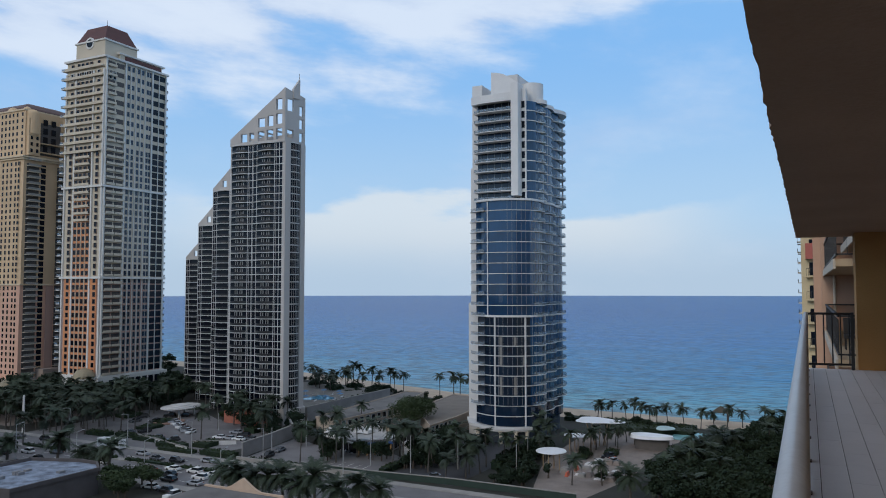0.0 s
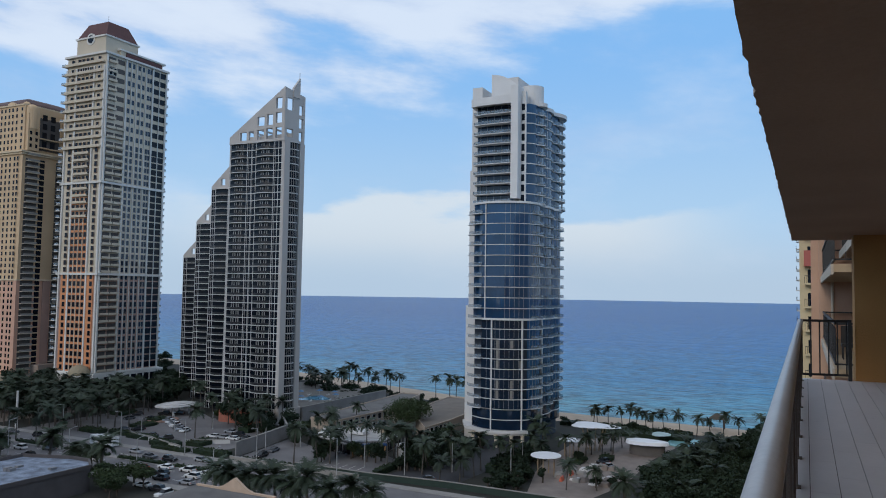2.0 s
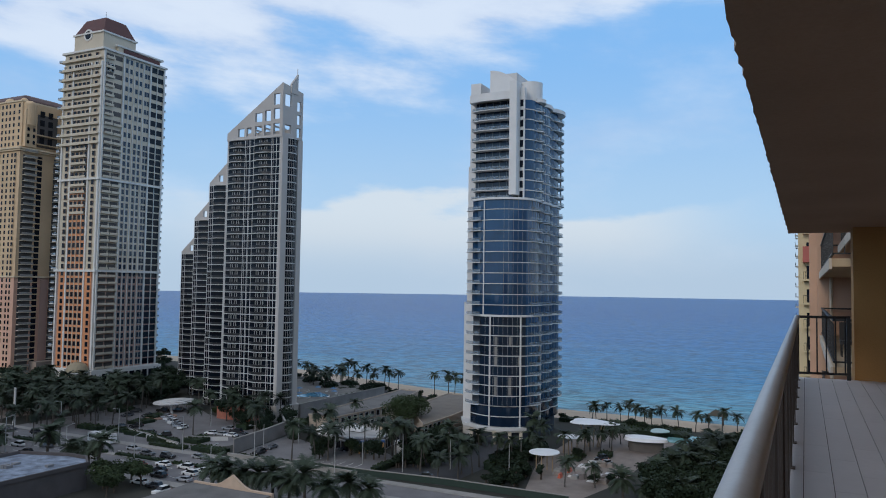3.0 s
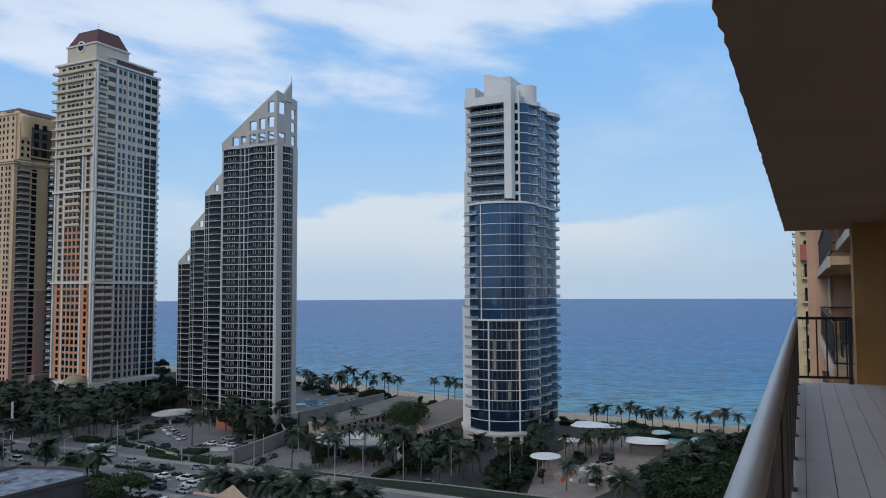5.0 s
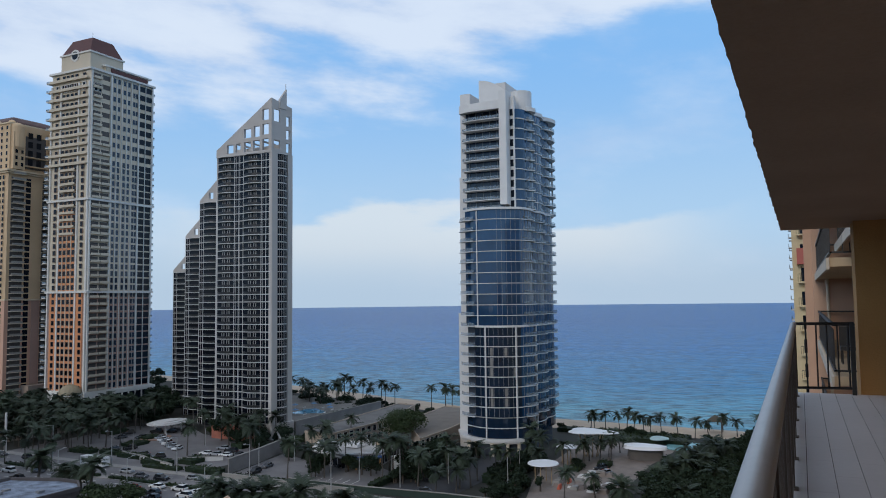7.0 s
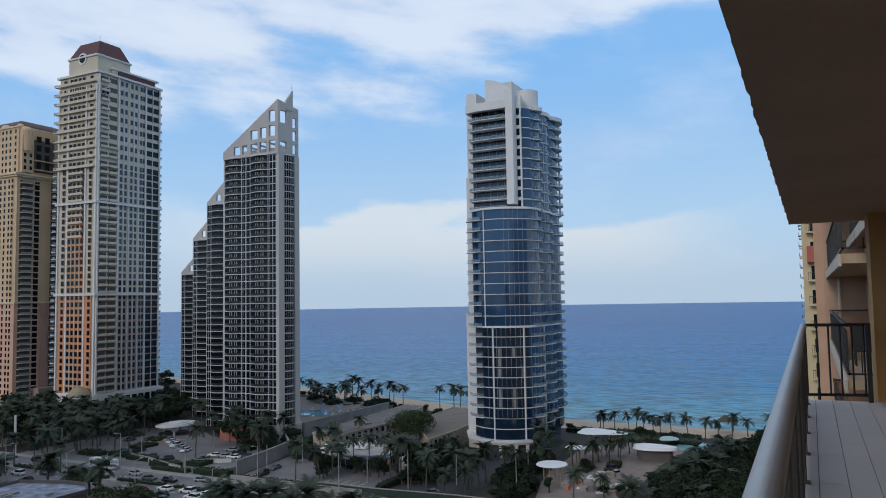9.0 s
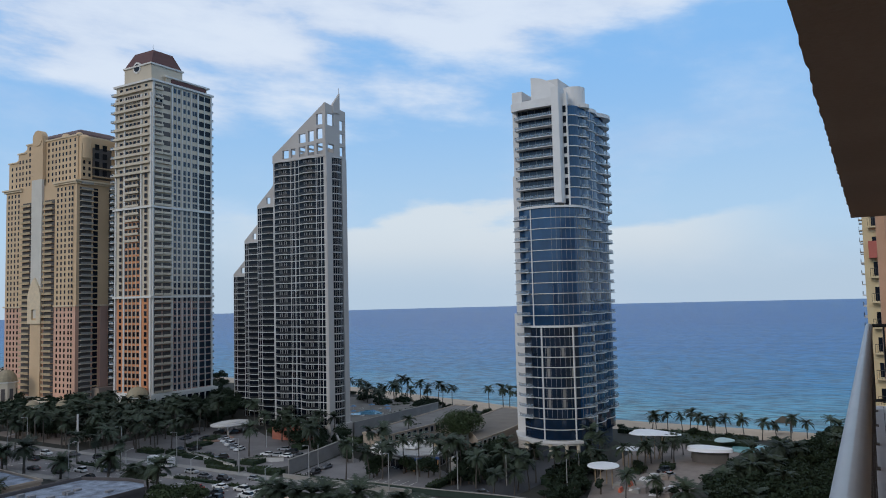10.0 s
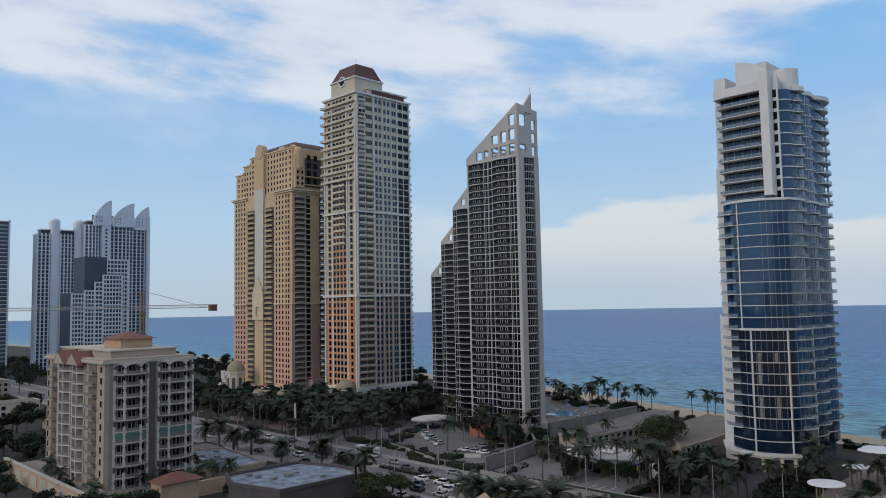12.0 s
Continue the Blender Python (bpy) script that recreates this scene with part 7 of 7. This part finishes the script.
# parking lot, cafe and motels
for x, y in ((157, 130.5), (162, 126), (164, 123), (170, 125.2), (176, 129), (195, 144), (206, 141.5), (169, 107), (170.5, 104.5), (172, 103), (166, 94.2), (168.5, 83), (176, 104), (182, 103), (172, 121), (171, 115), (174, 112), (178, 110), (173, 127), (186, 143), (190, 141)):
    pal(x, y, 1, 3, 1.0)
for x, y in ((172, 117), (171, 112), (173, 121), (164, 126), (167, 127), (171, 129), (176, 133), (179, 130), (215, 139), (216, 143), (192, 108), (196, 104), (186, 106), (178, 104), (181, 142), (178, 146), (183, 150), (190, 153), (200, 106), (206, 106)):
    plant(tree_kinds[rng.randint(0, 4)], x, y, rng.uniform(0.5, 0.8))
for x, y in ((212, 158), (222, 160), (232, 160), (244, 160), (205, 160), (198, 157)):
    plant(tree_kinds[rng.randint(0, 4)], x, y, rng.uniform(0.5, 0.7))
# the big feathery tree between the motels, a casuarina made from a broad kind
for x, y, s in ((206, 119, 1.2), (212, 122, 1.15), (208, 125, 1.0), (217, 126, 0.95)):
    plant(tree_kinds[5], x, y, s)
# dark planting between the driveway and the plaza
for x, y in ((164, 82), (170, 80.5), (178, 82), (186, 80), (196, 72.4), (191, 69), (203, 76), (207, 74), (188, 76), (209, 77), (160, 86), (176, 90), (184, 94), (192, 97), (172, 96)):
    pal(x, y, 0, 2, 0.95)
bushes = []
for i in range(70):
    x = rng.uniform(160, 206)
    bushes.append((x, rng.uniform(70, 79) + (0 if x > 176 else rng.uniform(-8, 0)), rng.uniform(2.4, 4.2), rng.uniform(1.4, 2.4)))
for i in range(40):
    bushes.append((rng.uniform(166, 206), rng.uniform(91, 102), rng.uniform(2.4, 4.5), rng.uniform(1.4, 2.6)))
wood("shrubbery", "dark shrubs between the driveway and the plaza", bushes, 13, 60, 0.34)
# young palms and bushes on the plaza
for x, y in ((170, 55), (173, 48), (209, 60.7), (213.5, 60), (214.7, 57), (218, 54.4), (225.7, 50.8), (204, 59), (200, 64), (222, 56), (229, 54)):
    pal(x, y, 0, 1, 0.85)
for x, y in ((203, 61), (201, 59), (206, 62), (176, 49), (180, 45.5), (184, 44.5)):
    plant(tree_kinds[3], x, y, rng.uniform(0.4, 0.55))
# wood south of the plaza
grove = []
for i in range(170):
    x = rng.uniform(158, 262)
    edge = 37.0 if x < 200 else 37.0 - (x - 200) * 0.36
    grove.append((x, edge - 1.5 - 27 * rng.random() ** 1.3, rng.uniform(5, 8.2), rng.uniform(2.8, 4.2)))
wood("beach_grove", "dense dark green grove beside the plaza", grove, 17, 130, 0.42)
for i in range(18):
    x = rng.uniform(180, 270)
    pal(x, (33 if x < 200 else 33.0 - (x - 200) * 0.36) - rng.uniform(0, 18), 1, 2, 1.0)
for x, y in ((163, 33), (170, 30), (166, 25), (178, 34), (186, 31), (160, 38)):
    pal(x, y, 4, 5, 1.0)
# pale low roofs at the edge of the wood
low_block("beach_cabin", "small white cabin among the trees", [(178, 4), (190, 4), (190, 11), (178, 11)], 3.4, WHITE, WHITE_D)
low_block("beach_cabin", "small pale yellow cabin among the trees", [(228, 4), (240, 4), (240, 12), (228, 12)], 3.4, CREAM, CREAM_L)
# loungers and parasols round the pool
CLOTH = mat("blue_canvas", (0.12, 0.22, 0.36), 0.8, 0.2, 1.0)
for i in range(14):
    t = 2 * math.pi * i / 14
    x, y = 245 + 9.6 * math.cos(t), 187 + 9.2 * math.sin(t)
    if i % 2:
        U = thing("parasol", "blue canvas parasol beside the pool", "parasol", (x, y, 3.6), "pool parasols")
        part("pole", MB().tube([(x, y, 3.6), (x, y, 6.0)], 0.05, 6).mesh("pole", WHITE_D), U)
        part("canopy", MB().prism([(x + 1.5 * math.cos(a), y + 1.5 * math.sin(a)) for a in [math.pi / 4 * k for k in range(8)]], 5.6, 6.2, [(x + 0.1 * math.cos(a), y + 0.1 * math.sin(a)) for a in [math.pi / 4 * k for k in range(8)]]).mesh("canopy", CLOTH), U)
    else:
        U = thing("sun_lounger", "white sun lounger beside the pool", "lounger", (x, y, 3.6), "pool loungers")
        part("mattress", MB().box(x - 0.95, x + 0.5, y - 0.33, y + 0.33, 3.85, 3.97).mesh("mattress", WHITE), U)
        part("backrest", MB().box(x + 0.5, x + 0.62, y - 0.33, y + 0.33, 3.85, 4.45).mesh("backrest", WHITE), U)
        for dx in (-0.85, 0.45):
            part("leg", MB().box(x + dx - 0.04, x + dx + 0.04, y - 0.3, y + 0.3, 3.6, 3.85).mesh("leg", WHITE_D), U)
# dune plants and beach palms
for i in range(60):
    y = rng.uniform(8, 250)
    plant(tree_kinds[3], coast(y) - rng.uniform(27, 36), y, rng.uniform(0.35, 0.6))
for x, y in ((260, 70), (262, 72), (267, 67.7), (268.7, 62.8), (264.8, 56.8), (261.3, 50.2), (264.8, 46.9), (259.3, 40.3), (261.3, 35), (266, 31), (270, 27), (268, 60), (264, 53), (272, 22), (276, 15)):
    pal(x, y, 0, 1, rng.uniform(0.8, 1.0))
for x, y in ((286.6, 218.4), (288, 222), (281.4, 204.7), (279, 207), (300.8, 206.4), (302, 204), (298, 208), (285.7, 191.7), (288.3, 184), (287, 187), (290, 178.9), (289, 176), (284.4, 168.2), (289.8, 152.2), (291.8, 146.1), (294, 144), (296, 140), (280, 212), (276, 200), (279, 196), (270, 205), (274, 210), (266, 196), (283, 199), (294, 214), (292, 232), (296, 240), (288, 236), (284, 242)):
    pal(x, y, 2, 3, rng.uniform(0.95, 1.1))
for i in range(30):
    y = rng.uniform(172, 250)
    plant(tree_kinds[rng.choice((0, 3, 4))], rng.uniform(268, 290), y, rng.uniform(0.6, 0.9))
# resort gardens
for i in range(120):
    x, y = rng.uniform(157, 206), rng.uniform(247, 304)
    if rng.random() < 0.35:
        plant(tree_kinds[rng.randint(0, 4)], x, y, rng.uniform(0.6, 0.95))
    else:
        pal(x, y, 1, 3, rng.uniform(0.95, 1.2))
far_spots = []
for i in range(170):
    far_spots.append((rng.uniform(158, 221), rng.uniform(290, 430), rng.uniform(5, 10), rng.uniform(3, 4.6)))
for i in range(110):
    far_spots.append((rng.uniform(204, 300), rng.uniform(240, 294), rng.uniform(5, 9), rng.uniform(3, 4.6)))
for i in range(70):
    far_spots.append((rng.uniform(266, 338), rng.uniform(292, 420), rng.uniform(5, 9), rng.uniform(3, 4.6)))
for i in range(26):
    far_spots.append((rng.uniform(262, 300), rng.uniform(236, 262), rng.uniform(4, 7), rng.uniform(2.5, 3.6)))
wood("garden_trees", "dense dark garden trees round the towers", far_spots, 3)
wood("beach_wood", "dark trees along the far beach", [(rng.uniform(225, 335), rng.uniform(415, 700), rng.uniform(6, 11), rng.uniform(3.5, 5.5)) for i in range(130)], 5)
wood("street_trees", "dark trees among the low roofs", [(rng.uniform(-40, 116), rng.uniform(258, 420), rng.uniform(6, 10), rng.uniform(3.5, 5)) for i in range(130)] + [(rng.uniform(-60, 190), rng.uniform(420, 1000), rng.uniform(7, 13), rng.uniform(5, 8)) for i in range(170)] + [(rng.uniform(40, 205), rng.uniform(560, 1150), rng.uniform(7, 12), rng.uniform(6, 9)) for i in range(150)], 7)
for x, y in ((112, 148), (116, 152), (119, 147), (113, 153), (118, 157), (120.5, 152), (109, 147), (119, 162)):
    plant(tree_kinds[1], x, y, rng.uniform(0.75, 0.95))
# palms in the lower gardens
for x, y in ((205, 250), (199, 244), (206, 262), (210, 238), (214, 243), (163, 252), (168, 258), (175, 250), (183, 247), (190, 241), (186, 236), (160, 236), (164, 230), (168, 246)):
    pal(x, y, 1, 3, 1.1)
for x, y in ((56, 186), (50, 196), (53, 210), (48, 224), (52, 240), (46, 180), (60, 178), (66, 180), (90, 180), (54, 254), (49, 262)):
    plant(tree_kinds[rng.randint(0, 4)], x, y, rng.uniform(0.8, 1.1))
for x, y in ((61, 200), (60, 212), (61.5, 226), (62, 238), (74, 197), (79, 198), (84, 196), (88, 194.5), (92, 196), (95, 193), (93, 203), (95, 210)):
    pal(x, y, 0, 1, 0.9)
for k in palm_kinds + tree_kinds:
    for o in (*k.children_recursive, k):
        bpy.data.objects.remove(o)
